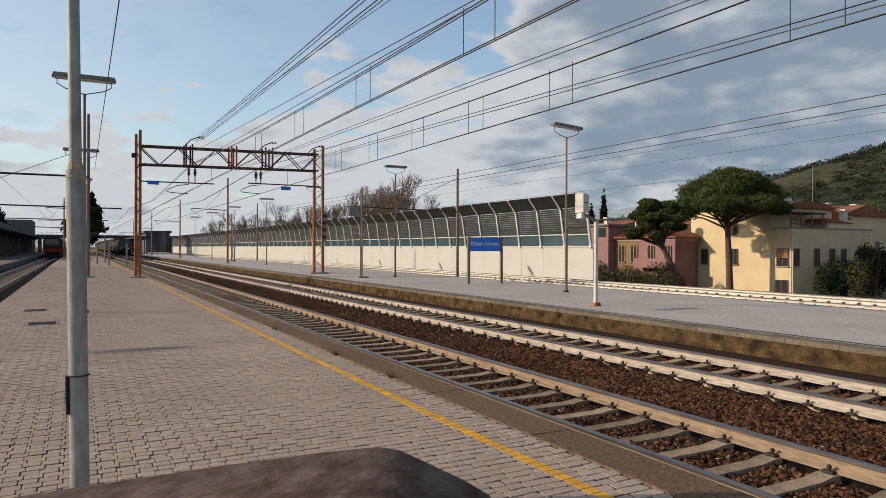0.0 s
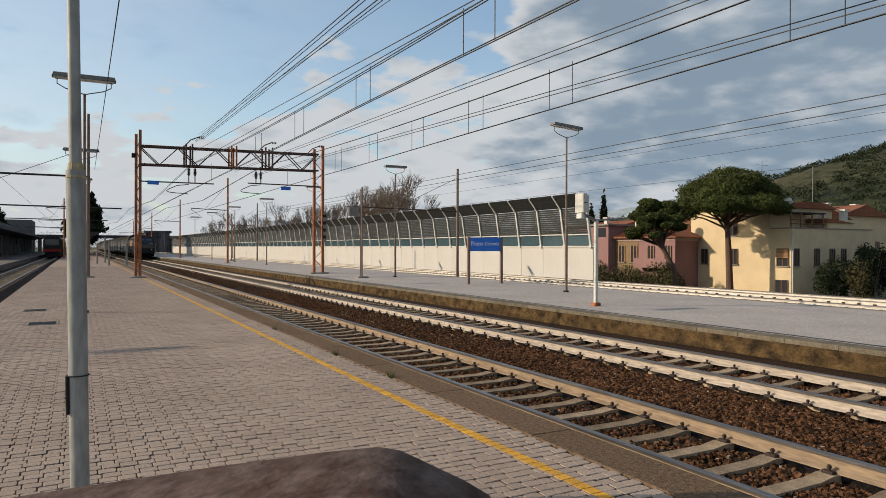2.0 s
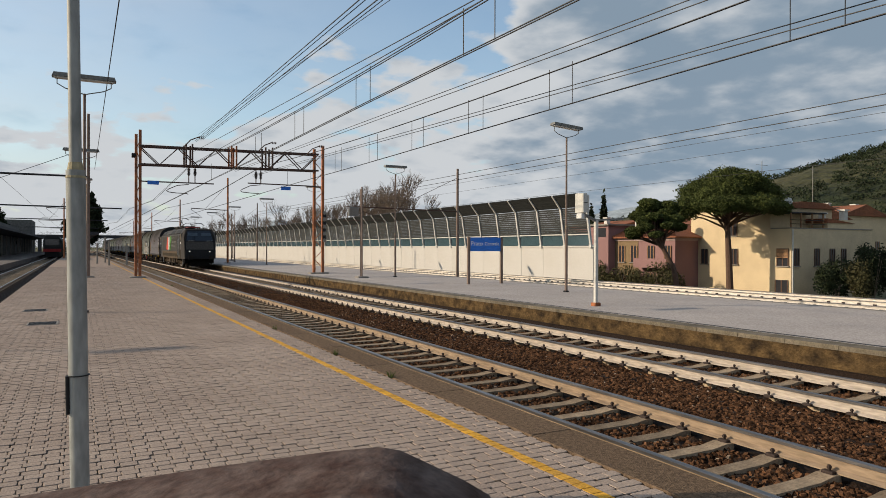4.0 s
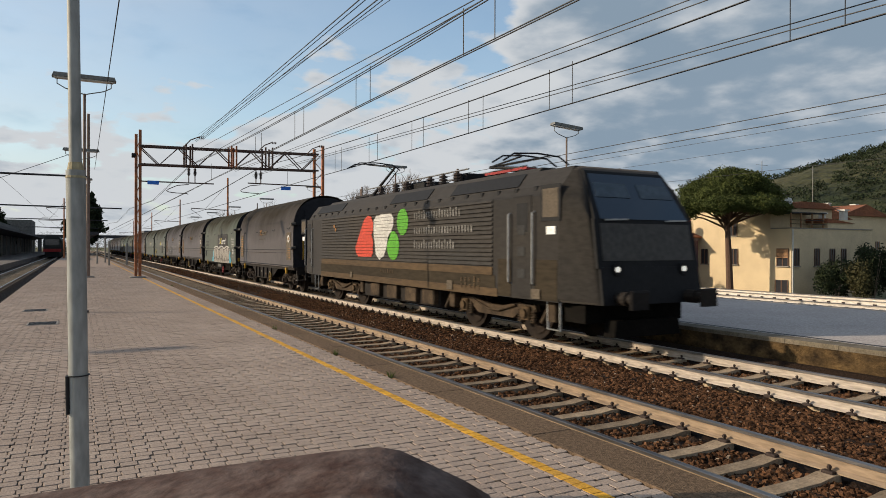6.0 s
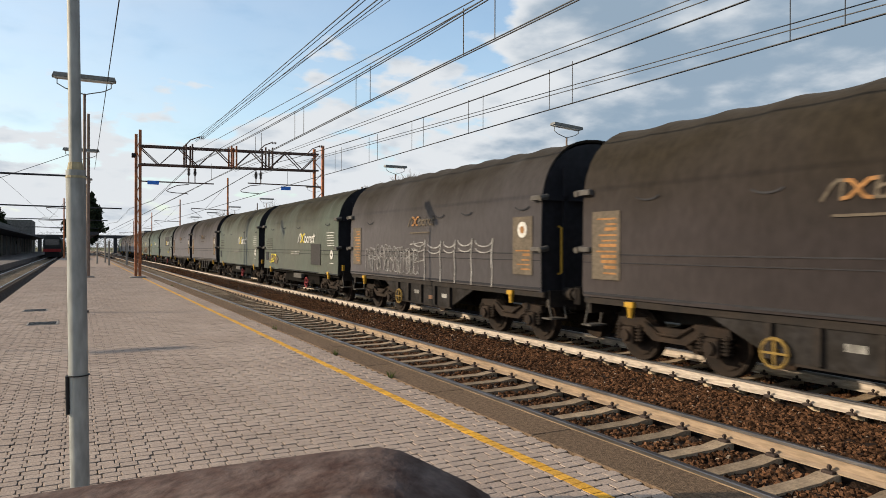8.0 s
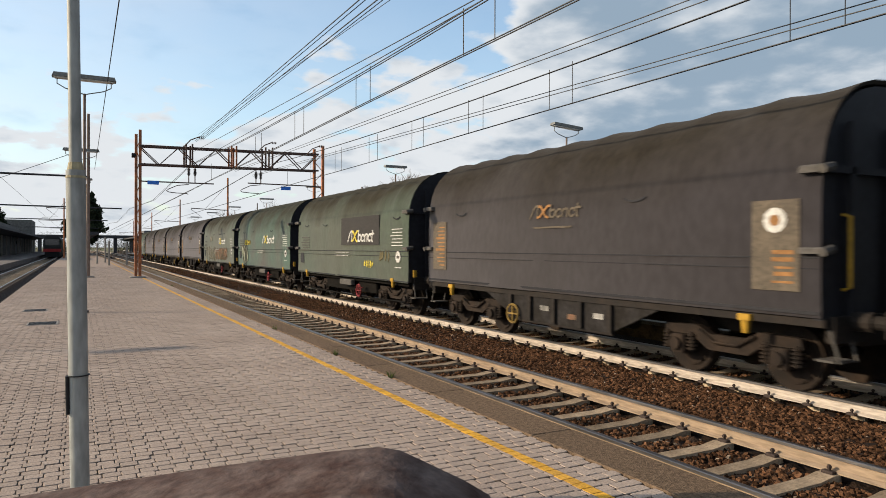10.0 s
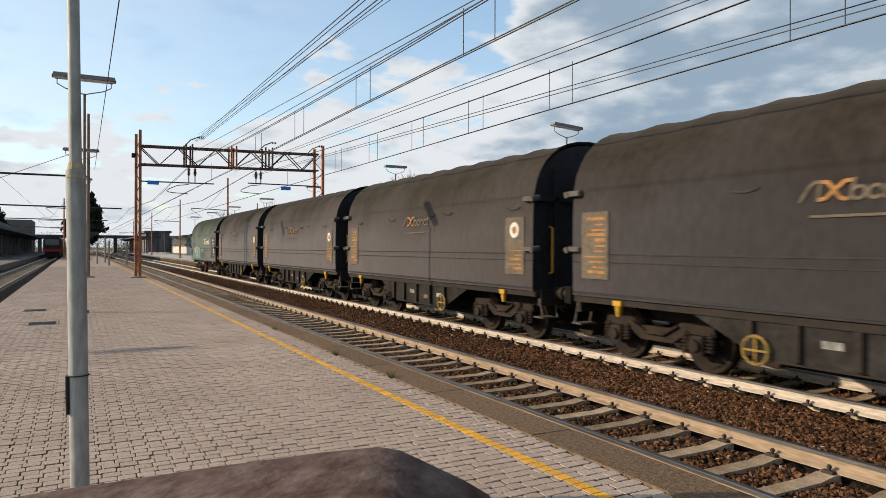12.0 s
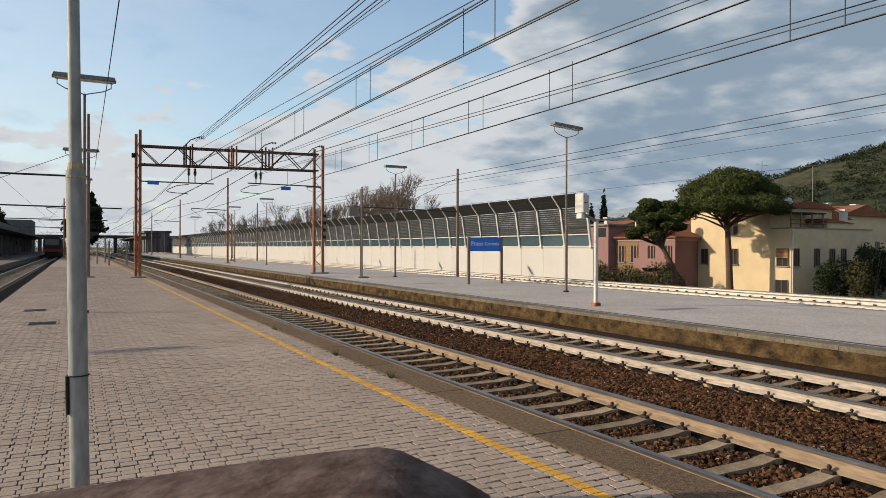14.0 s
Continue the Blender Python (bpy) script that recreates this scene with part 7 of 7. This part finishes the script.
    bars(t, "plain_lettering", X + 0.012, letters(-9.1, 1.22, 6, 0.17, 0.09, 8) + letters(-14.0, 1.18, 5, 0.2, 0.10, 9) + letters(-14.0, 1.02, 5, 0.2, 0.10, 10), M["loco_band"])
    bars(t, "warning_mark", X, [(-4.95, 2.66, 0.14, 0.12), (-5.1, 2.54, 0.14, 0.12)], M["orange"], "small orange mark")
    bars(t, "plate", X, [(-13.6, 0.95, 0.28, 0.22), (-6.7, 0.98, 0.2, 0.18), (-17.2, 0.95, 0.3, 0.2)], M["beige"])
    # roof edge, gear and pantographs
    for s in (-1, 1):
        clamp = Mesh().box(-0.03, 0.03, -0.06, 0.06, 3.12, 3.23, cut=0.01).data("roof_clamp", M["loco_dark"])
        for k in range(22):
            part("roof_clamp", clamp, None, t, m=pose(s * 1.40, -2.2 - k * 0.7, 0))
    m = Mesh()
    m.prism([(-1.05, 3.58), (1.05, 3.58), (0.95, 3.68), (-0.95, 3.68)], -16.5, -3)
    part("roof_deck", m, M["loco"], t)
    for y in (-7.0, -8.2, -9.0, -10.6, -11.4, -12.2):
        for x in (-0.6, 0.4):
            m = Mesh()
            for k in range(4):
                m.tube((x, y, 3.68 + k * 0.08), (x, y, 3.73 + k * 0.08), 0.12, n=10)
            m.tube((x, y, 3.66), (x, y, 4.04), 0.06, n=8)
            part("roof_insulator", m, M["insulator"], t)
    m = Mesh()
    m.path([(-0.6, -5.5, 4.02), (-0.6, -12.8, 4.04)], 0.025)
    m.path([(0.4, -6.5, 4.02), (0.4, -14, 4.06)], 0.025)
    part("roof_conductor", m, M["steel"], t)
    for y0, y1 in ((-9.9, -8.4), (-12.4, -11.7)):
        m = Mesh()
        m.box(-0.45, 0.45, y0, y1, 3.68, 3.98, cut=0.03)
        part("roof_case", m, M["loco_dark"], t)
    for yb, up, d in ((-5.2, True, 1), (-14.4, False, -1)):
        pg = empty("pantograph")
        pg.parent = t
        pg.matrix_basis = pose(0, yb, 0)
        m = Mesh()
        for x in (-0.5, 0.5):
            m.bar((x, -0.9, 3.82), (x, 0.9, 3.82), 0.06, 0.06)
        m.bar((-0.5, 0.6 * d, 3.82), (0.5, 0.6 * d, 3.82), 0.08, 0.08)
        m.bar((-0.5, -0.6 * d, 3.82), (0.5, -0.6 * d, 3.82), 0.08, 0.08)
        part("base_frame", m, M["black" if up else "red_hv"], pg, "black base frame" if up else "red base frame")
        for x in (-0.5, 0.5):
            for y in (-0.7, 0.7):
                m = Mesh()
                m.tube((x, y, 3.66), (x, y, 3.8), 0.07, n=10)
                part("foot", m, M["insulator"], pg)
        knee = Vector((0, -1.55 * d, 4.72)) if up else Vector((0, -1.5 * d, 4.10))
        headp = Vector((0, 0.35 * d, 5.06)) if up else Vector((0, 0.35 * d, 4.22))
        m = Mesh()
        m.tube((0, 0.55 * d, 3.85), knee, 0.05, 0.04, n=8)
        m.tube((0.12, 0.35 * d, 3.83), knee + Vector((0.1, 0, -0.1)), 0.02, n=6)
        part("lower_arm", m, M["black"], pg)
        m = Mesh()
        for x in (-0.28, 0.28):
            m.tube(knee, headp + Vector((x, 0, -0.06)), 0.028, 0.022, n=6)
        part("upper_arm", m, M["black"], pg)
        m = Mesh()
        for dy in (-0.24, 0.24):
            m.path([headp + Vector((x, dy, -0.22 if abs(x) > 0.8 else (0.0 if abs(x) < 0.6 else -0.04))) for x in (-0.95, -0.65, 0, 0.65, 0.95)], 0.022)
        m.tube(headp + Vector((-0.4, -0.24, -0.03)), headp + Vector((-0.4, 0.24, -0.03)), 0.015)
        m.tube(headp + Vector((0.4, -0.24, -0.03)), headp + Vector((0.4, 0.24, -0.03)), 0.015)
        part("collector_head", m, M["black"], pg)
    # dark vent panels on the sloping roof edge
    for s in (-1, 1):
        for y0, y1 in ((-16.2, -13.2), (-5.2, -2.4), (-11.9, -9.4)):
            m = Mesh()
            p0, p1 = Vector((s * 1.35, 0, 3.26)), Vector((s * 1.125, 0, 3.55))
            o = Vector((s * 0.017, 0, 0.012))
            v = [(q.x, y, q.z) for q in (p0 + o, p1 + o, p0 - o, p1 - o) for y in (y0, y1)]
            m.add(v, [(0, 1, 3, 2), (4, 6, 7, 5), (0, 2, 6, 4), (1, 5, 7, 3), (0, 4, 5, 1), (2, 3, 7, 6)])
            part("roof_vent", m, M["loco_dark"], t, "dark vent panel")
    # steps beside the doors: black plates, the shade of their recesses put into the colour
    for s in (-1, 1):
        for dy in (-16.55, -1.9):
            for z in (1.34, 1.80, 2.24):
                m = Mesh()
                m.box(min(s * 1.50, s * 1.515), max(s * 1.50, s * 1.515), dy - 0.1, dy + 0.16, z, z + 0.2)
                part("foot_recess", m, M["paint_k"], t)
    # running gear
    for y in (-4.65, -14.85):
        bogie(t, y, 2.6, 0.57, M["bogie_dusty"])
    m = Mesh()
    m.box(-1.25, 1.25, -12.4, -7.1, 0.42, 0.92, cut=0.05)
    part("battery_box", m, M["frame"], t)
    for s in (-1, 1):
        for y in (-8.3, -9.6, -10.9, -12.0):
            m = Mesh()
            m.box(s * 1.30 - 0.08, s * 1.30 + 0.08, y - 0.35, y + 0.35, 0.48, 0.86, cut=0.02)
            part("side_box", m, M["bogie_dusty"], t)
    for s in (-1, 1):
        for y in (-2.4, -6.6, -12.8, -16.9):
            m = Mesh()
            m.tube((s * 1.25, y, 0.45), (s * 1.25, y - 0.4, 0.95), 0.05, n=8)
            m.box(s * 1.2 - 0.1, s * 1.2 + 0.1, y - 0.5, y - 0.25, 0.5, 0.9, cut=0.02)
            part("damper", m, M["bogie_dusty"], t)
    return t


engine = loco()
GREY_LABEL = "covered coil wagon with a weathered grey-brown tarpaulin"
TRAIN = []
for i in range(1, 17):
    green = i in (2, 5, 6, 9, 10, 11, 16)
    tarp = M["tarp_teal"] if i in (10, 16) else M["tarp_green"] if green else M["tarp_blue"] if i in (4, 8, 12) else M["tarp_grey"]
    wg = wagon("green" if green else "grey", i, tarp)
    label = "covered coil wagon with a faded green tarpaulin" if green else GREY_LABEL
    if i == 2:
        sprayed_piece(wg)
        plaque(wg, 3.07, 6.25, 1.88, 2.78)
        label = "covered coil wagon, green tarpaulin with silver and blue graffiti"
    elif i == 4:
        graffiti_scrawl(wg, 6.2, 10.0, 1.22, 0.80, 3, M["faded_w2"], 0.022, 0.30)
        graffiti_outline(wg, 6.4, 9.8, 1.26, 0.75, 61, M["faded_w2"], 0.02)
        graffiti_hooks(wg, 2.0, 6.6, 1.12, 1.05, 12, M["faded_w2"], 0.032)
        label = "covered coil wagon, blue-grey tarpaulin with white outline graffiti"
    elif i == 5:
        graffiti_fill(wg, 9.0, 10.2, 1.2, 0.5, 15, M["beige"], M["gold"], 2)
        plaque(wg, 2.6, 3.8, 1.3, 2.1)
    elif i == 9:
        plaque(wg, 2.7, 6.1, 2.05, 2.98)
        graffiti_patches(wg, 3.2, 4.0, 1.35, 0.22, 7, M["gold"], 7, 0.07)
        graffiti_patches(wg, 1.9, 2.7, 1.55, 0.34, 17, M["faded_y"], 5, 0.09)
        label += " and a dark panel"
    elif i == 10:
        graffiti_fill(wg, 8.95, 10.15, 1.08, 1.02, 21, M["patch_pale"], M["beige"], 3)
        graffiti_patches(wg, 8.3, 9.7, 2.12, 0.24, 8, M["faded_y"], 8, 0.13)
        graffiti_outline(wg, 8.4, 9.6, 2.12, 0.22, 8, M["gold"], 0.04)
        label = "covered coil wagon, bright green tarpaulin with pale paint patches"
    elif i == 11:
        graffiti_patches(wg, 2.4, 10.3, 1.05, 0.95, 31, M["faded_y"], 15, 0.16)
        graffiti_patches(wg, 2.7, 6.9, 1.15, 0.80, 35, M["faded_o"], 22, 0.11)
        graffiti_patches(wg, 6.2, 10.2, 1.15, 0.85, 37, M["faded_w"], 22, 0.10)
        graffiti_patches(wg, 7.8, 8.7, 2.35, 0.35, 33, M["faded_w"], 6, 0.12)
        graffiti_outline(wg, 6.9, 9.9, 1.2, 0.85, 39, M["faded_w"], 0.03)
        graffiti_outline(wg, 3.0, 6.6, 1.2, 0.75, 43, M["faded_o"], 0.04)
        label = "covered coil wagon, green tarpaulin with white and orange graffiti"
    elif i == 16:
        plaque(wg, 0.95, 2.25, 1.22, 2.62)
        edge = Mesh()
        stroke(edge, [(0.95, 2.64), (2.28, 2.64), (2.30, 1.25)], 0.07, SIDE - 0.014)
        part("sprayed_edge", edge, M["wheel_red"], wg, "faded red sprayed edge")
        graffiti_patches(wg, 7.2, 9.9, 1.08, 0.85, 41, M["faded_b"], 20, 0.30)
        graffiti_patches(wg, 7.1, 9.9, 1.62, 0.40, 45, M["silver"], 20, 0.16)
        graffiti_scrawl(wg, 7.0, 10.0, 1.12, 0.85, 47, M["faded_o"], 0.035, 0.60)
        graffiti_scrawl(wg, 7.1, 9.9, 1.2, 0.80, 49, M["paint_w"], 0.028, 0.72)
        graffiti_outline(wg, 4.8, 6.4, 1.12, 0.5, 51, M["faded_w"], 0.022)
        label = "covered coil wagon, bright green tarpaulin with blue and white graffiti"
    tagged(wg, label, "freight wagon", group="wagons of the freight train")
    TRAIN.append((wg, 12.04 * (i - 1)))


# ---- paving, piece by piece ----
def paver_solid(w, d, h=0.06, j=0.0028, c=0.005):
    """A block with cut corners and a bevelled top; corners at the origin's middle."""
    x, y = w / 2 - j, d / 2 - j * 1.5
    k = 0.011
    ring = [(-x + k, -y), (x - k, -y), (x, -y + k), (x, y - k), (x - k, y), (-x + k, y), (-x, y - k), (-x, -y + k)]
    v = [(a, b, -c) for a, b in ring] + [(a * (1 - c / x * 0.6), b * (1 - c / y * 0.6), 0) for a, b in ring]
    f = [tuple(range(8, 16))] + [(i, (i + 1) % 8, 8 + (i + 1) % 8, 8 + i) for i in range(8)]
    return v, f


PW, PD = 0.126, 0.106
COPE = 3.57


def paving():
    base, faces = paver_solid(PW, PD)
    base = np.array(base)
    me = raw("paver", base.tolist(), faces, M["paver_piece"])
    rng = np.random.default_rng(2)
    vs, fs = [], []
    made = 0
    row = 0
    y = 2.4 - 70 * PD
    while y < 64:
        x = COPE - 44 * PW - (0.028 if row % 2 else 0.0)
        col = 0
        while x + PW <= COPE + 0.001:
            dz, dx = rng.uniform(-0.004, 0.003), rng.uniform(-0.002, 0.002)
            cx, cy = x + PW / 2 + dx, y + (0.007 if col % 2 else 0.0)
            if made < 300 and 4.5 < cy < 6.0 and 1.2 < cx < 3.4:
                part("paver", me, None, near_platform, m=pose(cx, cy, PLAT + dz, rng.uniform(-0.5, 0.5), rng.uniform(-0.5, 0.5), 0))
                made += 1
            else:
                k = len(vs)
                vs += (base + np.array([cx, cy, PLAT + dz])).tolist()
                fs += [tuple(i + k for i in q) for q in faces]
            x += PW
            col += 1
        y += PD
        row += 1
    tagged(part("far_pavers", raw("far_pavers", vs, fs, M["paver"]), None, near_platform), kind="stuff")
    flat = Mesh()
    flat.box(-2.05, COPE, 64.05, 240, PLAT - 0.05, PLAT)
    part("far_paving", flat, M["paver_far"], near_platform)
    # coping stones along the edge
    cop = Mesh().box(-0.225, 0.235, -0.995, 0.995, -0.2, 0.0, cut=0.012).data("coping_stone", M["coping"])
    for i in range(-3, 110):
        part("coping_stone", cop, None, near_platform, m=pose(EDGE - 0.225, i * 2.0, PLAT + 0.006))
    # yellow safety line, one painted patch a block
    line = Mesh()
    y = 2.4 - 70 * PD
    while y < 90:
        if rng.random() > 0.004:
            line.box(3.09 + rng.uniform(-0.006, 0.006), 3.185 + rng.uniform(-0.006, 0.006), y + 0.005 - PD / 2, y + PD / 2 - 0.005, PLAT, PLAT + 0.0035)
        y += PD
    part("yellow_line", line, M["yellow"], near_platform, "worn yellow safety line")


paving()


def weed(x, y, seed):
    """A tuft of grass in the joint behind the coping."""
    t = tagged(empty("grass_tuft", pose(x, y, PLAT)), "small green weed growing in the paving joint", "weed", group="weeds in the joints")
    rng = random.Random(seed)
    m = Mesh()
    for k in range(26):
        a, r, h = rng.uniform(0, 6.28), rng.uniform(0.02, 0.12), rng.uniform(0.03, 0.09)
        m.tube((0.02 * math.cos(a), 0.05 * math.sin(a), 0), (r * 0.6 * math.cos(a), r * math.sin(a), h), 0.006, 0.001, n=4)
    part("blades", m, M["needles"], t)


for i, (x, y) in enumerate(((3.56, 13.9), (3.56, 10.2), (3.57, 31.0), (3.57, 8.1))):
    weed(x, y, i)


# ---- motion ----
SPEED, START = 27.0, 190.3
GAIN = ((0.0, 0.0), (3.0, 0.0), (6.5, 0.0), (9.0, 0.1), (11.0, 0.05), (12.5, -0.1), (14.0, -0.85))


def motions():
    for thing, offset in [(engine, 0.0)] + TRAIN:
        walk(thing, [(t, pose(TRACK_FAR, START + offset - SPEED * t + d, 0)) for t, d in GAIN])


motions()
